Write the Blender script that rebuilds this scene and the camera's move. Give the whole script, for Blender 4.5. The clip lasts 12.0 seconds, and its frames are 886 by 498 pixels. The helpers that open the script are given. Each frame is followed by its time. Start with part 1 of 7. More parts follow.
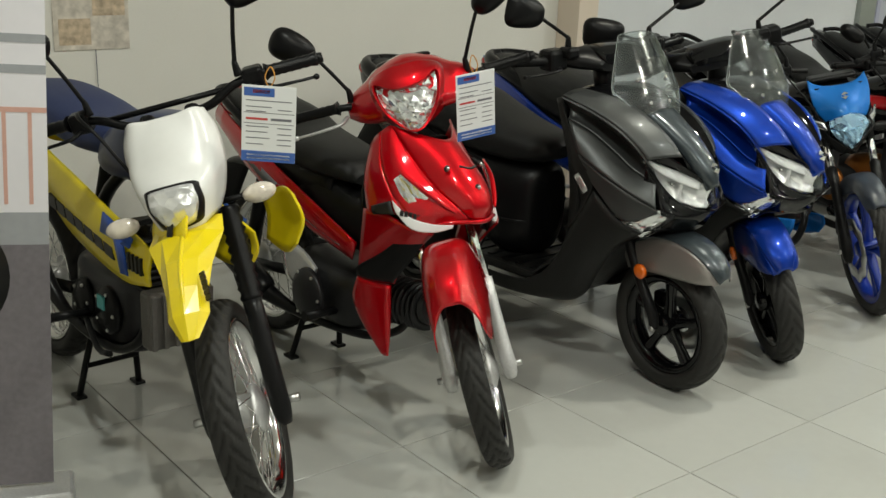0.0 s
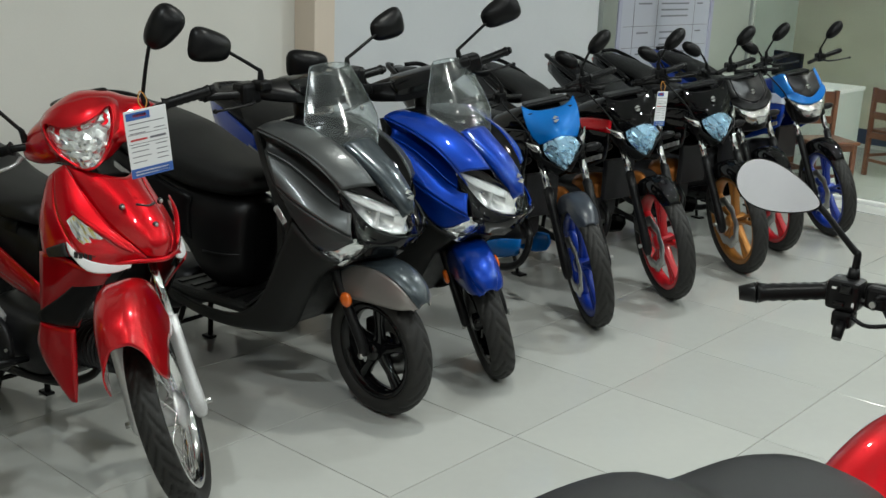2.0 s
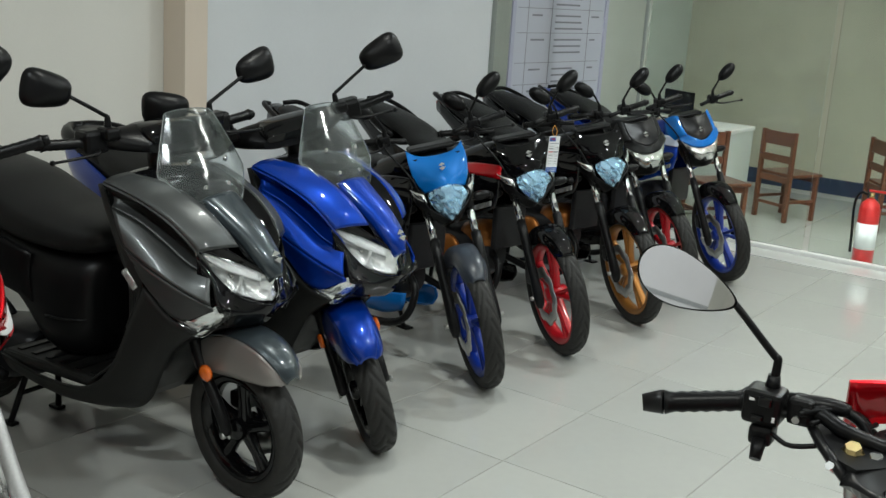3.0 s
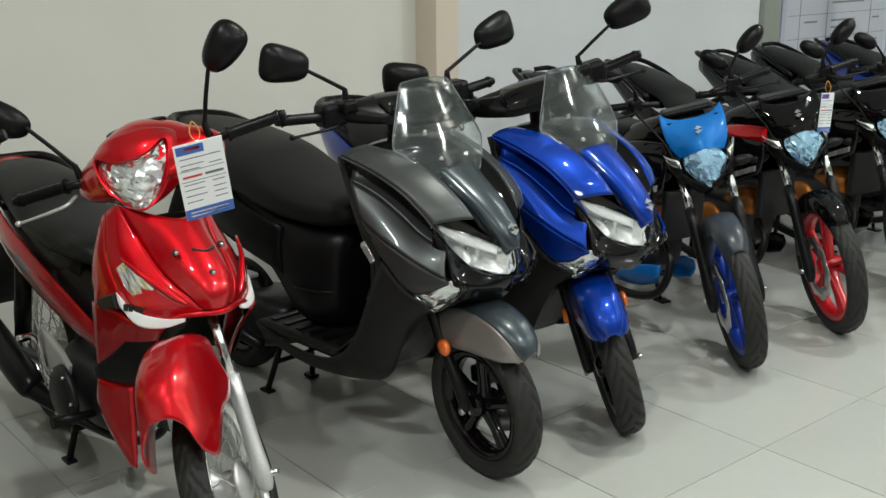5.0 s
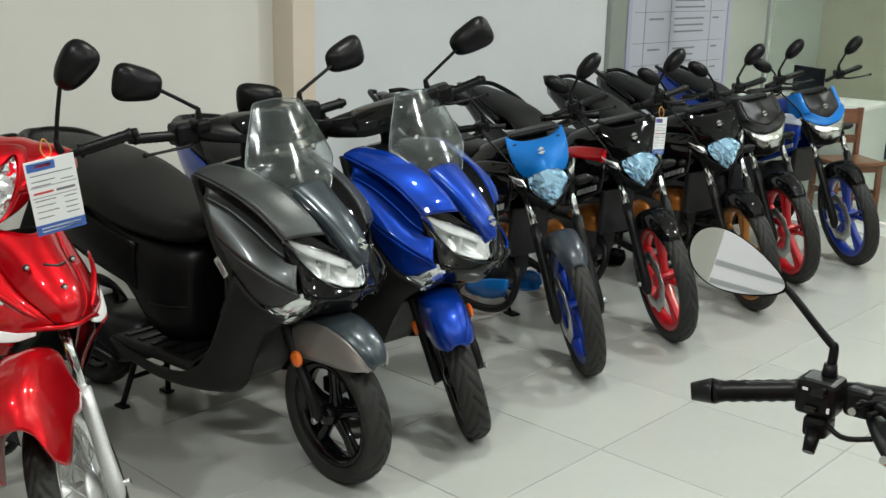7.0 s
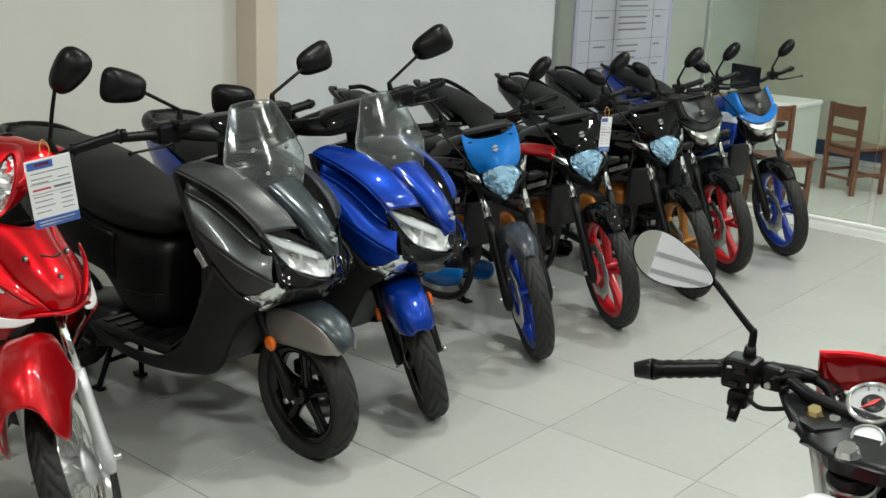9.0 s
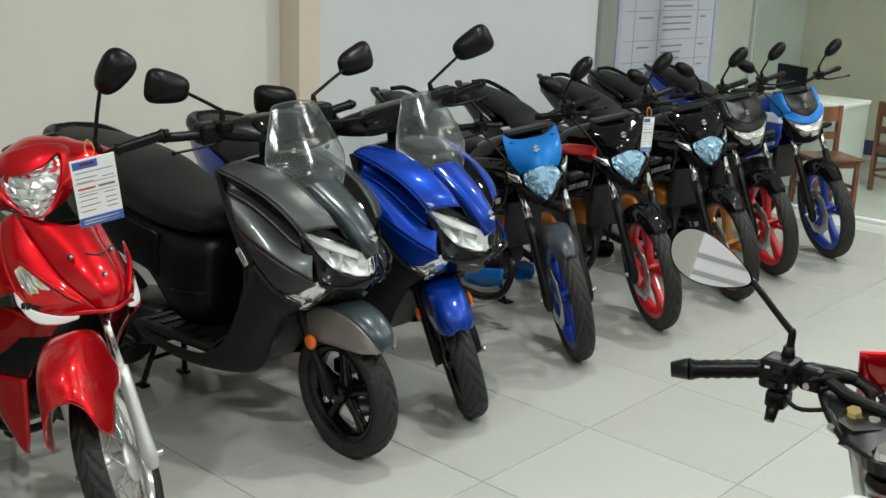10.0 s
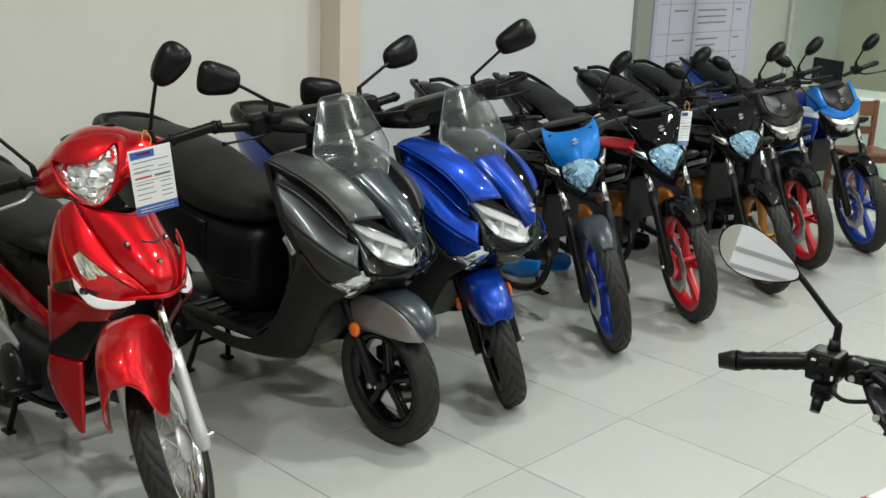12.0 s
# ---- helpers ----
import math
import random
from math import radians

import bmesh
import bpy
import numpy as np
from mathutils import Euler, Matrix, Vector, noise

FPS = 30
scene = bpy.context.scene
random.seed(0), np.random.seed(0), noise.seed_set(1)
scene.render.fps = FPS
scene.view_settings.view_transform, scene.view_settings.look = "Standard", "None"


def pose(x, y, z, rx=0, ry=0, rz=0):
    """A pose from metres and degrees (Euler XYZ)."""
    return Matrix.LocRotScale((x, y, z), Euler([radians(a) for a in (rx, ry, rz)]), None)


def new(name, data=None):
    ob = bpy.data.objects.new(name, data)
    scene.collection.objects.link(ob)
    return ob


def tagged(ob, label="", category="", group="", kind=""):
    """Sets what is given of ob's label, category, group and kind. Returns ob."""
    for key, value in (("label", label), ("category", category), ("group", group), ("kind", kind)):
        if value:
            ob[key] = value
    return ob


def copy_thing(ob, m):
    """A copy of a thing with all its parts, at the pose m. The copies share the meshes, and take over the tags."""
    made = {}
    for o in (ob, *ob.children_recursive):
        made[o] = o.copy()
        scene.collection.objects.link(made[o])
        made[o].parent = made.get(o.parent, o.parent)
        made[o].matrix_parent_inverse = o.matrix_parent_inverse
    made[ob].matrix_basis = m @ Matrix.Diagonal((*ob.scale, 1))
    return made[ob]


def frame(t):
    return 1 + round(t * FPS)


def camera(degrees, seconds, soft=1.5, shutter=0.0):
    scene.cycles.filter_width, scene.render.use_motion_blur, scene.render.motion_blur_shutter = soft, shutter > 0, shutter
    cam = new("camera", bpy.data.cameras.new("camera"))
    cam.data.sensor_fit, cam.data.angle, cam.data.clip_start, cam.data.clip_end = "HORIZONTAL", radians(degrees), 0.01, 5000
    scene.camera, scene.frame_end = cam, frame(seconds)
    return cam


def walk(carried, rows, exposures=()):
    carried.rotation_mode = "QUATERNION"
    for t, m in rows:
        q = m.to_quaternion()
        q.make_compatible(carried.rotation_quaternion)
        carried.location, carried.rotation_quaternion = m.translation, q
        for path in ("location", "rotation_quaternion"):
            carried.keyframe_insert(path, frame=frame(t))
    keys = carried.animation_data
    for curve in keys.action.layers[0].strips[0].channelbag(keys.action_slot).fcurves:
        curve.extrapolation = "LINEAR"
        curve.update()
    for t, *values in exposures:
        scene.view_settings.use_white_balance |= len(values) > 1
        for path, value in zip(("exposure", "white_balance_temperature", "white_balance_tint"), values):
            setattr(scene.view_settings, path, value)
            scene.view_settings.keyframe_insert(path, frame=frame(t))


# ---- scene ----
cam = camera(45.0, 12.0)
ROWS = [  # seconds, x, y, z, yaw, pitch, roll
    (0, -2.343, -2.293, 1.510, -38.43, -17.17, -2.38),
    (0.5, -2.420, -2.341, 1.553, -44.52, -15.19, -2.85),
    (1, -2.346, -2.375, 1.569, -46.57, -14.29, -2.69),
    (1.5, -2.185, -2.471, 1.574, -48.04, -13.41, -2.57),
    (1.8, -2.102, -2.550, 1.548, -48.29, -14.16, -2.25),
    (2, -2.060, -2.558, 1.540, -48.40, -15.32, -2.30),
    (2.5, -1.910, -2.471, 1.537, -52.47, -14.79, -3.28),
    (2.7, -1.850, -2.390, 1.579, -54.49, -13.63, -3.93),
    (4.3, -1.478, -2.361, 1.550, -46.15, -15.05, -0.63),
    (4.5, -1.505, -2.342, 1.556, -45.67, -15.94, -0.65),
    (5, -1.576, -2.349, 1.549, -39.79, -15.76, 0.39),
    (5.5, -1.586, -2.372, 1.568, -39.06, -15.22, 0.31),
    (6, -1.632, -2.440, 1.587, -42.74, -15.10, -0.84),
    (6.5, -1.638, -2.453, 1.584, -45.13, -14.95, -1.62),
    (7, -1.634, -2.486, 1.574, -46.72, -14.69, -1.25),
    (8.8, -1.821, -2.607, 1.642, -49.50, -14.46, -2.00),
    (9, -1.863, -2.608, 1.662, -49.56, -15.37, -2.28),
    (9.5, -1.767, -2.577, 1.628, -47.99, -15.73, -1.81),
    (10, -1.859, -2.623, 1.658, -47.25, -15.36, -1.86),
    (10.5, -1.915, -2.636, 1.672, -46.50, -15.54, -1.92),
    (11, -1.918, -2.629, 1.669, -46.27, -15.44, -2.00),
    (11.5, -1.916, -2.625, 1.666, -45.99, -15.57, -2.09),
    (12, -1.944, -2.626, 1.678, -45.74, -15.97, -2.11),
]
walk(cam, [(t, pose(x, y, z, 90 + pitch, roll, yaw)) for t, x, y, z, yaw, pitch, roll in ROWS], [(0, 0.08, 7150, 10), (0.6, 0.06, 7000, 10), (1.3, 0.04, 6600, 10), (2.5, 0.02, 6450, 10), (5, 0.23, 6650, 10), (6, 0.34, 6650, 10), (7, 0.32, 6650, 10), (9, 0.22, 6650, 10), (12, 0.34, 6650, 10)])

# ---- world, lamps, exposure ----
world = bpy.data.worlds.new("showroom_world")
scene.world = world
world.use_nodes = True
world.node_tree.nodes["Background"].inputs["Color"].default_value = (0.75, 0.8, 0.85, 1)
world.node_tree.nodes["Background"].inputs["Strength"].default_value = 0.25
scene.view_settings.exposure = 0.0

CEIL = 3.0
DOWNLIGHTS = [(x, y) for x in (-1.5, 0.7, 2.9, 5.1) for y in (-3.9, -2.1, -0.5)] + [(6.6, 0.6), (6.6, -1.4)]


def lamp(x, y, z, watts, size, colour):
    data = bpy.data.lights.new("downlight", "AREA")
    data.shape, data.size, data.energy, data.color = "DISK", size, watts, colour
    ob = new("downlight_lamp", data)
    ob.matrix_world = pose(x, y, z)
    return ob


for k, (x, y) in enumerate(DOWNLIGHTS):
    lamp(x, y, CEIL - 0.03, 22 if x < 6 else 3.0, 0.115, (0.97, 1.0, 0.93) if k % 2 else (0.91, 1.0, 1.0))


# ---- geometry helpers ----
class Geo:
    """Collects vertices and faces of one mesh."""

    def __init__(self):
        self.v, self.f, self.flat = [], [], []

    def add(self, v, f, flat=False):
        n = len(self.v)
        self.v += [tuple(p) for p in v]
        self.f += [tuple(i + n for i in q) for q in f]
        self.flat += [flat] * len(f)
        return self

    def grid(self, p, cu=False, cv=False, flip=False):
        p = np.asarray(p, float)
        r, c = p.shape[:2]
        f = []
        for i in range(r if cu else r - 1):
            for j in range(c if cv else c - 1):
                a, b = i * c + j, i * c + (j + 1) % c
                d, e = ((i + 1) % r) * c + j, ((i + 1) % r) * c + (j + 1) % c
                f.append((a, d, e, b) if flip else (a, b, e, d))
        return self.add(p.reshape(-1, 3), f)

    def tube(self, pts, rad, seg=10, n=0, caps=True, flat=1.0):
        pts = np.asarray(pts, float)
        rad = np.full(len(pts), rad) if np.isscalar(rad) else np.asarray(rad, float)
        if n:
            q = spline(np.c_[pts, rad], n)
            pts, rad = q[:, :3], q[:, 3]
        t = np.gradient(pts, axis=0)
        t /= np.linalg.norm(t, axis=1)[:, None] + 1e-12
        up = np.array([0, 0, 1.0]) if abs(t[0][2]) < 0.9 else np.array([0, 1.0, 0])
        ring = []
        for p, d, r in zip(pts, t, rad):
            s = np.cross(up, d)
            s /= np.linalg.norm(s) + 1e-12
            up = np.cross(d, s)
            a = np.linspace(0, 2 * np.pi, seg, endpoint=False)
            ring.append(p + r * (np.cos(a)[:, None] * s + flat * np.sin(a)[:, None] * up))
        m = len(self.v)
        self.grid(ring, cv=True)
        if caps:
            last = m + (len(ring) - 1) * seg
            self.f += [tuple(m + i for i in range(seg))[::-1], tuple(last + i for i in range(seg))]
            self.flat += [True, True]
        return self

    def lathe(self, prof, seg=48, centre=(0, 0, 0), axis="y", closed=True, wave=None):
        """prof: (radius, along) pairs turned round an axis."""
        out = []
        for k in range(seg):
            a = 2 * np.pi * k / seg
            row = []
            for r, h in prof:
                if wave:
                    r = r + wave(a, r, h)
                u, w = r * np.cos(a), r * np.sin(a)
                row.append({"y": (u, h, w), "z": (u, w, h), "x": (h, u, w)}[axis])
            out.append(row)
        return self.grid(np.array(out) + np.array(centre), cu=True, cv=closed, flip=axis == "z")

    def box(self, x0, x1, y0, y1, z0, z1, b=0.0):
        b = min(b, (x1 - x0) / 2.01, (y1 - y0) / 2.01, (z1 - z0) / 2.01)
        if b <= 0:
            v = [(x, y, z) for x in (x0, x1) for y in (y0, y1) for z in (z0, z1)]
            f = [(0, 1, 3, 2), (4, 6, 7, 5), (0, 4, 5, 1), (2, 3, 7, 6), (0, 2, 6, 4), (1, 5, 7, 3)]
            return self.add(v, f, True)
        bm = bmesh.new()
        bmesh.ops.create_cube(bm, size=1)
        bmesh.ops.scale(bm, vec=(x1 - x0, y1 - y0, z1 - z0), verts=bm.verts)
        bmesh.ops.translate(bm, vec=((x0 + x1) / 2, (y0 + y1) / 2, (z0 + z1) / 2), verts=bm.verts)
        bmesh.ops.bevel(bm, geom=bm.edges[:], offset=b, segments=2, profile=0.5, affect="EDGES")
        self.add([v.co[:] for v in bm.verts], [[v.index for v in f.verts] for f in bm.faces], True)
        bm.free()
        return self

    def prism(self, poly, h0, h1, axis="y"):
        """A flat outline pushed from h0 to h1 along an axis. poly: pairs in the other two axes."""
        n = len(poly)

        def p(a, b, h):
            return {"y": (a, h, b), "z": (a, b, h), "x": (h, a, b)}[axis]

        v = [p(a, b, h0) for a, b in poly] + [p(a, b, h1) for a, b in poly]
        f = [tuple(range(n)), tuple(range(2 * n - 1, n - 1, -1))]
        f += [(i, i + n, (i + 1) % n + n, (i + 1) % n) for i in range(n)]
        return self.add(v, f, True)

    def ball(self, c, rx, ry, rz, seg=14, rings=8):
        out = []
        for i in range(rings + 1):
            a = -np.pi / 2 + np.pi * i / rings
            out.append([(c[0] + rx * np.cos(a) * np.cos(b), c[1] + ry * np.cos(a) * np.sin(b), c[2] + rz * np.sin(a)) for b in np.linspace(0, 2 * np.pi, seg, endpoint=False)])
        return self.grid(out, cv=True)

    def moved(self, m):
        self.v = [tuple(m @ Vector(p)) for p in self.v]
        return self


def spline(p, n):
    """Points on a smooth curve through p, n to each stretch."""
    p = np.asarray(p, float)
    if len(p) < 3:
        k = np.linspace(0, 1, n + 1)[:, None]
        return p[0] * (1 - k) + p[-1] * k
    q = np.concatenate([[2 * p[0] - p[1]], p, [2 * p[-1] - p[-2]]])
    out = []
    for i in range(len(p) - 1):
        a, b, c, d = q[i:i + 4]
        for t in np.linspace(0, 1, n, endpoint=False):
            out.append(0.5 * (2 * b + (c - a) * t + (2 * a - 5 * b + 4 * c - d) * t * t + (3 * b - a - 3 * c + d) * t ** 3))
    out.append(p[-1])
    return np.array(out)


def surface(rows, n=5, m=5):
    rows = np.asarray(rows, float)
    a = np.array([spline(r, m) for r in rows])
    return np.transpose(np.array([spline(a[:, j], n) for j in range(a.shape[1])]), (1, 0, 2))


def skin(rows, n=5, m=5, thick=0.004, full=False, side=1):
    """A curved panel with thickness through rows of points. full: the rows run from the middle line outward and are mirrored to the other side. side=-1: the panel of the right side."""
    rows = np.asarray(rows, float)
    if full:
        mir = rows[:, :0:-1] * np.array([1, -1, 1])
        rows = np.concatenate([mir, rows], axis=1)
    if side < 0:
        rows = rows * np.array([1, -1, 1])
    p = surface(rows, n, m)
    du, dv = np.gradient(p, axis=0), np.gradient(p, axis=1)
    nor = np.cross(du, dv)
    nor /= np.linalg.norm(nor, axis=2)[..., None] + 1e-9
    mid = p.reshape(-1, 3).mean(0)
    inner = p - nor * thick
    g = Geo()
    r, c = p.shape[:2]
    g.grid(p)
    g.grid(inner, flip=True)
    o = r * c
    f = [(j, j + o, j + 1 + o, j + 1) for j in range(c - 1)] + [((r - 1) * c + j + 1, (r - 1) * c + j + 1 + o, (r - 1) * c + j + o, (r - 1) * c + j) for j in range(c - 1)]
    f += [((i + 1) * c, (i + 1) * c + o, i * c + o, i * c) for i in range(r - 1)] + [(i * c + c - 1, i * c + c - 1 + o, (i + 1) * c + c - 1 + o, (i + 1) * c + c - 1) for i in range(r - 1)]
    g.f += f
    g.flat += [True] * len(f)
    return g


def creased(g):
    """The same mesh with sharp folds instead of smooth ones."""
    g.flat = [True] * len(g.f)
    return g


def facets(rows, n=4, m=4, amp=0.004, full=False, side=1, seed=1):
    """A reflector of small flat facets through rows of points."""
    rows = np.asarray(rows, float)
    if full:
        rows = np.concatenate([rows[:, :0:-1] * np.array([1, -1, 1]), rows], axis=1)
    if side < 0:
        rows = rows * np.array([1, -1, 1])
    p = surface(rows, n, m)
    rng = np.random.default_rng(seed)
    p[1:-1, 1:-1] += rng.uniform(-amp, amp, p[1:-1, 1:-1].shape)
    return creased(Geo().grid(p))


def loft(sections, n=5, seg=20, caps=True):
    """A closed body through sections (x, z, half width, half height, power, y): superellipses across x."""
    s = spline(np.array([tuple(q) + (2.5, 0.0)[len(q) - 4:] for q in sections], float), n)
    ring = []
    for x, z, w, h, p, y in s:
        a = np.linspace(0, 2 * np.pi, seg, endpoint=False)
        c, d = np.cos(a), np.sin(a)
        ring.append(np.c_[np.full(seg, x), y + w * np.sign(c) * abs(c) ** (2 / p), z + h * np.sign(d) * abs(d) ** (2 / p)])
    g = Geo()
    g.grid(ring, cv=True)
    if caps:
        k = len(ring)
        g.f += [tuple(range(seg))[::-1], tuple((k - 1) * seg + i for i in range(seg))]
        g.flat += [True, True]
    return g


def part(name, g, material, parent, label="", m=None):
    """Links a mesh as one object under a thing or under a part."""
    if m is not None:
        g.moved(m)
    me = bpy.data.meshes.new(name)
    me.from_pydata(g.v, [], g.f)
    me.materials.append(material)
    bm = bmesh.new()
    bm.from_mesh(me)
    bmesh.ops.recalc_face_normals(bm, faces=bm.faces)
    bm.to_mesh(me)
    bm.free()
    me.polygons.foreach_set("use_smooth", [not q for q in g.flat])
    me.update()
    ob = new(name, me)
    ob.parent = parent
    if label:
        tagged(ob, label)
    return ob


def thing(name, m, label, category, group="", kind=""):
    ob = new(name)
    ob.empty_display_size = 0.1
    ob.matrix_world = m
    return tagged(ob, label, category, group, kind)


# ---- materials ----
def mat(name, colour, rough=0.5, metal=0.0, coat=0.0, grain=0.0, scale=40.0, bump=0.0, patches=0.0, flake=0.0, transmission=0.0, ior=1.45, spec=0.5):
    """A surface with fine grain, larger patches and relief."""
    ma = bpy.data.materials.new(name)
    ma.use_nodes = True
    nt = ma.node_tree
    b = nt.nodes["Principled BSDF"]
    b.inputs["Base Color"].default_value = (*colour, 1)
    b.inputs["Roughness"].default_value = rough
    b.inputs["Metallic"].default_value = metal
    b.inputs["Coat Weight"].default_value = coat
    b.inputs["Coat Roughness"].default_value = 0.05
    b.inputs["Transmission Weight"].default_value = transmission
    b.inputs["IOR"].default_value = ior
    b.inputs["Specular IOR Level"].default_value = spec
    tc = nt.nodes.new("ShaderNodeTexCoord")
    if grain or patches:
        n1 = nt.nodes.new("ShaderNodeTexNoise")
        n1.inputs["Scale"].default_value, n1.inputs["Detail"].default_value = scale, 4
        n2 = nt.nodes.new("ShaderNodeTexNoise")
        n2.inputs["Scale"].default_value, n2.inputs["Detail"].default_value = 2.3, 3
        nt.links.new(tc.outputs["Object"], n1.inputs["Vector"])
        nt.links.new(tc.outputs["Object"], n2.inputs["Vector"])
        mx = nt.nodes.new("ShaderNodeMath")
        mx.operation = "MULTIPLY_ADD"
        nt.links.new(n1.outputs["Fac"], mx.inputs[0])
        mx.inputs[1].default_value = grain
        m2 = nt.nodes.new("ShaderNodeMath")
        m2.operation = "MULTIPLY_ADD"
        nt.links.new(n2.outputs["Fac"], m2.inputs[0])
        m2.inputs[1].default_value = patches
        m2.inputs[2].default_value = 1 - 0.5 * (grain + patches)
        nt.links.new(m2.outputs[0], mx.inputs[2])
        mul = nt.nodes.new("ShaderNodeMix")
        mul.data_type, mul.blend_type = "RGBA", "MULTIPLY"
        mul.inputs["Factor"].default_value = 1
        mul.inputs["A"].default_value = (*colour, 1)
        nt.links.new(mx.outputs[0], mul.inputs["B"])
        nt.links.new(mul.outputs["Result"], b.inputs["Base Color"])
        ra = nt.nodes.new("ShaderNodeMath")
        ra.operation = "MULTIPLY_ADD"
        nt.links.new(n2.outputs["Fac"], ra.inputs[0])
        ra.inputs[1].default_value, ra.inputs[2].default_value = 0.25 * rough, 0.88 * rough
        nt.links.new(ra.outputs[0], b.inputs["Roughness"])
    if bump:
        nb = nt.nodes.new("ShaderNodeTexNoise")
        nb.inputs["Scale"].default_value, nb.inputs["Detail"].default_value = scale * 2, 5
        nt.links.new(tc.outputs["Object"], nb.inputs["Vector"])
        bu = nt.nodes.new("ShaderNodeBump")
        bu.inputs["Strength"].default_value, bu.inputs["Distance"].default_value = bump, 0.002
        nt.links.new(nb.outputs["Fac"], bu.inputs["Height"])
        nt.links.new(bu.outputs["Normal"], b.inputs["Normal"])
    if flake:
        vo = nt.nodes.new("ShaderNodeTexVoronoi")
        vo.inputs["Scale"].default_value = scale
        nt.links.new(tc.outputs["Object"], vo.inputs["Vector"])
        bu = nt.nodes.new("ShaderNodeBump")
        bu.inputs["Strength"].default_value, bu.inputs["Distance"].default_value = flake, 0.01
        nt.links.new(vo.outputs["Distance"], bu.inputs["Height"])
        nt.links.new(bu.outputs["Normal"], b.inputs["Normal"])
    return ma


RUBBER = mat("tyre_rubber", (0.022, 0.0215, 0.020), 0.6, grain=0.4, patches=0.4, scale=90, bump=0.25, spec=0.35)
BLACK = mat("black_plastic", (0.005, 0.005, 0.0054), 0.34, grain=0.3, patches=0.3, scale=300, bump=0.08, spec=0.22)
GLOSSBLACK = mat("gloss_black_paint", (0.003, 0.003, 0.0035), 0.5, coat=0.75, grain=0.1, patches=0.1, spec=0.0)
SATIN = mat("satin_black_paint", (0.008, 0.008, 0.0085), 0.3, grain=0.2, patches=0.2, spec=0.25)
VINYL = mat("black_seat_vinyl", (0.011, 0.0113, 0.0114), 0.5, grain=0.3, patches=0.3, scale=350, bump=0.3, spec=0.3)
CHROME = mat("chrome", (0.82, 0.82, 0.82), 0.12, 1.0, grain=0.05, patches=0.1)
STEEL = mat("brushed_steel", (0.55, 0.55, 0.54), 0.32, 1.0, grain=0.2, patches=0.2, scale=120)
ALU = mat("cast_aluminium", (0.58, 0.58, 0.58), 0.42, 0.6, grain=0.3, patches=0.3, scale=150, bump=0.2)
ENGINE = mat("dark_engine_metal", (0.03, 0.03, 0.032), 0.38, 0.5, grain=0.4, patches=0.4, scale=80, bump=0.2, spec=0.35)
GREY = mat("matte_grey_paint", (0.070, 0.074, 0.074), 0.40, 0.65, coat=0.12, grain=0.12, patches=0.08, scale=500)
SLATE = mat("slate_blue_paint", (0.040, 0.052, 0.060), 0.3, 0.35, coat=0.7, grain=0.1, patches=0.08, scale=500)
SILVERPINK = mat("warm_silver_paint", (0.30, 0.28, 0.265), 0.34, 0.55, grain=0.12, patches=0.08, scale=500)
BLUE = mat("deep_blue_paint", (0.001, 0.034, 0.30), 0.38, 0.55, coat=0.8, grain=0.15, patches=0.1, scale=500, spec=0.12)
SKYBLUE = mat("sky_blue_paint", (0.003, 0.14, 0.48), 0.35, 0.1, coat=0.8, grain=0.15, patches=0.1, scale=500, spec=0.12)
RED = mat("candy_red_paint", (0.50, 0.0012, 0.007), 0.36, 0.6, coat=1.0, grain=0.06, patches=0.06, scale=500, spec=0.05)
YELLOW = mat("yellow_plastic", (0.80, 0.62, 0.01), 0.3, coat=0.4, grain=0.08, patches=0.08)
WHITE = mat("white_plastic", (0.78, 0.78, 0.76), 0.3, coat=0.3, grain=0.05, patches=0.08)
BLUESEAT = mat("navy_seat_vinyl", (0.012, 0.025, 0.09), 0.55, grain=0.3, patches=0.3, scale=350, bump=0.3)
WHEELBLUE = mat("blue_wheel_paint", (0.003, 0.03, 0.29), 0.35, coat=0.4, grain=0.2, patches=0.2)
WHEELRED = mat("red_wheel_paint", (0.48, 0.004, 0.012), 0.35, coat=0.4, grain=0.2, patches=0.2)
WHEELGOLD = mat("bronze_wheel_paint", (0.40, 0.17, 0.035), 0.35, 0.4, coat=0.3, grain=0.2, patches=0.2)
GOLD = mat("gold_engine_cover", (0.32, 0.11, 0.02), 0.35, 0.6, grain=0.4, patches=0.4, scale=60)
LAMP = mat("clear_headlamp", (0.82, 0.83, 0.83), 0.14, 0.6, coat=1.0, grain=0.8, patches=0.3, scale=30, flake=0.8)
LAMPSILVER = mat("silver_headlamp", (0.50, 0.51, 0.50), 0.14, 0.9, coat=1.0, grain=0.9, patches=0.6, scale=26, flake=0.9)
PLASTIC = mat("textured_black_plastic", (0.011, 0.0114, 0.011), 0.5, grain=0.3, patches=0.3, scale=300, bump=0.12, spec=0.35)
LENS = mat("clear_lamp_lens", (0.95, 0.96, 0.96), 0.03, transmission=1.0, ior=1.15)
REFLECT = mat("bright_reflector", (0.84, 0.85, 0.85), 0.20, 0.6, grain=0.6, patches=0.2, scale=34, flake=0.5)
FACET = mat("bright_faceted_reflector", (0.86, 0.87, 0.87), 0.16, 0.9, grain=0.1, patches=0.1, scale=60)
# pale filler colour that lifts the brightness inside the scooter headlamps
LAMPWHITE = mat("headlamp_white_fill", (0.60, 0.61, 0.61), 0.3, coat=0.5, grain=0.2, scale=60)
LAMPBLUE = mat("blue_tinted_reflector", (0.46, 0.74, 0.98), 0.10, 0.85, grain=0.2, patches=0.2, scale=60)
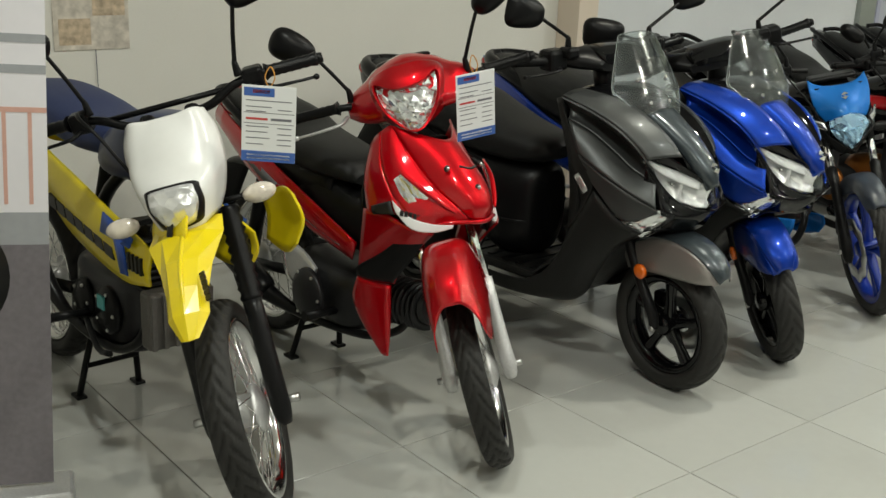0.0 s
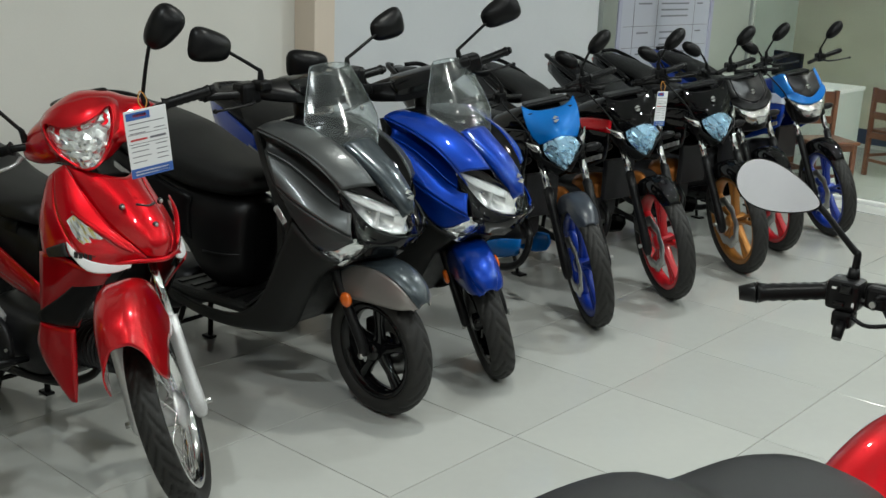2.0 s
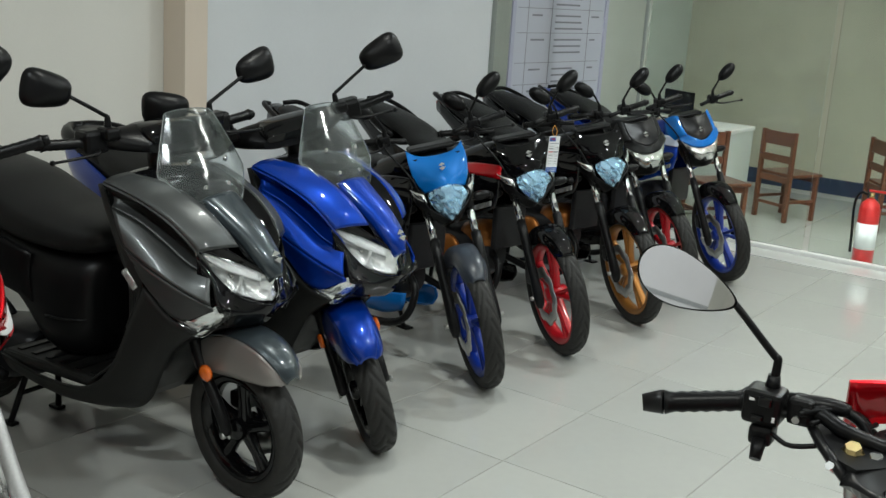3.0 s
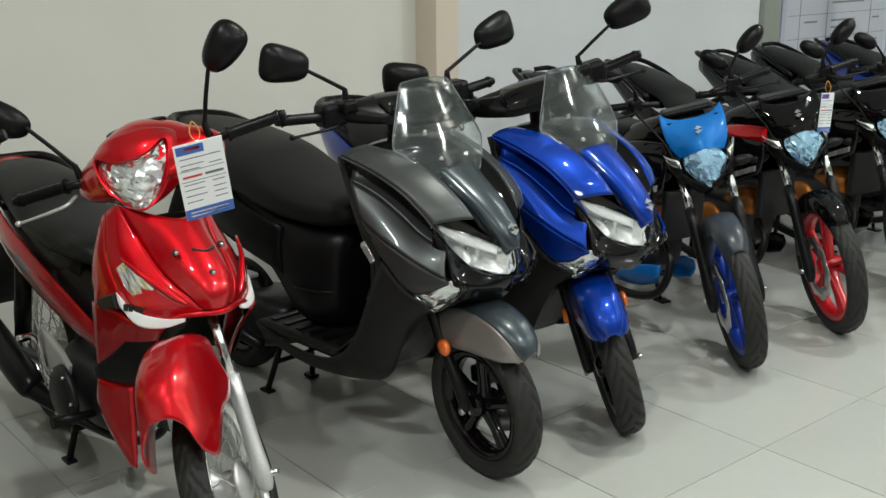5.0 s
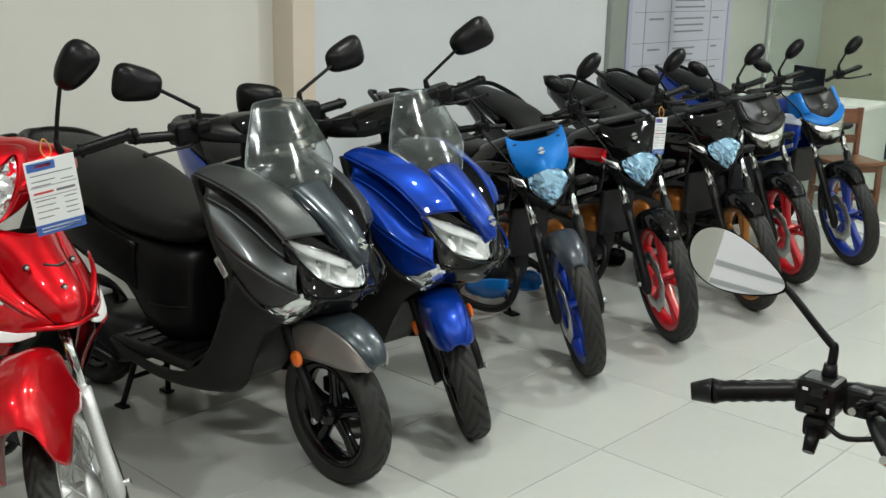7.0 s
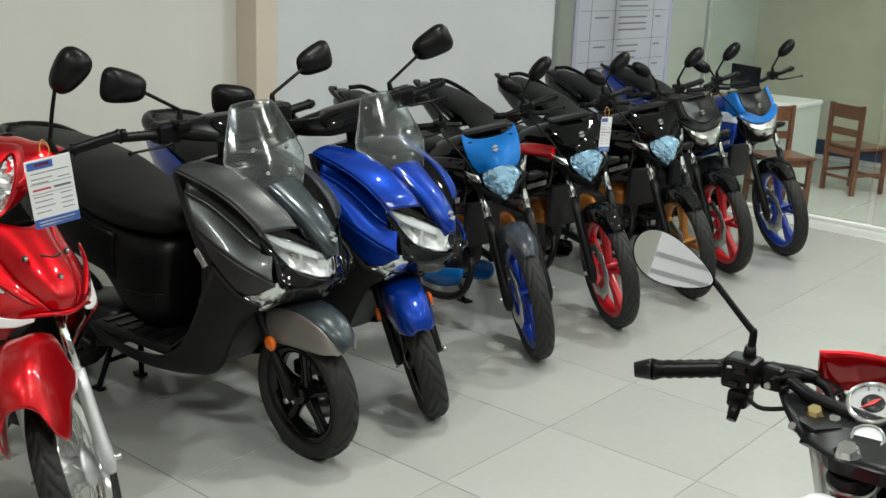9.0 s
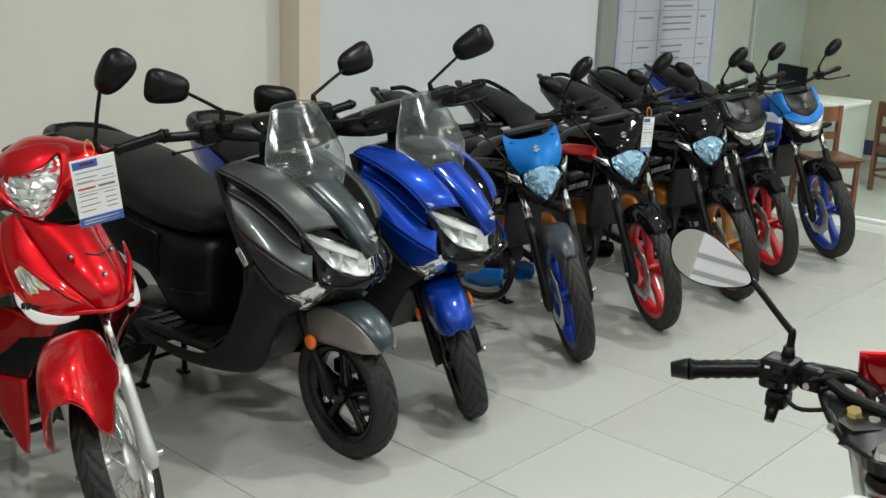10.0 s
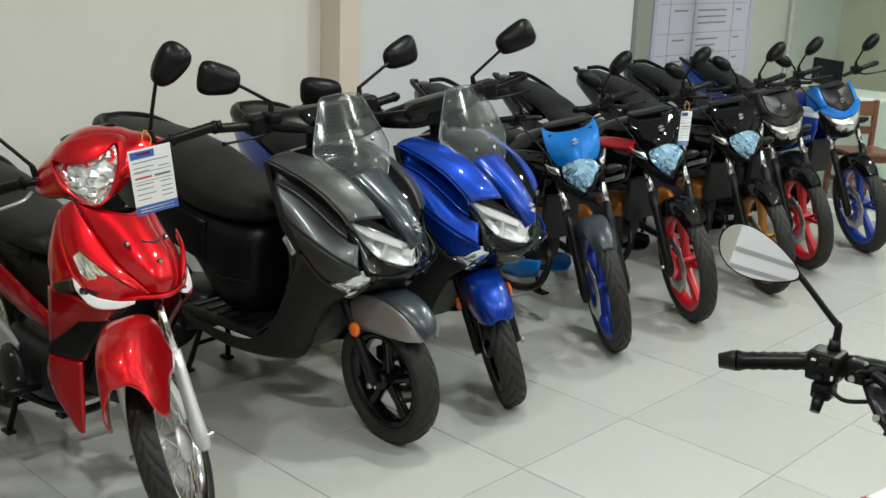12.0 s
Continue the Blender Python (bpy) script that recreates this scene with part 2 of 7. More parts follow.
AMBER = mat("amber_reflector", (0.75, 0.14, 0.01), 0.15, coat=1.0, grain=0.2, patches=0.1, scale=200)
REDLENS = mat("red_lens", (0.5, 0.01, 0.01), 0.15, coat=1.0, grain=0.1, patches=0.1)
MIRROR = mat("mirror_glass", (0.86, 0.87, 0.87), 0.02, 1.0)
SCREEN = mat("clear_windscreen", (0.70, 0.76, 0.76), 0.08, transmission=0.985, ior=1.36, grain=0.3, patches=0.3, scale=14, flake=0.06)
# pale colour of the painted highlight round the windscreen
SCREENRIM = mat("pale_screen_highlight", (0.55, 0.60, 0.60), 0.2, coat=0.5, transmission=0.6)
# added dark tone for the unseen south wall, keeps black paint from reflecting grey
DARKWALL = mat("darkened_unseen_wall", (0.13, 0.135, 0.14), 0.45, grain=0.1, patches=0.3)
GLASS = mat("partition_glass", (0.90, 0.96, 0.93), 0.02, transmission=1.0, ior=1.3)
DECALWHITE = mat("white_decal", (0.75, 0.75, 0.75), 0.35, grain=0.03, patches=0.03)
DECALSILVER = mat("silver_decal", (0.55, 0.55, 0.55), 0.25, 0.7)
DECALBLACK = mat("black_decal", (0.012, 0.012, 0.012), 0.35)
DECALBLUE = mat("blue_decal", (0.02, 0.08, 0.36), 0.35)
PAPER = mat("card_white", (0.80, 0.81, 0.82), 0.35, coat=0.5, grain=0.03, patches=0.05)
INKGREY = mat("grey_ink", (0.16, 0.16, 0.18), 0.6)
INKRED = mat("red_ink", (0.55, 0.05, 0.05), 0.6)
TAGBLUE = mat("tag_blue", (0.05, 0.13, 0.42), 0.45)
STRING = mat("orange_tie", (0.55, 0.25, 0.05), 0.7)
WALL = mat("painted_wall_warm", (0.72, 0.705, 0.655), 0.6, grain=0.06, patches=0.10, scale=120, bump=0.06)
WALLCOOL = mat("painted_wall_cool", (0.66, 0.68, 0.70), 0.6, grain=0.06, patches=0.10, scale=120, bump=0.06)
CREAM = mat("cream_paint", (0.70, 0.60, 0.50), 0.5, grain=0.05, patches=0.08, scale=120, bump=0.05)
OFFICE = mat("office_wall_paint", (0.38, 0.37, 0.29), 0.35, grain=0.08, patches=0.45, scale=60, bump=0.06)
PALEGREEN = mat("pale_green_panel", (0.44, 0.48, 0.43), 0.45, grain=0.05, patches=0.1)
CEILING = mat("ceiling_white", (0.75, 0.75, 0.73), 0.8, grain=0.05, patches=0.05)
GROUT = mat("grey_grout", (0.36, 0.355, 0.33), 0.8, grain=0.4, patches=0.4, scale=150, bump=0.2)
WOOD = mat("brown_varnished_wood", (0.12, 0.042, 0.020), 0.35, coat=0.3, grain=0.6, patches=0.4, scale=30, bump=0.1)
SKIRT = mat("dark_blue_skirting", (0.02, 0.035, 0.07), 0.45, grain=0.1, patches=0.2)
EXTRED = mat("extinguisher_red", (0.55, 0.02, 0.02), 0.3, coat=0.6, grain=0.1, patches=0.1)


def tile_material():
    ma = mat("polished_tile", (0.43, 0.435, 0.41), 0.13, grain=0.05, patches=0.10, scale=25, spec=0.5)
    nt = ma.node_tree
    b = nt.nodes["Principled BSDF"]
    info = nt.nodes.new("ShaderNodeObjectInfo")
    src = b.inputs["Base Color"].links[0].from_socket
    hue = nt.nodes.new("ShaderNodeHueSaturation")
    ma_v = nt.nodes.new("ShaderNodeMath")
    ma_v.operation = "MULTIPLY_ADD"
    nt.links.new(info.outputs["Random"], ma_v.inputs[0])
    ma_v.inputs[1].default_value, ma_v.inputs[2].default_value = 0.06, 0.97
    nt.links.new(ma_v.outputs[0], hue.inputs["Value"])
    nt.links.new(src, hue.inputs["Color"])
    nt.links.new(hue.outputs["Color"], b.inputs["Base Color"])
    return ma


TILE = tile_material()


# ---- the large structure ----
def structure(name, g, material, label, category):
    ob = part(name, g, material, None)
    return tagged(ob, label, category, kind="structure")


X0, Y0, YW, XG, XO = -3.6, -5.1, 1.85, 5.33, 8.05
floor = structure("floor", Geo().box(X0, XO, Y0, YW + 0.6, -0.12, -0.004), GROUT, "grey grout bed under large polished floor tiles", "floor")
structure("wall_north", Geo().box(X0, 4.61, YW, YW + 0.15, 0, CEIL), WALL, "plain painted showroom wall in warm grey", "wall")
structure("wall_north_office", Geo().box(4.614, XO + 0.15, YW, YW + 0.15, 0, CEIL), PALEGREEN, "pale green painted wall behind the glass office", "wall")
structure("wall_west", Geo().box(X0 - 0.15, X0, Y0, YW + 0.15, 0, CEIL), WALL, "plain painted side wall", "wall")
# unseen wall, its dark colour made up to lower bounce light and reflections
structure("wall_south", Geo().box(X0 - 0.15, XO + 0.15, Y0 - 0.15, Y0, 0, CEIL), DARKWALL, "unseen wall opposite the row, darkened to cut reflections on the motorcycles", "wall")
structure("wall_east", Geo().box(XO, XO + 0.15, Y0, YW, 0, CEIL), OFFICE, "beige office wall with faint shiny patches", "wall")
structure("ceiling", Geo().box(X0 - 0.15, XO + 0.15, Y0 - 0.15, YW + 0.15, CEIL, CEIL + 0.1), CEILING, "plain white ceiling", "ceiling")
structure("baseboard", Geo().box(XO - 0.015, XO - 0.001, Y0, YW, 0, 0.14, 0.004), SKIRT, "dark blue painted skirting along the office wall", "baseboard")
# a column with a cream edge strip that stands proud of the wall
structure("wall_column", Geo().box(1.886, 2.31, YW - 0.10, YW - 0.001, 0, CEIL), WALLCOOL, "square wall column painted cool white", "column")
structure("trim", Geo().box(1.742, 1.884, YW - 0.16, YW - 0.0015, 0, CEIL, 0.003), CREAM, "cream painted corner strip on the column", "trim")
structure("wall_panel", Geo().box(2.314, 4.608, YW - 0.012, YW - 0.001, 0, CEIL), WALLCOOL, "cool white painted wall panel beside the column", "wall")


# ---- parts that all motorcycles share ----
def tyre_geo(r, w, x, seg=260, pitch=26, y=0.0):
    """A tyre of outer radius r and half width w with slanted grooves."""
    a = np.linspace(-1, 1, 19)
    prof = [(r - 0.5 * w * (1 - np.cos(t * 1.25)) * 1.0 - 0.25 * w * abs(t) ** 6, t * w) for t in a]
    rin = r - 1.25 * w
    prof += [(rin + 0.15 * w, 0.86 * w), (rin - 0.10 * w, 0.62 * w), (rin - 0.10 * w, -0.62 * w), (rin + 0.15 * w, -0.86 * w)]

    def wave(ang, rad, h):
        if rad < r - 0.62 * w:
            return 0.0
        k = abs(h) / w
        q = (ang * pitch / (2 * np.pi) + k * 1.5 + (0.5 if h > 0 else 0)) % 1.0
        return -0.006 if (0.10 < k < 0.86 and q < 0.22) else 0.0

    return Geo().lathe(prof, seg, (x, y, r), wave=wave)


def rim_geo(r, w, x, rt):
    p = [(r, w), (r + 0.006, w), (r + 0.006, w - 0.004), (r - 0.012, w * 0.55), (r - 0.014, -w * 0.55), (r + 0.006, -w + 0.004), (r + 0.006, -w), (r, -w), (r - 0.016, -w * 0.8), (r - 0.024, 0), (r - 0.016, w * 0.8)]
    return Geo().lathe(p, 64, (x, 0, rt))


def hub_geo(x, rt, r=0.035, w=0.05):
    return Geo().lathe([(0.0, w), (r * 0.7, w), (r, w * 0.8), (r * 0.9, 0), (r, -w * 0.8), (r * 0.7, -w), (0.0, -w)], 24, (x, 0, rt), closed=False)


def cast_wheel(bike, x, rt, w, rr, material, m=None, spokes=5, twin=False, disc=True, pitch=26):
    """Wheel with cast spokes: rim with spokes and hub, tyre, brake disc."""
    wheel = part("wheel", rim_geo(rr, w * 0.72, x, rt), material, bike, m=m)
    part("hub", hub_geo(x, rt), material, wheel, m=m)
    for k in range(spokes):
        a = 2 * np.pi * (k + 0.25) / spokes
        for d in ((-0.13, 0.13) if twin else (0.0,)):
            u0 = np.array([np.cos(a), 0, np.sin(a)])
            u1 = np.array([np.cos(a + d), 0, np.sin(a + d)])
            t = np.array([-np.sin(a), 0, np.cos(a)])
            c = np.array([x, 0, rt])
            wd = 0.008 if twin else 0.016
            p0, p1 = c + u0 * 0.025, c + u1 * (rr - 0.012)
            ring = []
            for p, s, y in ((p0, 1.3, 0.022), ((p0 + p1) / 2, 0.9, 0.016), (p1, 1.25, 0.020)):
                ring.append([p + t * wd * s * ca + np.array([0, y * sa, 0]) for ca, sa in ((1, 0.6), (0.5, 1), (-0.5, 1), (-1, 0.6), (-1, -0.6), (-0.5, -1), (0.5, -1), (1, -0.6))])
            part("spoke", Geo().grid(ring, cv=True), material, wheel, m=m)
    part("tyre", tyre_geo(rt, w, x, pitch=pitch), RUBBER, wheel, m=m)
    if disc:
        y = 0.052
        d = Geo().lathe([(0.045, y), (0.108, y), (0.110, y + 0.002), (0.108, y + 0.004), (0.045, y + 0.004)], 48, (x, 0, rt), wave=lambda a, r, h: 0.0025 * np.sin(a * 12) if r > 0.1 else 0)
        part("brake_disc", d, STEEL, wheel, "drilled steel brake disc", m=m)
        c = Geo().box(x - 0.115, x - 0.055, y - 0.018, y + 0.028, rt + 0.02, rt + 0.075, 0.01)
        part("brake_caliper", c, BLACK, bike, m=m)
    return wheel


def spoke_wheel(bike, x, rt, w, rr, m=None, pitch=30, hubr=0.05, rim=CHROME):
    """Wheel with a polished rim, wire spokes and a drum hub."""
    wheel = part("wheel", rim_geo(rr, w * 0.8, x, rt), rim, bike, "polished rim laced with wire spokes", m=m)
    part("tyre", tyre_geo(rt, w, x, pitch=pitch), RUBBER, wheel, m=m)
    h = Geo().lathe([(0.0, 0.055), (0.02, 0.055), (hubr, 0.04), (hubr + 0.008, 0.034), (hubr + 0.008, 0.028), (hubr - 0.012, 0.02), (hubr - 0.012, -0.02), (hubr + 0.008, -0.028), (hubr + 0.008, -0.034), (hubr, -0.04), (0.02, -0.055), (0.0, -0.055)], 32, (x, 0, rt), closed=False)
    part("hub", h, ALU, wheel, "cast aluminium drum hub", m=m)
    g = Geo()
    for k in range(36):
        a = 2 * np.pi * k / 36
        lean = 0.55 if (k // 2) % 2 else -0.55
        y = 0.031 if k % 2 else -0.031
        p0 = (x + (hubr + 0.004) * np.cos(a + lean), y, rt + (hubr + 0.004) * np.sin(a + lean))
        p1 = (x + (rr - 0.014) * np.cos(a), 0, rt + (rr - 0.014) * np.sin(a))
        part("spoke", Geo().tube([p0, p1], 0.0019, 5, caps=False), CHROME, wheel, m=m)
    return wheel


def steer(x0, rake, degrees, z0=0.0):
    """Turn round a steering axis that meets the ground at x0."""
    ax = Vector((-math.sin(radians(rake)), 0, math.cos(radians(rake))))
    p = Vector((x0, 0, z0))
    return Matrix.Translation(p) @ Matrix.Rotation(radians(degrees), 4, ax) @ Matrix.Translation(-p)


def mirror(bike, base, head, m, side, rx=0.075, rz=0.045, tilt=12, square=0.60):
    """Stem and head of a rear-view mirror. base and head: places of the stem's foot and the head's middle."""
    b, h = np.array(base, float), np.array(head, float)
    foot = b + np.array([0, 0, 0.035])
    end = h + np.array([0.010, -0.62 * rx * side, -0.30 * rz])
    stem = Geo().tube([b, foot, foot * 0.94 + end * 0.06, foot * 0.5 + end * 0.5, end * 0.9 + h * 0.1], [0.012, 0.008, 0.0062, 0.0058, 0.0055], 8, n=4)
    st = part("mirror_stem", stem, BLACK, bike, m=m)
    # the head: a rounded shell, fuller on its inner side
    out = []
    for i, (dx, k) in enumerate([(0.034, 0.12), (0.030, 0.55), (0.016, 0.86), (0.0, 1.0), (-0.008, 1.0)]):
        ring = []
        for a in np.linspace(0, 2 * np.pi, 28, endpoint=False):
            c, s = np.cos(a), np.sin(a)
            sx = abs(c) ** square * np.sign(c)
            sz = abs(s) ** square * np.sign(s)
            taper = 1 + 0.22 * sx * side * (square < 0.8)
            u, w = rx * k * sx, rz * k * sz * taper
            ct, sn = math.cos(radians(tilt * side)), math.sin(radians(tilt * side))
            ring.append((h[0] + dx, h[1] + u * ct - w * sn, h[2] + u * sn + w * ct))
        out.append(ring)
    g = Geo().grid(out, cv=True)
    g.f += [tuple(range(28))]
    g.flat += [False]
    head_ob = part("mirror_head", g, BLACK, bike, m=m)
    r = out[-1]
    g = Geo().add([(p[0] + 0.003, h[1] + (p[1] - h[1]) * 0.93, h[2] + (p[2] - h[2]) * 0.93) for p in r], [tuple(range(28))], True)
    part("mirror_glass", g, MIRROR, head_ob, "flat mirror glass", m=m)


def grip(bike, y0, y1, x0, x1, z0, z1, m, r=0.016):
    """Ribbed rubber grip with a bar-end plug, from the inner to the outer end."""
    n = 15
    pts = [(x0 + (x1 - x0) * t, y0 + (y1 - y0) * t, z0 + (z1 - z0) * t) for t in np.linspace(0, 1, n)]
    rad = [r * 1.35 if i == 0 else r * (1.0 if i % 2 else 0.9) for i in range(n)]
    rad[-1] = r * 1.15
    part("grip", Geo().tube(pts, rad, 14), BLACK, bike, m=m)
    d = 0.018 if y1 > y0 else -0.018
    part("bar_end", Geo().tube([(x1, y1, z1), (x1 - 0.001, y1 + d, z1)], [r * 0.95, r * 0.75], 12), BLACK, bike, m=m)


def lever(bike, side, x, y, z, m, material=BLACK, length=0.16):
    pts = [(x + 0.02, y, z - 0.005), (x + 0.055, y + 0.02 * side, z - 0.012), (x + 0.06, y + 0.09 * side, z - 0.016), (x + 0.05, y + length * side, z - 0.02)]
    g = Geo().tube(pts, [0.008, 0.0075, 0.006, 0.0055], 8, n=4, flat=0.7)
    g.ball((x + 0.05, y + length * side, z - 0.02), 0.009, 0.009, 0.008, 10, 6)
    part("lever", g, material, bike, m=m)


def bars(bike, text_mat, origin, along, up, widths, height, normal=None, proud=0.0015, name="lettering"):
    """Plain bars standing for writing, laid along a direction on a surface."""
    o, a, u = np.array(origin, float), np.array(along, float), np.array(up, float)
    a, u = a / np.linalg.norm(a), u / np.linalg.norm(u)
    n = np.cross(a, u) if normal is None else np.array(normal, float)
    n = n / np.linalg.norm(n)
    g = Geo()
    x = 0.0
    for w in widths:
        if w > 0:
            c = [o + a * (x + dx) + u * dy + n * dz for dz in (0, proud) for dx, dy in ((0, 0), (w, 0), (w, height), (0, height))]
            g.add(c, [(0, 1, 2, 3), (4, 7, 6, 5), (0, 4, 5, 1), (1, 5, 6, 2), (2, 6, 7, 3), (3, 7, 4, 0)], True)
        x += abs(w)
    return part(name, g, text_mat, bike)


WORD = [0.010, -0.003, 0.010, -0.003, 0.010, -0.003, 0.010, -0.003, 0.010, -0.003, 0.004]


def emblem(bike, c, s, normal, material=CHROME, m=None):
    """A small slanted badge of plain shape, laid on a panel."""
    n = Vector(normal).normalized()
    q = n.to_track_quat("Z", "Y").to_matrix().to_4x4()
    mm = Matrix.Translation(c) @ q
    g = Geo()
    g.prism([(-0.9 * s, 0.25 * s), (0.1 * s, 1.0 * s), (0.9 * s, 0.35 * s), (0.2 * s, 0.25 * s)], 0, 0.004, "z")
    g.prism([(0.9 * s, -0.25 * s), (-0.1 * s, -1.0 * s), (-0.9 * s, -0.35 * s), (-0.2 * s, -0.25 * s)], 0, 0.004, "z")
    g.prism([(-0.5 * s, 0.3 * s), (-0.2 * s, 0.3 * s), (0.5 * s, -0.3 * s), (0.2 * s, -0.3 * s)], 0, 0.0035, "z")
    g.moved(mm)
    part("emblem", g, material, bike, m=m)


def centre_stand(bike, x, y=0.10, top=0.22, back=0.05, material=BLACK):
    for s in (1, -1):
        g = Geo().tube([(x + 0.05, 0.06 * s, top), (x, y * s, 0.02), (x - 0.01, y * s, 0.008)], [0.011, 0.011, 0.011], 8, n=3)
        g.box(x - 0.035, x + 0.02, y * s - 0.017, y * s + 0.017, 0, 0.012, 0.004)
        part("stand_leg", g, material, bike)
    part("stand_crossbar", Geo().tube([(x + 0.03, -0.085, 0.12), (x + 0.03, 0.085, 0.12)], 0.009, 8), material, bike)


def side_reflector(bike, x, y, z, r, m, side):
    g = Geo().lathe([(0.0, 0.012), (r * 0.7, 0.011), (r, 0.006), (r, -0.004), (0.0, -0.004)], 24, (0, 0, 0), closed=False)
    if side < 0:
        g.v = [(p[0], -p[1], p[2]) for p in g.v]
    g.v = [(p[0] + x, p[1] + y, p[2] + z) for p in g.v]
    part("reflector", g, AMBER, bike, "round amber reflector", m=m)


def park(x, y, heading, turned, radius, base):
    """Pose of a motorcycle whose front tyre meets the floor at x, y. heading: degrees by which it points east of south; turned: the turn of its fork."""
    c, n = turned @ Vector((0, 0, radius)), turned.to_3x3() @ Vector((0, 1, 0))
    low = c - radius * (Vector((0, 0, 1)) - n * n.z).normalized()
    tip = Matrix.Translation((-base, 0, 0)) @ Matrix.Rotation(low.z / base, 4, "Y") @ Matrix.Translation((base, 0, 0))
    return Matrix.Translation((x, y, 0)) @ Matrix.Rotation(radians(-90 + heading), 4, "Z") @ Matrix.Translation((-low.x, -low.y, 0)) @ tip


# ---- the maxi scooters ----
def scooter(x, y, heading, paint, nose_paint, fender_side, fender_top, turn, label, rear_paint):
    S = steer(0.085, 26, turn)
    R = 0.233
    b = thing("scooter", park(x, y, heading, S, R, 1.265), label, "scooter", "motorcycles in the row")
    cast_wheel(b, 0, R, 0.047, 0.165, GLOSSBLACK, S, 5, pitch=22)
    cast_wheel(b, -1.265, 0.216, 0.05, 0.14, GLOSSBLACK, None, 5, disc=False, pitch=22)
    for s in (1, -1):
        part("fork_leg", Geo().tube([(0.0, 0.075 * s, R), (-0.012, 0.075 * s, R + 0.05), (-0.10, 0.075 * s, 0.43), (-0.16, 0.072 * s, 0.56)], [0.017, 0.019, 0.018, 0.018], 12, n=3), SATIN, b, m=S)
        part("axle_nut", Geo().lathe([(0, 0.012), (0.011, 0.012), (0.012, 0), (0, 0)], 6, (0, 0.092 * s, R), closed=False), STEEL, b, m=S)
        side_reflector(b, -0.055, 0.097 * s, 0.425, 0.026, S, s)
    # front mudguard: top band and two cheeks
    arc = [(0.226, 0.460, 0.022), (0.200, 0.505, 0.044), (0.140, 0.545, 0.055), (0.05, 0.564, 0.060), (-0.05, 0.550, 0.062), (-0.14, 0.50, 0.062)]
    part("mudguard_top", skin([[(x, 0, z), (x - 0.002, w * 0.6, z - 0.004), (x - 0.008, w, z - 0.016)] for x, z, w in arc], 5, 4, 0.004, True), fender_top, b, m=S)
    low = [(0.212, 0.444), (0.165, 0.436), (0.10, 0.434), (0.02, 0.430), (-0.06, 0.422), (-0.13, 0.415)]
    for s in (1, -1):
        part("mudguard_cheek", skin([[(x - 0.008, w, z - 0.016), (x - 0.012, w + 0.012, (z - 0.016) * 0.55 + lz * 0.45), (lx, w + 0.016, lz)] for (x, z, w), (lx, lz) in zip(arc, low)], 5, 4, 0.004, side=s), fender_side, b, m=S)
    # nose panel between the lamps
    nose = [(-0.105, 0.950, 0.078), (-0.045, 0.912, 0.070), (0.035, 0.855, 0.060), (0.098, 0.790, 0.046), (0.122, 0.738, 0.018)]
    part("nose_panel", skin([[(x, 0, z), (x - 0.004, w * 0.55, z - 0.004), (x - 0.012, w * 0.85, z - 0.012), (x - 0.030, w, z - 0.026)] for x, z, w in nose], 5, 4, 0.004, True), nose_paint, b)
    emblem(b, (0.101, 0, 0.788), 0.021, (0.80, 0, 0.62))
    edge = [(-0.205, 0.130, 0.970), (-0.098, 0.121, 0.933), (-0.008, 0.107, 0.871), (0.046, 0.085, 0.806)]
    for s in (1, -1):
        # gloss strip beside the nose panel
        part("nose_strip", skin([[(x - 0.030, w, z - 0.028), (x * 0.45 - 0.018 + ex * 0.55, w * 0.45 + ey * 0.55, z * 0.45 - 0.016 + ez * 0.55), (ex, ey, ez)] for (x, z, w), (ex, ey, ez) in zip(nose[:4], edge)], 5, 4, 0.004, side=s), GLOSSBLACK, b)
        # lamp: a wide lens over a bright reflector bowl
        lens = part("headlamp", skin([[(-0.032, 0.178, 0.812), (-0.036, 0.180, 0.806), (-0.038, 0.177, 0.799)],
                               [(0.000, 0.130, 0.793), (0.002, 0.136, 0.757), (-0.006, 0.127, 0.719)],
                               [(0.045, 0.077, 0.768), (0.050, 0.088, 0.715), (0.035, 0.082, 0.676)],
                               [(0.086, 0.036, 0.742), (0.095, 0.043, 0.690), (0.080, 0.041, 0.655)],
                               [(0.108, 0.0, 0.728), (0.117, 0.0, 0.685), (0.098, 0.0, 0.651)]], 5, 5, 0.004, side=s), LENS, b, "clear headlamp lens over bright reflector")
        part("reflector_bowl", skin([[(-0.044, 0.172, 0.808), (-0.054, 0.170, 0.803), (-0.052, 0.172, 0.797)],
                               [(-0.010, 0.126, 0.788), (-0.050, 0.115, 0.756), (-0.016, 0.123, 0.721)],
                               [(0.015, 0.088, 0.770), (-0.020, 0.085, 0.735), (0.008, 0.095, 0.690)],
                               [(0.035, 0.074, 0.764), (0.030, 0.070, 0.715), (0.026, 0.080, 0.679)],
                               [(0.060, 0.052, 0.752), (0.010, 0.045, 0.715), (0.050, 0.058, 0.668)],
                               [(0.076, 0.034, 0.738), (0.050, 0.030, 0.695), (0.070, 0.039, 0.659)],
                               [(0.098, 0.0, 0.724), (0.085, 0.0, 0.685), (0.088, 0.0, 0.655)]], 6, 6, 0.002, side=s), REFLECT, lens, "faceted bright reflector")
        lens.visible_shadow = False
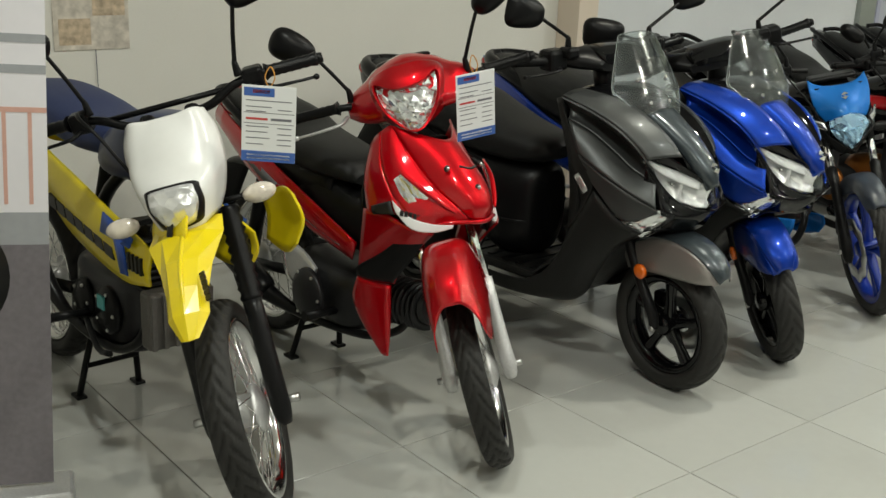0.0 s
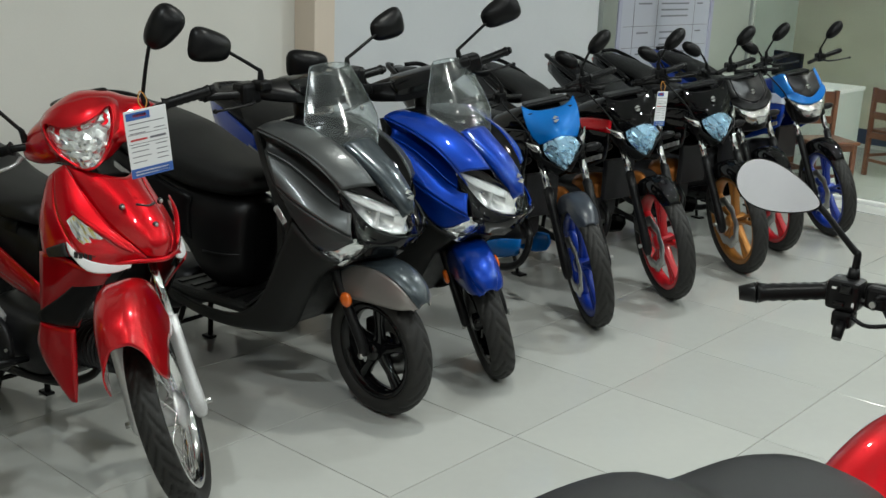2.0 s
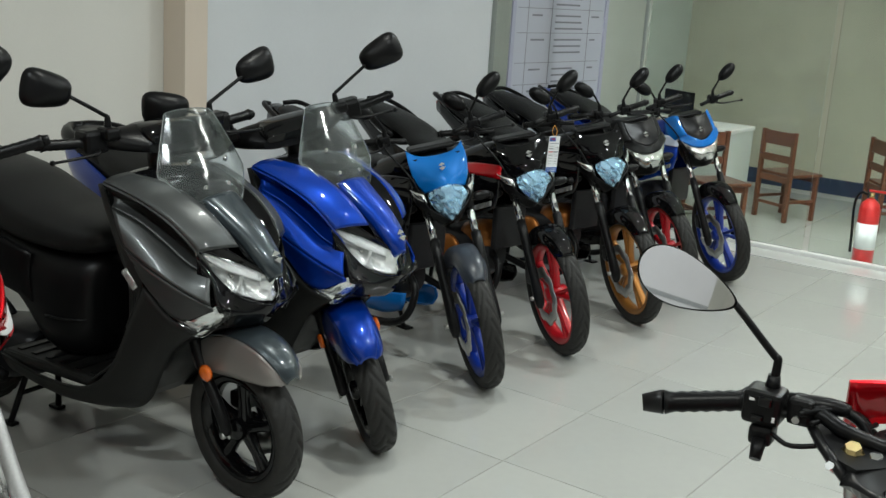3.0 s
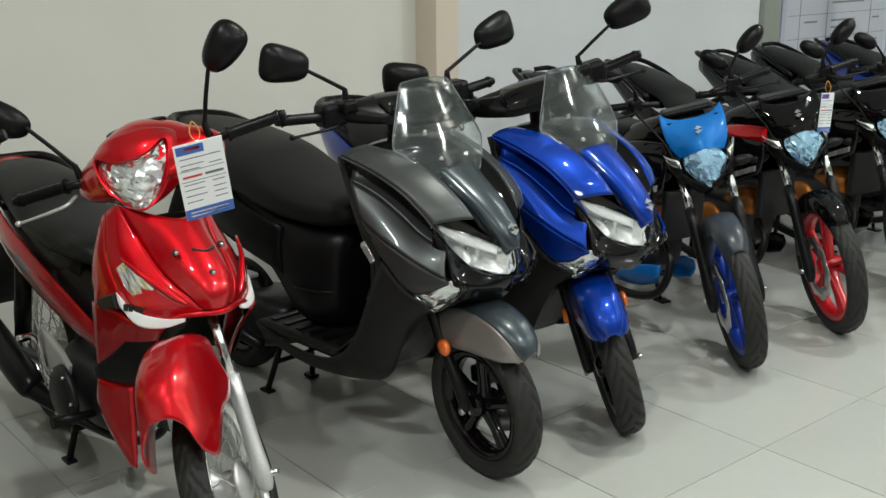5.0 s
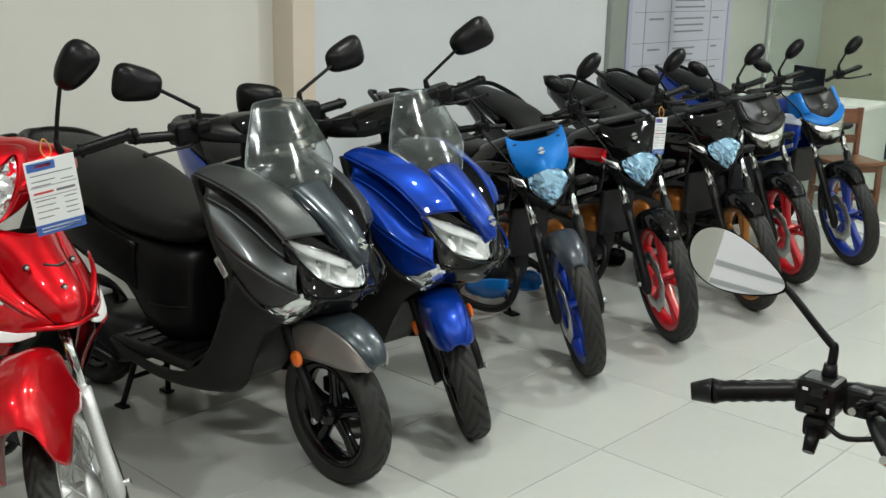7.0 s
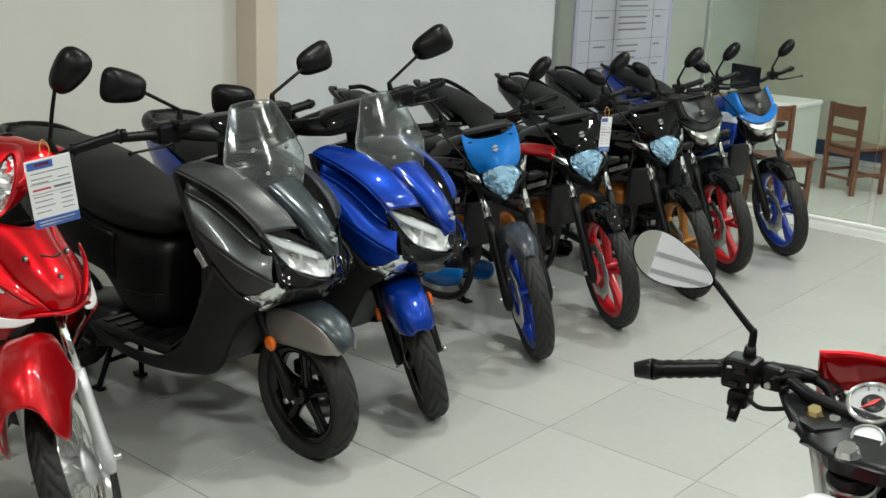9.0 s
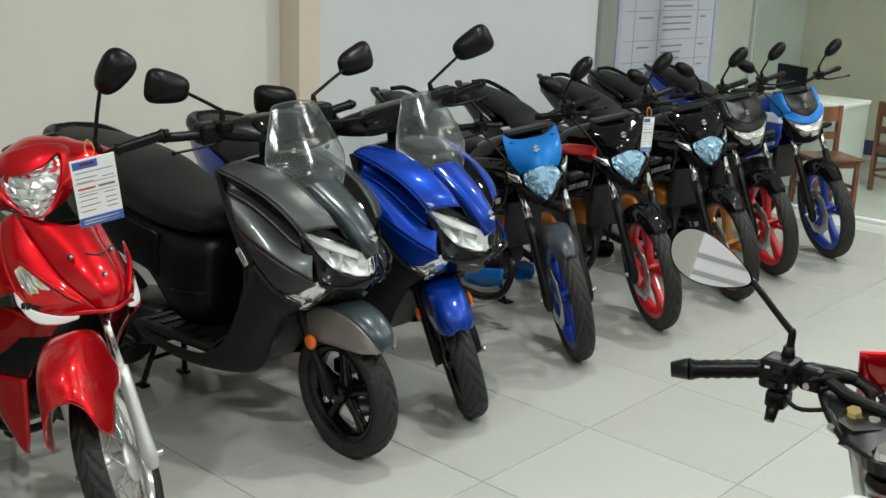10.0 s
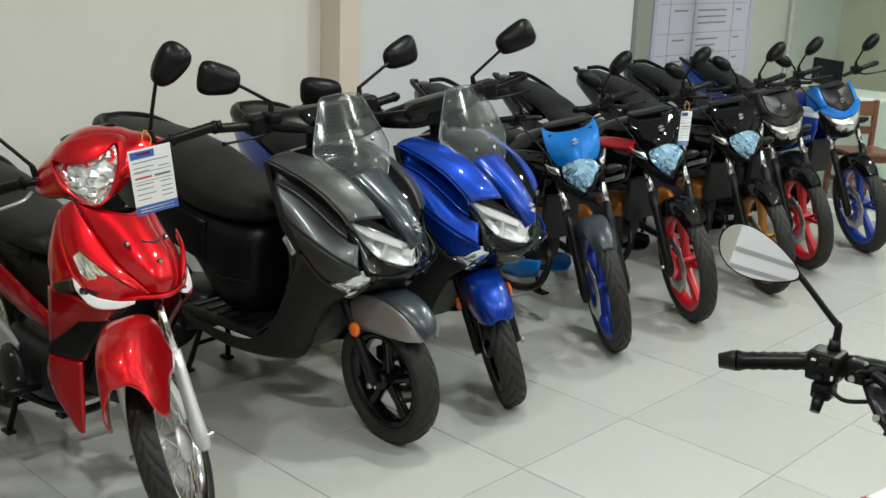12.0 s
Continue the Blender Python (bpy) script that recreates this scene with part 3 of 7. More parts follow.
        # added white strip, stands for the bright reflections inside the lamp
        part("lamp_white_fill", skin([[(-0.036, 0.166, 0.807), (-0.037, 0.166, 0.803), (-0.038, 0.166, 0.799)], [(-0.002, 0.124, 0.786), (-0.002, 0.126, 0.774), (-0.004, 0.126, 0.762)], [(0.038, 0.076, 0.760), (0.040, 0.078, 0.748), (0.039, 0.079, 0.735)], [(0.074, 0.038, 0.738), (0.077, 0.040, 0.728), (0.077, 0.041, 0.718)]], 4, 3, 0.003, side=s), LAMPWHITE, lens, "white strip added to brighten the headlamp")
        part("bulb", Geo().ball((-0.003, 0.078 * s, 0.727), 0.014, 0.010, 0.010, 12, 8), CHROME, lens)
        part("lamp_brow", skin([[(-0.048, 0.198, 0.824), (-0.040, 0.192, 0.822), (-0.031, 0.180, 0.815)], [(-0.024, 0.160, 0.846), (-0.010, 0.148, 0.826), (0.001, 0.131, 0.796)], [(0.020, 0.118, 0.818), (0.040, 0.100, 0.798), (0.048, 0.079, 0.770)], [(0.072, 0.072, 0.775), (0.084, 0.052, 0.762), (0.089, 0.037, 0.744)]], 5, 4, 0.005, side=s), GLOSSBLACK, b)
        part("chin", skin([[(-0.035, 0.180, 0.804), (-0.040, 0.184, 0.795), (-0.035, 0.180, 0.780), (-0.050, 0.165, 0.700)],
                           [(-0.003, 0.128, 0.722), (0.000, 0.146, 0.722), (0.003, 0.160, 0.726), (-0.010, 0.150, 0.650)],
                           [(0.042, 0.088, 0.672), (0.038, 0.120, 0.664), (0.030, 0.166, 0.660), (0.010, 0.130, 0.600)],
                           [(0.082, 0.042, 0.652), (0.076, 0.078, 0.636), (0.058, 0.125, 0.634), (0.030, 0.090, 0.585)],
                           [(0.099, 0.0, 0.648), (0.094, 0.0, 0.625), (0.080, 0.0, 0.600), (0.045, 0.0, 0.573)]], 4, 4, 0.006, side=s), GLOSSBLACK, b)
        # apron in four folds: wing to a sharp crest, undercut, raised panel to a second crest, lower lip
        inner = [(-0.330, 0.165, 0.992), (-0.212, 0.130, 0.974), (-0.098, 0.120, 0.936), (-0.008, 0.106, 0.874), (0.036, 0.092, 0.822)]
        crest = [(-0.338, 0.250, 0.974), (-0.225, 0.230, 0.940), (-0.125, 0.216, 0.897), (-0.060, 0.205, 0.852), (-0.025, 0.190, 0.812)]
        valley = [(-0.326, 0.222, 0.932), (-0.255, 0.158, 0.904), (-0.172, 0.130, 0.854), (-0.100, 0.122, 0.804), (-0.018, 0.145, 0.762)]
        shoulder = [(-0.316, 0.240, 0.902), (-0.240, 0.210, 0.866), (-0.160, 0.188, 0.814), (-0.085, 0.174, 0.764), (-0.002, 0.162, 0.736)]
        ridge = [(-0.245, 0.256, 0.800), (-0.175, 0.252, 0.762), (-0.105, 0.240, 0.728), (-0.040, 0.220, 0.696), (0.026, 0.192, 0.666)]
        lip = [(-0.195, 0.243, 0.715), (-0.145, 0.236, 0.668), (-0.102, 0.226, 0.626), (-0.050, 0.212, 0.612), (0.030, 0.182, 0.650)]

        def fold(top, low, bulge):
            return skin([[p, tuple((u + w) / 2 + d for u, w, d in zip(p, q, (0, bulge, bulge * 0.5))), q] for p, q in zip(top, low)], 5, 4, 0.006, side=s)

        part("apron_wing", fold(inner, crest, 0.007), paint, b)
        part("apron_undercut", fold(crest, valley, -0.006), paint, b)
        part("apron_groove", fold(valley, shoulder, -0.004), paint, b)
        part("apron_panel", fold(shoulder, ridge, 0.004), paint, b)
        part("apron_lip", fold(ridge, lip, -0.004), paint, b)
        ind = [[(-0.100, 0.228, 0.626), (-0.100, 0.228, 0.622), (-0.098, 0.226, 0.616)],
               [(-0.052, 0.218, 0.612), (-0.046, 0.216, 0.597), (-0.045, 0.210, 0.580)],
               [(-0.018, 0.206, 0.614), (-0.010, 0.200, 0.590), (-0.010, 0.186, 0.566)],
               [(0.026, 0.190, 0.656), (0.036, 0.178, 0.628), (0.022, 0.160, 0.598)],
               [(0.066, 0.152, 0.656), (0.068, 0.148, 0.646), (0.058, 0.140, 0.634)]]
        lens = part("indicator", skin(ind, 5, 4, 0.003, side=s), LENS, b, "clear angular indicator lens")
        lens.visible_shadow = False
        part("reflector_bowl", facets([[(q[0] - 0.012, q[1] - 0.008, q[2]) for q in r] for r in ind], 3, 3, 0.004, side=s, seed=3), FACET, lens, "bright folded reflector")
        # lower apron down to the floorboard and along it
        part("floor_side", skin([[(-0.010, 0.200, 0.582), (-0.09, 0.226, 0.612), (-0.185, 0.240, 0.690)],
                                 [(-0.125, 0.172, 0.505), (-0.19, 0.204, 0.515), (-0.270, 0.218, 0.555)],
                                 [(-0.205, 0.145, 0.400), (-0.27, 0.187, 0.395), (-0.350, 0.206, 0.415)],
                                 [(-0.275, 0.128, 0.290), (-0.34, 0.172, 0.288), (-0.430, 0.202, 0.330)],
                                 [(-0.380, 0.122, 0.236), (-0.45, 0.166, 0.243), (-0.530, 0.200, 0.290)],
                                 [(-0.60, 0.125, 0.215), (-0.66, 0.165, 0.225), (-0.70, 0.195, 0.285)],
                                 [(-0.86, 0.125, 0.235), (-0.88, 0.165, 0.255), (-0.90, 0.190, 0.315)]], 5, 5, 0.006, side=s), PLASTIC, b)
        part("shield_edge", skin([[(-0.338, 0.250, 0.973), (-0.365, 0.240, 0.965), (-0.385, 0.195, 0.950)], [(-0.318, 0.238, 0.900), (-0.340, 0.228, 0.870), (-0.365, 0.185, 0.830)], [(-0.243, 0.252, 0.797), (-0.275, 0.236, 0.755), (-0.330, 0.175, 0.720)], [(-0.190, 0.238, 0.705), (-0.225, 0.222, 0.660), (-0.290, 0.165, 0.620)], [(-0.270, 0.218, 0.555), (-0.300, 0.200, 0.535), (-0.340, 0.160, 0.510)]], 4, 4, 0.005, side=s), PLASTIC, b)
        part("foot_light", skin([[(-0.245, 0.250, 0.738), (-0.255, 0.252, 0.73), (-0.262, 0.250, 0.722)], [(-0.205, 0.246, 0.688), (-0.212, 0.248, 0.68), (-0.222, 0.246, 0.672)]], 3, 3, 0.004, side=s), DECALSILVER, b)
        # rear body side under the seat
        part("rear_side", skin([[(-0.80, 0.140, 0.66), (-0.80, 0.152, 0.58), (-0.79, 0.150, 0.50)],
                                [(-1.02, 0.175, 0.73), (-1.03, 0.182, 0.65), (-1.04, 0.170, 0.57)],
                                [(-1.25, 0.172, 0.82), (-1.26, 0.178, 0.74), (-1.28, 0.160, 0.65)],
                                [(-1.46, 0.120, 0.88), (-1.48, 0.125, 0.82), (-1.50, 0.10, 0.76)],
                                [(-1.62, 0.050, 0.92), (-1.62, 0.050, 0.88), (-1.62, 0.045, 0.85)]], 5, 4, 0.006, side=s), rear_paint, b)
        part("grab_rail", Geo().tube([(-1.22, 0.150 * s, 0.84), (-1.34, 0.150 * s, 0.885), (-1.48, 0.122 * s, 0.915), (-1.56, 0.06 * s, 0.922), (-1.57, 0.0, 0.922)], [0.018, 0.022, 0.025, 0.025, 0.025], 10, n=5, flat=1.3), BLACK, b)
        bars(b, DECALSILVER, (-1.08 if s < 0 else -1.25, 0.190 * s, 0.690), (-1 if s < 0 else 1, 0, 0.36 if s < 0 else -0.36), (0, 0, 1), WORD + [-0.003] + WORD[:3], 0.022, normal=(0, s, 0), proud=0.004)
    # apron lower middle, behind the wheel
    part("inner_apron", skin([[(0.045, 0, 0.572), (0.030, 0.07, 0.585), (0.0, 0.19, 0.590)], [(-0.16, 0, 0.49), (-0.155, 0.09, 0.49), (-0.130, 0.170, 0.503)], [(-0.25, 0, 0.38), (-0.245, 0.08, 0.385), (-0.212, 0.143, 0.397)], [(-0.38, 0, 0.24), (-0.38, 0.07, 0.238), (-0.382, 0.121, 0.237)]], 4, 4, 0.005, True), BLACK, b)
    part("leg_shield", skin([[(-0.30, 0, 0.985), (-0.33, 0.10, 0.975), (-0.385, 0.192, 0.948)], [(-0.42, 0, 0.86), (-0.42, 0.10, 0.85), (-0.368, 0.183, 0.828)], [(-0.42, 0, 0.62), (-0.40, 0.09, 0.62), (-0.295, 0.165, 0.615)], [(-0.42, 0, 0.42), (-0.41, 0.09, 0.42), (-0.36, 0.165, 0.42)], [(-0.48, 0, 0.33), (-0.48, 0.12, 0.33), (-0.46, 0.20, 0.32)]], 4, 4, 0.006, True), PLASTIC, b)
    part("dashboard", loft([(-0.13, 0.945, 0.10, 0.012, 3), (-0.19, 0.955, 0.140, 0.025, 3), (-0.29, 0.972, 0.165, 0.032, 3), (-0.36, 0.968, 0.150, 0.03, 3), (-0.40, 0.955, 0.12, 0.02, 3)], 4, 24), GLOSSBLACK, b)
    part("steering_stem", Geo().tube([(-0.36, 0, 0.96), (-0.385, 0, 1.07)], 0.035, 12), BLACK, b)
    part("floorboard", Geo().box(-0.90, -0.44, -0.19, 0.19, 0.29, 0.325, 0.012), PLASTIC, b)
    for k in range(6):
        part("tread_rib", Geo().box(-0.86 + k * 0.07, -0.835 + k * 0.07, -0.16, 0.16, 0.322, 0.330, 0.002), BLACK, b)
    part("underseat_box", loft([(-0.555, 0.53, 0.05, 0.12, 2.6), (-0.585, 0.51, 0.105, 0.165, 2.6), (-0.66, 0.50, 0.140, 0.185, 2.8), (-0.76, 0.515, 0.148, 0.185, 3), (-0.86, 0.58, 0.148, 0.140, 3), (-1.05, 0.69, 0.150, 0.090, 3), (-1.35, 0.80, 0.13, 0.075, 3), (-1.52, 0.86, 0.06, 0.05, 3)], 4, 24), BLACK, b)
    part("box_seam", Geo().tube([(-0.73, -0.150, 0.468), (-0.66, -0.142, 0.468), (-0.590, -0.105, 0.470), (-0.562, 0.0, 0.472), (-0.590, 0.105, 0.470), (-0.66, 0.142, 0.468), (-0.73, 0.150, 0.468)], 0.004, 6, n=4), SATIN, b)
    part("seat", loft([(-0.505, 0.735, 0.045, 0.018), (-0.535, 0.738, 0.095, 0.038), (-0.62, 0.735, 0.135, 0.062), (-0.74, 0.745, 0.160, 0.078), (-0.86, 0.768, 0.175, 0.095), (-0.98, 0.800, 0.182, 0.105), (-1.15, 0.835, 0.180, 0.098), (-1.28, 0.862, 0.160, 0.082), (-1.42, 0.888, 0.125, 0.060), (-1.56, 0.908, 0.07, 0.030)], 5, 32), VINYL, b, "stepped black vinyl seat")
    part("tail_lamp", loft([(-1.57, 0.885, 0.075, 0.03), (-1.62, 0.895, 0.06, 0.025), (-1.65, 0.90, 0.03, 0.012)], 4), REDLENS, b)
    part("rear_mudguard", skin([[(-1.50, 0, 0.72), (-1.50, 0.08, 0.71), (-1.50, 0.10, 0.70)], [(-1.62, 0, 0.55), (-1.62, 0.07, 0.55), (-1.62, 0.085, 0.545)], [(-1.72, 0, 0.36), (-1.72, 0.06, 0.36), (-1.72, 0.075, 0.36)]], 4, 3, 0.004, True), BLACK, b)
    part("engine", loft([(-0.88, 0.27, 0.09, 0.07, 4), (-1.02, 0.26, 0.13, 0.10, 4), (-1.25, 0.24, 0.10, 0.09, 4), (-1.40, 0.235, 0.04, 0.06, 3)], 4), ENGINE, b)
    part("muffler", Geo().tube([(-0.95, -0.14, 0.20), (-1.05, -0.17, 0.24), (-1.20, -0.18, 0.29), (-1.55, -0.18, 0.38)], [0.018, 0.03, 0.052, 0.048], 16, n=4), SATIN, b)
    part("muffler_shield", skin([[(-1.20, 0.225, 0.32), (-1.20, 0.236, 0.29), (-1.20, 0.225, 0.26)], [(-1.45, 0.225, 0.39), (-1.45, 0.236, 0.355), (-1.45, 0.225, 0.325)]], 4, 4, 0.003, side=-1), STEEL, b)
    for s in (1, -1):
        part("footpeg", Geo().box(-1.02, -0.90, min(0.17 * s, 0.225 * s), max(0.17 * s, 0.225 * s), 0.47, 0.485, 0.005), ALU, b)
    centre_stand(b, -0.98)
    # handlebar cover, switch boxes, grips, levers, mirrors
    part("handlebar_cover", loft([(-0.27, 1.075, 0.10, 0.020, 3), (-0.32, 1.092, 0.180, 0.034, 3), (-0.37, 1.098, 0.215, 0.036, 3), (-0.42, 1.085, 0.17, 0.026, 3), (-0.45, 1.075, 0.10, 0.012, 3)], 5, 24), BLACK, b, m=S)
    part("instrument_panel", loft([(-0.265, 1.092, 0.085, 0.012, 3), (-0.30, 1.115, 0.10, 0.020, 3), (-0.38, 1.125, 0.095, 0.012, 3)], 4), GLOSSBLACK, b, m=S)
    for s in (1, -1):
        part("switch_box", Geo().box(-0.405, -0.335, min(0.185 * s, 0.265 * s), max(0.185 * s, 0.265 * s), 1.065, 1.135, 0.014), BLACK, b, m=S)
        part("reservoir", Geo().box(-0.365, -0.305, min(0.165 * s, 0.215 * s), max(0.165 * s, 0.215 * s), 1.105, 1.142, 0.010), BLACK, b, m=S)
        grip(b, 0.255 * s, 0.378 * s, -0.365, -0.385, 1.098, 1.105, S, 0.0165)
        lever(b, s, -0.375, 0.22 * s, 1.085, S)
        mirror(b, (-0.345, 0.185 * s, 1.135), (-0.338, 0.372 * s, 1.268), S, s, 0.076, 0.050, 14)
    # windscreen on a black base
    part("windscreen_base", skin([[(-0.088, 0.000, 0.915), (-0.098, 0.050, 0.913), (-0.130, 0.095, 0.922)], [(-0.118, 0.000, 0.925), (-0.124, 0.055, 0.924), (-0.150, 0.105, 0.934)], [(-0.17, 0.0, 0.935), (-0.18, 0.06, 0.936), (-0.20, 0.115, 0.945)]], 3, 4, 0.006, True), GLOSSBLACK, b)
    outline = [(0.916, 0.086), (0.922, 0.096), (0.955, 0.130), (0.990, 0.166), (1.006, 0.178), (1.018, 0.179), (1.055, 0.164), (1.100, 0.141), (1.145, 0.117), (1.176, 0.100), (1.184, 0.090)]
    pane = []
    for z_, w_ in outline:
        x_ = -0.105 - 0.52 * (z_ - 0.918)
        pane.append([(x_ - 1.25 * (w_ * k) ** 2, w_ * k, z_ - 0.010 * k * k * (z_ > 1.0)) for k in (0, 0.35, 0.7, 1.0)])
    sc = part("windscreen", skin(pane, 2, 5, 0.003, True), SCREEN, b, "clear scratched windscreen in its wrapping film")
    sc.visible_shadow = False
    rim = pane[0][:3] + [r[3] for r in pane] + pane[-1][2::-1]
    rim += [(x_, -y_, z_) for x_, y_, z_ in rim[-2:0:-1]] + [pane[0][0]]
    # thin pale tube that paints the bright highlight along the screen's edge
    part("screen_highlight", Geo().tube(rim, 0.0013, 6, n=1), SCREENRIM, sc)
    for y, z, x in ((-0.075, 1.035, -0.172), (0.075, 1.035, -0.172), (-0.050, 0.962, -0.130), (0.050, 0.962, -0.130)):
        part("screw", Geo().ball((x, y, z), 0.006, 0.006, 0.006, 10, 6), CHROME, sc)
        part("washer", Geo().ball((x, y, z), 0.003, 0.011, 0.011, 12, 6), CHROME, sc)
    return b


scooter(0.428, -0.145, 5, GREY, SLATE, SILVERPINK, SLATE, -9, "dark grey scooter with clear windscreen beside a blue one", BLACK)
scooter(0.996, -0.212, 1, BLUE, BLUE, BLUE, BLUE, -40, "deep blue scooter with clear windscreen beside a grey one", BLUE)


# ---- price tag that hangs from a mirror stem ----
def price_tag(m, w=0.115, h=0.16):
    t = thing("price_tag", m, "laminated white price card with blue borders tied to a mirror", "price tag", "price tags")
    part("card", Geo().box(-w / 2, w / 2, -0.0012, 0.0012, -h, 0, 0.0008), PAPER, t)
    y = -0.0016

    def strip(x0, x1, z0, z1, ma, name="print_bar"):
        part(name, Geo().box(x0 * w, x1 * w, y, y + 0.0004, -h * z1, -h * z0), ma, t)

    strip(-0.46, 0.10, 0.03, 0.14, TAGBLUE, "header_band")
    strip(-0.30, 0.02, 0.055, 0.10, INKRED)
    strip(-0.5, 0.5, 0.86, 1.0, TAGBLUE, "footer_band")
    for k, (a, b) in enumerate([(-0.42, 0.42), (-0.42, 0.05), (-0.42, -0.05), (-0.42, 0.0), (-0.42, -0.02), (-0.42, 0.02), (-0.42, -0.1)]):
        z = (0.19, 0.27, 0.33, 0.53, 0.60, 0.68, 0.76)[k]
        strip(a, b, z, z + 0.012, INKGREY)
    strip(-0.42, -0.02, 0.42, 0.448, INKRED)
    strip(0.04, 0.42, 0.418, 0.45, INKGREY)
    for z in (0.30, 0.54, 0.62, 0.69, 0.76):
        strip(0.16, 0.42, z, z + 0.012, INKGREY)
    for z in (0.35, 0.49):
        strip(-0.46, 0.46, z, z + 0.008, INKGREY)
    for z in (0.90, 0.945):
        strip(-0.40, 0.40, z, z + 0.02, PAPER)
    part("tie", Geo().tube([(0, 0, -0.008), (-0.012, 0.006, 0.02), (0.0, 0.014, 0.045), (0.012, 0.006, 0.02), (0, 0, -0.008)], 0.0016, 6, n=5), STRING, t)
    return t


# ---- the red underbone ----
def underbone(x, y, heading, turn):
    S = steer(0.075, 26.5, turn)
    R = 0.279
    b = thing("underbone_motorcycle", park(x, y, heading, S, R, 1.24), "glossy red underbone motorcycle with spoked wheels on its centre stand", "motorcycle", "motorcycles in the row")
    spoke_wheel(b, 0, R, 0.037, 0.222, S)
    spoke_wheel(b, -1.24, R, 0.040, 0.222, None)
    for s in (1, -1):
        part("fork_slider", Geo().tube([(0.02, 0.088 * s, R - 0.03), (0.012, 0.088 * s, R), (-0.03, 0.086 * s, 0.37), (-0.10, 0.084 * s, 0.52)], [0.014, 0.022, 0.020, 0.019], 14, n=3), ALU, b, "silver painted fork slider", m=S)
        part("fork_tube", Geo().tube([(-0.09, 0.084 * s, 0.50), (-0.19, 0.075 * s, 0.70)], 0.014, 10), CHROME, b, m=S)
        part("axle_nut", Geo().tube([(0, 0.088 * s, R), (0, 0.125 * s, R)], 0.009, 6), STEEL, b, m=S)
    part("brake_arm", Geo().tube([(0.0, -0.06, R), (-0.06, -0.065, R + 0.02), (-0.09, -0.066, R + 0.05)], 0.007, 6, n=3), STEEL, b, m=S)
    # mudguard with a deep nose and cheeks beside the fork
    arc = [(0.222, 0.615, 0.034), (0.185, 0.660, 0.042), (0.12, 0.690, 0.048), (0.04, 0.698, 0.052), (-0.03, 0.688, 0.054), (-0.09, 0.662, 0.054)]
    low = [(0.236, 0.520), (0.190, 0.475), (0.125, 0.500), (0.06, 0.520), (0.0, 0.51), (-0.06, 0.53)]
    part("mudguard", skin([[(x_, 0, z), (x_ - 0.003, w * 0.7, z - 0.004), (x_ - 0.006, w + 0.010, z - 0.030), (lx, w + 0.026, (z + lz) / 2 - 0.01), (lx - 0.004, w + 0.032, lz)] for (x_, z, w), (lx, lz) in zip(arc, low)], 6, 5, 0.004, True), RED, b, m=S)
    # handlebar cowl with the headlamp
    ring = []
    for y_, x_, z_, hx, hz in spline([(-0.200, -0.470, 1.000, 0.020, 0.022), (-0.165, -0.446, 1.010, 0.044, 0.042), (-0.125, -0.425, 1.020, 0.058, 0.056), (-0.085, -0.412, 1.035, 0.070, 0.068), (0.0, -0.400, 1.048, 0.078, 0.080), (0.085, -0.412, 1.035, 0.070, 0.068), (0.125, -0.425, 1.020, 0.058, 0.056), (0.165, -0.446, 1.010, 0.044, 0.042), (0.200, -0.470, 1.000, 0.020, 0.022)], 6):
        a = np.linspace(0, 2 * np.pi, 28, endpoint=False)
        cx, cz = np.sign(np.cos(a)) * abs(np.cos(a)) ** 0.8, np.sign(np.sin(a)) * abs(np.sin(a)) ** 0.8
        ring.append(np.c_[x_ + hx * cx - 0.55 * hz * cz, np.full(28, y_), z_ + hz * cz])
    g = Geo().grid(ring, cv=True)
    for end, order in ((0, -1), (len(ring) - 1, 1)):
        g.f.append(tuple(end * 28 + k for k in range(28))[::order])
        g.flat.append(True)
    part("handlebar_cowl", g, RED, b, m=S)
    part("dial_panel", loft([(-0.44, 1.100, 0.06, 0.012), (-0.48, 1.104, 0.085, 0.014), (-0.53, 1.085, 0.07, 0.012)], 4), GLOSSBLACK, b, m=S)
    lamp_face = [[(-0.322, 0, 1.058), (-0.330, 0.045, 1.062), (-0.356, 0.090, 1.078)], [(-0.285, 0, 1.026), (-0.294, 0.045, 1.030), (-0.325, 0.086, 1.040)], [(-0.262, 0, 0.985), (-0.270, 0.038, 0.990), (-0.298, 0.066, 1.000)], [(-0.262, 0, 0.950), (-0.266, 0.018, 0.953), (-0.280, 0.032, 0.962)]]
    lens = part("headlamp", skin(lamp_face, 6, 6, 0.003, True), LENS, b, "clear shield-shaped headlamp over a faceted reflector", m=S)
    lens.visible_shadow = False
    part("reflector_bowl", facets([[(q[0] - 0.008 - 0.10 * abs(q[1]), 0.97 * q[1], q[2]) for q in r] for r in lamp_face], 4, 4, 0.0045, True, seed=5), FACET, lens, "faceted bright reflector", m=S)
    part("bulb", Geo().ball((-0.292, 0, 1.010), 0.010, 0.014, 0.012, 12, 8), CHROME, lens, m=S)
    part("lamp_collar", skin([[(-0.321, 0, 1.060), (-0.330, 0.046, 1.064), (-0.357, 0.092, 1.080), (-0.328, 0.089, 1.040), (-0.300, 0.069, 0.997)], [(-0.342, 0, 1.086), (-0.350, 0.052, 1.088), (-0.378, 0.100, 1.084), (-0.360, 0.104, 1.036), (-0.340, 0.090, 0.985)], [(-0.385, 0, 1.118), (-0.390, 0.055, 1.112), (-0.408, 0.106, 1.080), (-0.400, 0.112, 1.030), (-0.390, 0.100, 0.980)]], 5, 5, 0.004, True), RED, b, m=S)
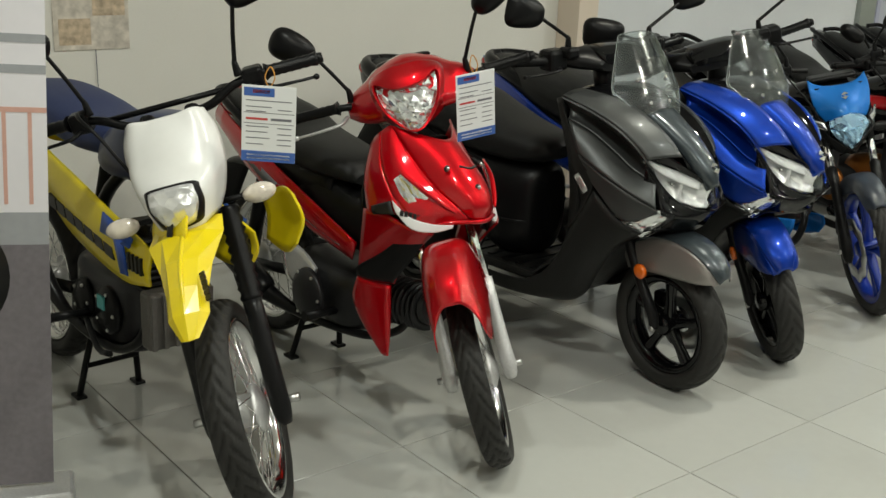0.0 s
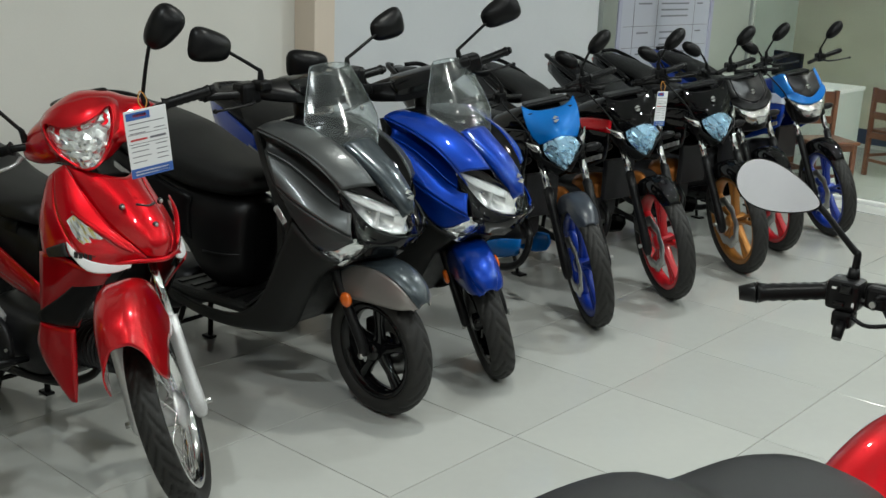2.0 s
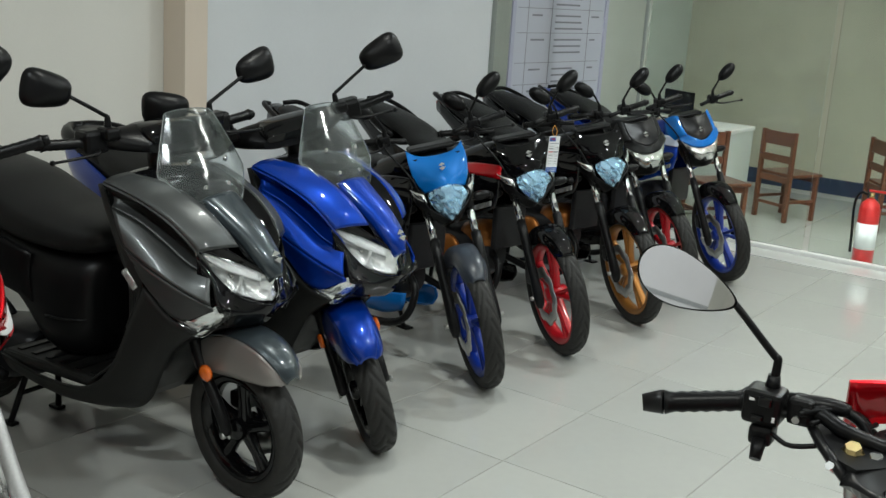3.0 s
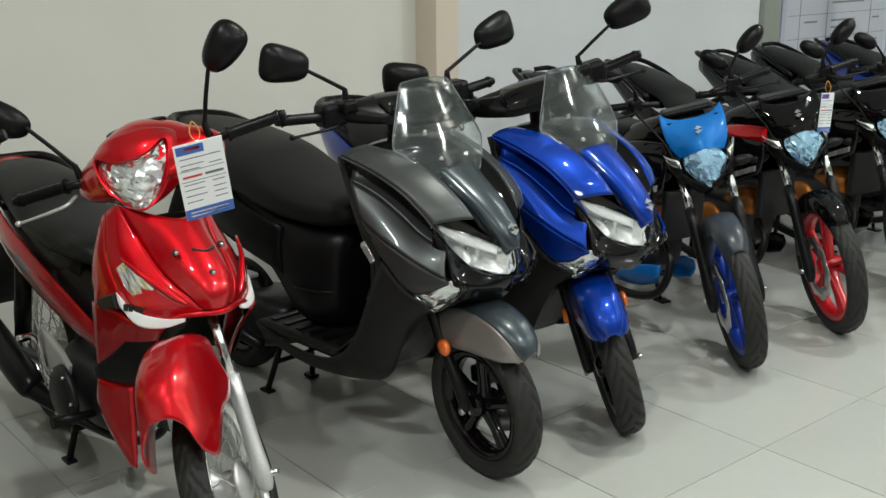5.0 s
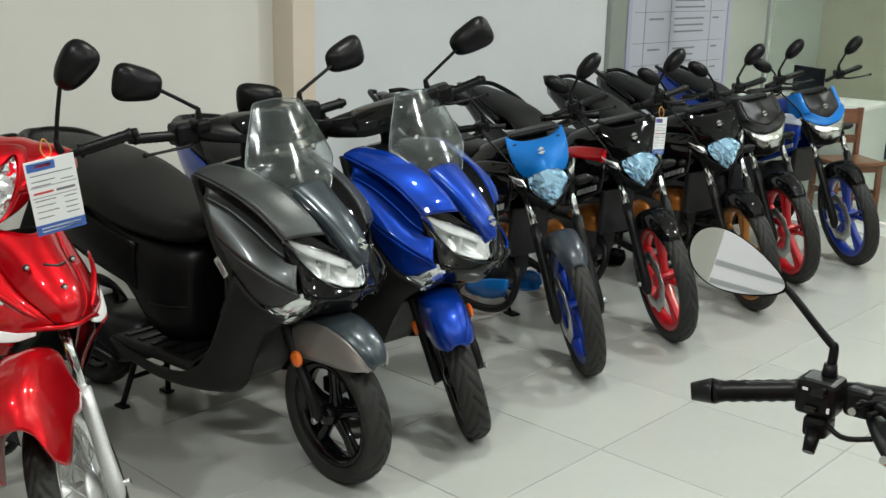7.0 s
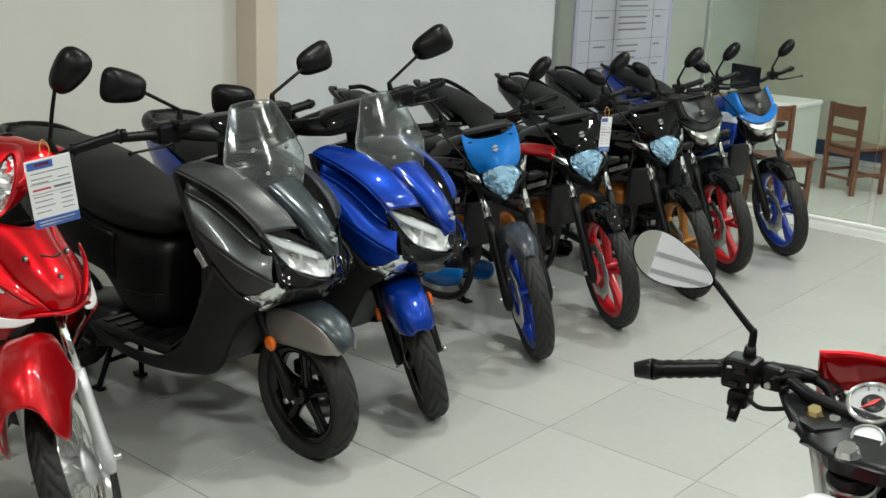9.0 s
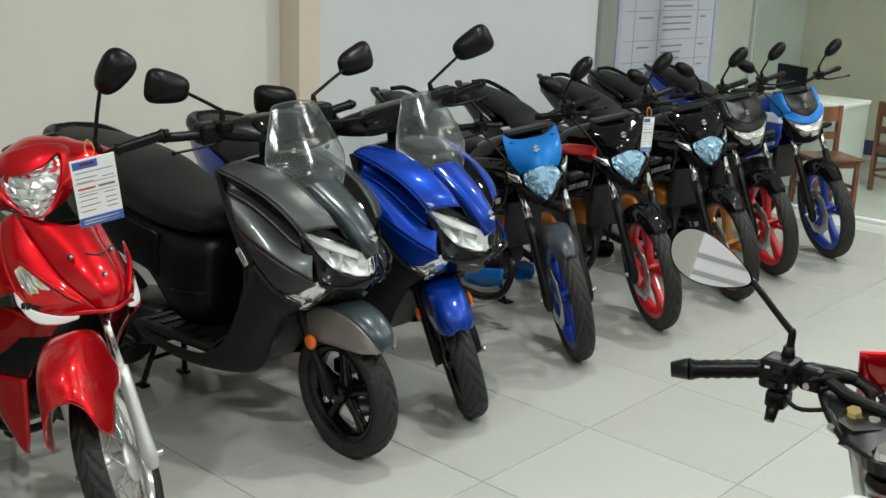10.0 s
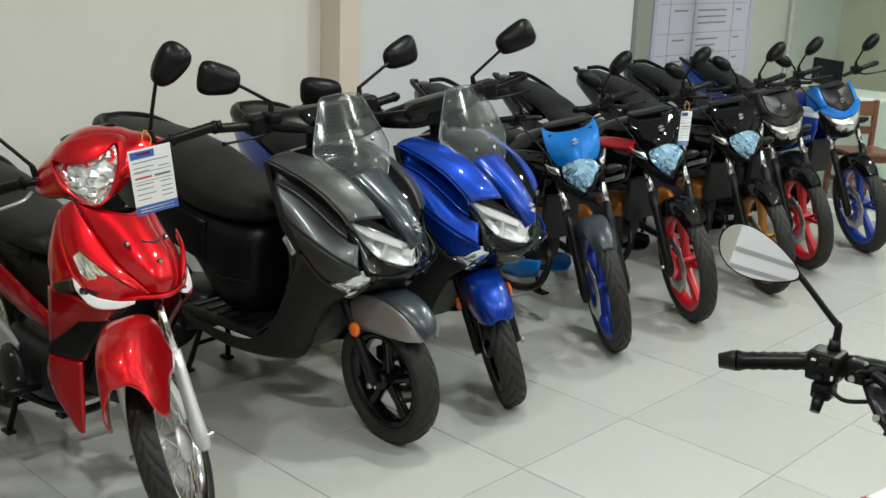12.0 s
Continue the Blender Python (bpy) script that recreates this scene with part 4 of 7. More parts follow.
    part("cowl_chin", skin([[(-0.262, 0, 0.943), (-0.284, 0.036, 0.955), (-0.320, 0.088, 1.010), (-0.40, 0.135, 1.005)], [(-0.34, 0, 0.935), (-0.345, 0.055, 0.945), (-0.370, 0.105, 0.975), (-0.42, 0.15, 0.985)], [(-0.42, 0, 0.950), (-0.42, 0.06, 0.955), (-0.43, 0.11, 0.975), (-0.46, 0.165, 0.985)]], 4, 4, 0.005, True), RED, b, m=S)
    part("cowl_scoop", skin([[(-0.338, 0.058, 0.957), (-0.350, 0.090, 0.972), (-0.372, 0.118, 0.980)], [(-0.348, 0.056, 0.942), (-0.362, 0.086, 0.955), (-0.380, 0.116, 0.966)]], 3, 3, 0.003, side=-1), DECALSILVER, b, "silver strip under the cowl", m=S)
    for s in (1, -1):
        part("handlebar", Geo().tube([(-0.44, 0.15 * s, 1.012), (-0.45, 0.23 * s, 1.020), (-0.465, 0.355 * s, 1.018)], 0.011, 10), BLACK, b, m=S)
        grip(b, 0.225 * s, 0.365 * s, -0.450, -0.470, 1.020, 1.018, S, 0.0165)
        mirror(b, (-0.445, 0.180 * s, 1.030), (-0.440, 0.300 * s, 1.235), S, s, 0.070, 0.046, 38, 0.78)
    lever(b, -1, -0.445, -0.205, 0.998, S, ALU)
    # leg shield in front: red centre, indicators, side skirts
    part("front_shield", skin([[(-0.255, 0, 0.905), (-0.295, 0.055, 0.915), (-0.375, 0.112, 0.935)],
                               [(-0.190, 0, 0.860), (-0.212, 0.050, 0.858), (-0.285, 0.098, 0.850)],
                               [(-0.115, 0, 0.802), (-0.132, 0.048, 0.798), (-0.190, 0.088, 0.786)],
                               [(-0.080, 0, 0.752), (-0.088, 0.033, 0.750), (-0.122, 0.062, 0.742)],
                               [(-0.082, 0, 0.706), (-0.088, 0.020, 0.707), (-0.100, 0.036, 0.711)]], 6, 5, 0.005, True), RED, b)
    for s in (1, -1):
        part("shield_facet", skin([[(-0.375, 0.112, 0.934), (-0.384, 0.122, 0.926), (-0.394, 0.132, 0.915)],
                                   [(-0.285, 0.098, 0.849), (-0.310, 0.134, 0.838), (-0.350, 0.160, 0.828)],
                                   [(-0.190, 0.088, 0.785), (-0.225, 0.132, 0.772), (-0.285, 0.170, 0.760)],
                                   [(-0.122, 0.063, 0.741), (-0.160, 0.110, 0.727), (-0.225, 0.162, 0.706)],
                                   [(-0.100, 0.037, 0.710), (-0.130, 0.078, 0.700), (-0.180, 0.128, 0.676)]], 6, 5, 0.005, side=s), RED, b)
        part("shield_wing", skin([[(-0.394, 0.132, 0.914), (-0.412, 0.138, 0.896), (-0.430, 0.140, 0.870)], [(-0.350, 0.160, 0.827), (-0.385, 0.170, 0.806), (-0.415, 0.171, 0.780)], [(-0.285, 0.170, 0.759), (-0.330, 0.184, 0.738), (-0.380, 0.188, 0.712)], [(-0.225, 0.162, 0.705), (-0.290, 0.184, 0.700), (-0.365, 0.195, 0.695)]], 5, 4, 0.005, side=s), RED, b)
        lens = part("indicator", skin([[(-0.262, 0.158, 0.818), (-0.270, 0.164, 0.810), (-0.278, 0.170, 0.800)], [(-0.200, 0.138, 0.782), (-0.215, 0.152, 0.768), (-0.232, 0.164, 0.752)], [(-0.150, 0.104, 0.742), (-0.162, 0.118, 0.732), (-0.176, 0.132, 0.722)], [(-0.128, 0.086, 0.722), (-0.134, 0.093, 0.718), (-0.142, 0.102, 0.712)]], 5, 4, 0.003, side=s), LENS, b, "clear almond-shaped indicator")
        lens.visible_shadow = False
        part("reflector_bowl", facets([[(-0.268, 0.154, 0.816), (-0.276, 0.160, 0.809), (-0.282, 0.166, 0.800)], [(-0.212, 0.136, 0.780), (-0.226, 0.148, 0.767), (-0.240, 0.160, 0.752)], [(-0.160, 0.101, 0.741), (-0.172, 0.114, 0.731), (-0.184, 0.129, 0.721)], [(-0.132, 0.084, 0.722), (-0.138, 0.091, 0.718), (-0.146, 0.100, 0.712)]], 3, 3, 0.002, side=s, seed=9), FACET, lens)
        part("indicator_brow", Geo().tube([(-0.270, 0.160 * s, 0.826), (-0.205, 0.136 * s, 0.792), (-0.145, 0.098 * s, 0.750), (-0.112, 0.072 * s, 0.728)], [0.003, 0.007, 0.008, 0.004], 8, n=4), RED, b)
        # white flash with lettering under the indicator, dark corner behind it
        part("white_flash", skin([[(-0.272, 0.178, 0.742), (-0.262, 0.181, 0.728), (-0.250, 0.182, 0.712)], [(-0.212, 0.160, 0.704), (-0.204, 0.162, 0.688), (-0.196, 0.162, 0.672)], [(-0.158, 0.116, 0.690), (-0.154, 0.118, 0.678), (-0.150, 0.118, 0.668)], [(-0.118, 0.076, 0.692), (-0.118, 0.077, 0.688), (-0.118, 0.078, 0.684)]], 4, 3, 0.005, side=s), DECALWHITE, b, "white flash with dark lettering")
        part("flash_corner", skin([[(-0.345, 0.197, 0.712), (-0.340, 0.198, 0.700), (-0.330, 0.197, 0.690)], [(-0.276, 0.180, 0.740), (-0.266, 0.183, 0.724), (-0.252, 0.184, 0.706)]], 4, 3, 0.004, side=s), DECALBLACK, b)
        part("shield_skirt", skin([[(-0.385, 0.198, 0.695), (-0.30, 0.188, 0.700), (-0.200, 0.160, 0.672), (-0.150, 0.120, 0.664)], [(-0.400, 0.194, 0.610), (-0.33, 0.182, 0.610), (-0.255, 0.156, 0.610), (-0.205, 0.122, 0.610)], [(-0.420, 0.186, 0.520), (-0.37, 0.174, 0.520), (-0.315, 0.155, 0.530), (-0.270, 0.130, 0.540)], [(-0.430, 0.182, 0.470), (-0.39, 0.170, 0.466), (-0.345, 0.150, 0.466), (-0.310, 0.132, 0.470)]], 5, 4, 0.005, side=s), RED, b)
        part("skirt_insert", skin([[(-0.235, 0.152, 0.648), (-0.215, 0.140, 0.640), (-0.190, 0.122, 0.628)], [(-0.330, 0.180, 0.565), (-0.280, 0.163, 0.560), (-0.235, 0.132, 0.560)], [(-0.420, 0.191, 0.505), (-0.350, 0.170, 0.492), (-0.290, 0.140, 0.495)], [(-0.428, 0.187, 0.474), (-0.370, 0.166, 0.470), (-0.308, 0.138, 0.474)]], 4, 4, 0.004, side=s), BLACK, b)
        part("skirt_fin", skin([[(-0.430, 0.184, 0.468), (-0.39, 0.172, 0.464), (-0.320, 0.138, 0.464)], [(-0.450, 0.184, 0.395), (-0.39, 0.178, 0.385), (-0.308, 0.146, 0.380)], [(-0.405, 0.178, 0.325), (-0.36, 0.174, 0.310), (-0.300, 0.152, 0.300)], [(-0.325, 0.164, 0.250), (-0.312, 0.162, 0.246), (-0.298, 0.158, 0.248)]], 5, 4, 0.005, side=s), RED, b)
    bars(b, DECALBLACK, (-0.236, -0.1765, 0.708), (0.66, 0.72, -0.17), (0.1, 0, 1), WORD, 0.015, normal=(0.7, -0.72, 0), proud=0.010)
    part("shield_lip", Geo().tube([(-0.178, -0.128, 0.674), (-0.128, -0.080, 0.697), (-0.078, 0, 0.702), (-0.128, 0.080, 0.697), (-0.178, 0.128, 0.674)], 0.007, 8, n=4), RED, b)
    part("vent_slot", Geo().tube([(-0.170, -0.020, 0.845), (-0.160, 0.010, 0.838), (-0.164, 0.036, 0.842)], 0.0036, 8, n=4), DECALBLACK, b)
    for sx, sy, sz in ((-0.178, 0.062, 0.842), (-0.178, -0.062, 0.842), (-0.112, 0.0, 0.795)):
        part("screw_socket", Geo().ball((sx + 0.002, sy, sz), 0.006, 0.010, 0.010, 12, 6), DECALBLACK, b)
        part("screw", Geo().ball((sx + 0.008, sy, sz), 0.004, 0.006, 0.006, 10, 6), STEEL, b)
    for s in (1, -1):
        # side cover from the tail down to the engine: red with a grey band
        part("side_cover", skin([[(-1.42, 0.105, 0.83), (-1.43, 0.115, 0.80), (-1.44, 0.11, 0.77)], [(-1.10, 0.145, 0.745), (-1.10, 0.155, 0.70), (-1.12, 0.15, 0.65)], [(-0.80, 0.130, 0.635), (-0.80, 0.140, 0.59), (-0.82, 0.135, 0.54)], [(-0.55, 0.100, 0.53), (-0.55, 0.108, 0.50), (-0.57, 0.10, 0.47)]], 5, 4, 0.005, side=s), RED, b)
        part("side_band", skin([[(-1.40, 0.119, 0.795), (-1.40, 0.119, 0.775)], [(-1.08, 0.157, 0.695), (-1.09, 0.157, 0.66)], [(-0.82, 0.143, 0.600), (-0.83, 0.142, 0.565)], [(-0.62, 0.118, 0.525), (-0.62, 0.117, 0.505)]], 5, 2, 0.003, side=s), INKGREY, b)
        part("footpeg", Geo().tube([(-0.62, 0.11 * s, 0.285), (-0.62, 0.25 * s, 0.29)], [0.009, 0.018], 10), BLACK, b)
        part("passenger_bracket", skin([[(-0.92, 0.150, 0.47), (-0.78, 0.155, 0.45), (-0.70, 0.155, 0.41)], [(-0.90, 0.155, 0.40), (-0.80, 0.160, 0.37), (-0.73, 0.16, 0.33)], [(-0.86, 0.155, 0.33), (-0.80, 0.160, 0.31), (-0.75, 0.158, 0.29)]], 3, 3, 0.008, side=s), ALU, b, "cast aluminium footrest bracket")
        part("shock_absorber", Geo().tube([(-1.16, 0.125 * s, 0.36), (-1.08, 0.125 * s, 0.62)], 0.026, 12), BLACK, b)
    part("inner_shield", skin([[(-0.33, 0, 0.90), (-0.35, 0.08, 0.89), (-0.42, 0.140, 0.85)], [(-0.42, 0, 0.76), (-0.42, 0.10, 0.76), (-0.42, 0.178, 0.74)], [(-0.45, 0, 0.60), (-0.44, 0.10, 0.60), (-0.40, 0.185, 0.60)], [(-0.46, 0, 0.48), (-0.45, 0.09, 0.48), (-0.42, 0.175, 0.47)]], 4, 4, 0.005, True), BLACK, b)
    part("centre_tunnel", loft([(-0.30, 0.72, 0.06, 0.10, 3), (-0.42, 0.64, 0.08, 0.11, 3), (-0.58, 0.58, 0.095, 0.10, 3), (-0.72, 0.60, 0.11, 0.12, 3), (-0.86, 0.66, 0.12, 0.11, 3)], 4), BLACK, b)
    part("seat", loft([(-0.60, 0.715, 0.07, 0.02), (-0.66, 0.735, 0.105, 0.042), (-0.82, 0.745, 0.135, 0.055), (-0.98, 0.765, 0.145, 0.058), (-1.10, 0.805, 0.140, 0.062), (-1.28, 0.835, 0.122, 0.055), (-1.42, 0.85, 0.09, 0.035)], 5, 24), VINYL, b, "black vinyl dual seat")
    part("seat_base", loft([(-0.70, 0.67, 0.10, 0.05, 3), (-0.95, 0.68, 0.13, 0.07, 3), (-1.25, 0.76, 0.11, 0.06, 3), (-1.45, 0.82, 0.06, 0.03, 3)], 4), BLACK, b)
    part("grab_rail", Geo().tube([(-1.16, -0.13, 0.79), (-1.32, -0.135, 0.855), (-1.44, -0.10, 0.880), (-1.47, 0, 0.882), (-1.44, 0.10, 0.880), (-1.32, 0.135, 0.855), (-1.16, 0.13, 0.80)], 0.014, 10, n=5), BLACK, b)
    part("tail_cover", loft([(-1.36, 0.82, 0.10, 0.05), (-1.48, 0.845, 0.075, 0.045), (-1.58, 0.86, 0.03, 0.015)], 4), RED, b)
    part("tail_lamp", loft([(-1.49, 0.80, 0.06, 0.03), (-1.56, 0.815, 0.05, 0.025), (-1.60, 0.825, 0.02, 0.01)], 3), REDLENS, b)
    part("engine_case", loft([(-0.50, 0.33, 0.06, 0.07, 3), (-0.58, 0.315, 0.125, 0.105, 3), (-0.74, 0.31, 0.135, 0.11, 3), (-0.88, 0.33, 0.11, 0.09, 3), (-0.95, 0.34, 0.06, 0.06, 3)], 4), ENGINE, b)
    part("clutch_cover", Geo().lathe([(0, 0.03), (0.06, 0.028), (0.085, 0.015), (0.09, 0), (0, 0)], 32, (-0.72, 0, 0.32), closed=False).moved(Matrix.Translation((0, -0.165, 0)) @ Matrix.Scale(-1, 4, (0, 1, 0))), ENGINE, b)
    for k in range(6):
        a = 2 * np.pi * k / 6
        part("bolt", Geo().ball((-0.72 + 0.078 * np.cos(a), -0.186, 0.32 + 0.078 * np.sin(a)), 0.006, 0.006, 0.006, 8, 5), STEEL, b)
    cyl = part("cylinder_head", Geo().tube([(-0.27, 0, 0.38), (-0.54, 0, 0.335)], 0.055, 16), ENGINE, b, "finned dark cylinder")
    for k in range(9):
        part("fin", Geo().lathe([(0.05, 0.0), (0.078, 0.0), (0.078, 0.005), (0.05, 0.005)], 20, (-0.30 - 0.024 * k, 0, 0.375 - 0.004 * k), axis="x"), ENGINE, cyl)
    part("exhaust", Geo().tube([(-0.36, -0.03, 0.32), (-0.40, -0.05, 0.27), (-0.52, -0.085, 0.225), (-0.80, -0.12, 0.205), (-0.98, -0.16, 0.24), (-1.05, -0.17, 0.27), (-1.50, -0.17, 0.40)], [0.013, 0.013, 0.014, 0.015, 0.03, 0.046, 0.042], 14, n=5), SATIN, b)
    part("swing_arm", Geo().tube([(-0.88, 0.09, 0.33), (-1.24, 0.10, R)], 0.02, 8).tube([(-0.88, -0.09, 0.33), (-1.24, -0.10, R)], 0.02, 8).tube([(-0.90, -0.09, 0.33), (-0.90, 0.09, 0.33)], 0.02, 8), SATIN, b)
    part("chain_case", loft([(-0.86, 0.34, 0.02, 0.06, 4, 0.09), (-1.24, 0.29, 0.02, 0.07, 4, 0.095), (-1.30, 0.285, 0.015, 0.05, 4, 0.095)], 3), BLACK, b)
    part("rear_mudguard", skin([[(-1.20, 0, 0.64), (-1.20, 0.05, 0.635), (-1.20, 0.065, 0.62)], [(-1.45, 0, 0.62), (-1.45, 0.05, 0.615), (-1.45, 0.065, 0.60)], [(-1.58, 0, 0.48), (-1.58, 0.05, 0.48), (-1.57, 0.065, 0.47)], [(-1.64, 0, 0.33), (-1.64, 0.05, 0.33), (-1.63, 0.06, 0.33)]], 4, 3, 0.004, True), BLACK, b)
    part("kick_lever", Geo().tube([(-0.80, -0.15, 0.30), (-0.83, -0.18, 0.36), (-0.86, -0.19, 0.46), (-0.86, -0.24, 0.47)], 0.008, 8, n=4), CHROME, b)
    centre_stand(b, -0.93, 0.10, 0.24)
    return b


underbone(-0.386, -0.215, 1, -43)


# ---- the yellow dual-sport ----
def dual_sport(x, y, heading, turn):
    S = steer(0.10, 27, turn)
    R = 0.295
    b = thing("dual_sport_motorcycle", park(x, y, heading, S, R, 1.30), "yellow and white dual-sport motorcycle with navy seat on its centre stand", "motorcycle", "motorcycles in the row")
    spoke_wheel(b, 0, R, 0.042, 0.232, S, pitch=34, hubr=0.055)
    spoke_wheel(b, -1.30, 0.29, 0.048, 0.22, None, pitch=30)
    for s in (1, -1):
        part("fork_leg", Geo().tube([(0.025, 0.09 * s, R - 0.05), (0.012, 0.09 * s, R), (-0.05, 0.09 * s, 0.45), (-0.095, 0.09 * s, 0.55)], [0.018, 0.026, 0.025, 0.025], 14, n=3), SATIN, b, m=S)
        pts = np.array([(-0.095, 0.09 * s, 0.545)]) + np.linspace(0, 1, 21)[:, None] * np.array([[-0.115, 0, 0.225]])
        part("fork_gaiter", Geo().tube(pts, [0.031 if k % 2 else 0.024 for k in range(21)], 14), BLACK, b, "ribbed black rubber fork gaiter", m=S)
        part("axle_nut", Geo().tube([(0, 0.10 * s, R), (0, 0.14 * s, R)], 0.011, 6), STEEL, b, m=S)
        part("handlebar_clamp", Geo().tube([(-0.30, 0.06 * s, 0.96), (-0.35, 0.06 * s, 1.01)], 0.02, 10), SATIN, b, m=S)
        grip(b, 0.265 * s, 0.40 * s, -0.39, -0.43, 1.040, 1.030, S, 0.017)
        lever(b, s, -0.375, 0.235 * s, 1.028, S)
        part("switch_box", Geo().box(-0.41, -0.355, min(0.205 * s, 0.26 * s), max(0.205 * s, 0.26 * s), 1.010, 1.065, 0.01), BLACK, b, m=S)
        mirror(b, (-0.36, 0.20 * s, 1.055), (-0.35, 0.285 * s, 1.27), S, s, 0.062, 0.046, 22)
        part("indicator_stalk", Geo().tube([(-0.20, 0.07 * s, 0.79), (-0.20, 0.15 * s, 0.79)], 0.008, 8), BLACK, b, m=S)
        part("indicator", Geo().ball((-0.195, 0.18 * s, 0.79), 0.028, 0.045, 0.026, 16, 10), mat_ind, b, "clear oval indicator with amber bulb", m=S)
    part("handlebar", Geo().tube([(-0.43, -0.39, 1.03), (-0.39, -0.26, 1.04), (-0.36, -0.18, 1.035), (-0.345, -0.09, 1.0), (-0.345, 0.09, 1.0), (-0.36, 0.18, 1.035), (-0.39, 0.26, 1.04), (-0.43, 0.39, 1.03)], 0.0115, 10, n=5), BLACK, b, m=S)
    part("crossbar", Geo().tube([(-0.36, -0.17, 1.03), (-0.36, 0.17, 1.03)], 0.008, 8), BLACK, b, m=S)
    part("brake_hose", Geo().tube([(-0.36, -0.21, 1.07), (-0.26, -0.20, 1.08), (-0.20, -0.14, 1.0), (-0.18, -0.08, 0.8), (-0.09, -0.09, 0.5), (0.0, -0.07, R + 0.06)], 0.005, 6, n=5), BLACK, b, m=S)
    # high beak mudguard
    part("mudguard", creased(skin([[(0.262, 0.000, 0.648), (0.258, 0.009, 0.648), (0.250, 0.017, 0.645)], [(0.215, 0.000, 0.694), (0.206, 0.028, 0.688), (0.192, 0.045, 0.672)], [(0.160, 0.000, 0.734), (0.148, 0.030, 0.727), (0.132, 0.046, 0.704)], [(0.085, 0.000, 0.770), (0.072, 0.036, 0.762), (0.055, 0.060, 0.736)], [(-0.020, 0.000, 0.790), (-0.030, 0.053, 0.786), (-0.040, 0.092, 0.769)], [(-0.130, 0.000, 0.786), (-0.130, 0.046, 0.786), (-0.130, 0.084, 0.778)]], 1, 1, 0.005, True)), YELLOW, b, "yellow beak-shaped front mudguard", m=S)
    part("mudguard_rib", Geo().tube([(0.256, 0.000, 0.652), (0.160, 0.000, 0.736), (0.085, 0.000, 0.772), (-0.020, 0.000, 0.793)], 0.006, 6, n=4), YELLOW, b, m=S)
    bars(b, DECALBLACK, (0.175, 0.048, 0.693), (-0.600, -0.076, 0.634), (0.350, 0.684, 0.388), WORD[:11], 0.018, normal=(0.600, -0.342, 0.675), proud=0.006).matrix_basis = S
    # headlamp mask
    part("headlamp_mask", skin([[(-0.235, 0.000, 1.032), (-0.236, 0.038, 1.032), (-0.242, 0.080, 1.036), (-0.275, 0.103, 1.020)], [(-0.185, 0.000, 0.988), (-0.190, 0.053, 0.985), (-0.205, 0.095, 0.981), (-0.255, 0.122, 0.970)], [(-0.120, 0.000, 0.926), (-0.130, 0.065, 0.922), (-0.155, 0.103, 0.915), (-0.230, 0.125, 0.900)], [(-0.055, 0.000, 0.900), (-0.070, 0.065, 0.885), (-0.115, 0.091, 0.860), (-0.200, 0.106, 0.830)], [(-0.050, 0.000, 0.778), (-0.060, 0.038, 0.786), (-0.090, 0.065, 0.795), (-0.160, 0.084, 0.790)]], 6, 5, 0.006, True), WHITE, b, "white plastic headlamp mask", m=S)
    part("lamp_surround", skin([[(-0.042, 0.000, 0.899), (-0.055, 0.058, 0.892), (-0.088, 0.074, 0.866)], [(-0.028, 0.000, 0.845), (-0.040, 0.058, 0.845), (-0.076, 0.072, 0.837)], [(-0.038, 0.000, 0.786), (-0.050, 0.046, 0.790), (-0.075, 0.061, 0.800)]], 4, 4, 0.006, True), BLACK, b, m=S @ Matrix.Translation((-0.008, 0, 0.014)))
    part("headlamp", skin([[(-0.037, 0.000, 0.895), (-0.048, 0.052, 0.888), (-0.075, 0.067, 0.865)], [(-0.014, 0.000, 0.845), (-0.026, 0.049, 0.845), (-0.062, 0.065, 0.838)], [(-0.028, 0.000, 0.793), (-0.038, 0.034, 0.797), (-0.058, 0.047, 0.806)]], 5, 5, 0.012, True), LAMP, b, "clear headlamp in a black surround", m=S @ Matrix.Translation((-0.008, 0, 0.014)))
    # tank, shrouds, seat, tail
    part("fuel_tank", loft([(-0.32, 0.90, 0.07, 0.05), (-0.40, 0.90, 0.12, 0.085), (-0.52, 0.885, 0.13, 0.10), (-0.64, 0.85, 0.11, 0.08), (-0.72, 0.82, 0.08, 0.05)], 5, 22), mat_tank, b, "navy blue fuel tank")
    for s in (1, -1):
        sh = part("tank_shroud", skin([[(-0.075, 0.150, 0.825), (-0.05, 0.168, 0.76), (-0.07, 0.160, 0.69)], [(-0.14, 0.160, 0.83), (-0.13, 0.178, 0.75), (-0.13, 0.168, 0.65)], [(-0.23, 0.155, 0.79), (-0.22, 0.168, 0.73), (-0.21, 0.160, 0.67)]], 5, 4, 0.006, side=s), YELLOW, b, "yellow tank shroud with dark lettering")
        part("decal", skin([[(-0.095, 0.176, 0.80), (-0.095, 0.180, 0.76), (-0.10, 0.178, 0.72)], [(-0.115, 0.179, 0.80), (-0.115, 0.183, 0.76), (-0.12, 0.181, 0.72)]], 3, 3, 0.003, side=s), DECALBLACK, sh)
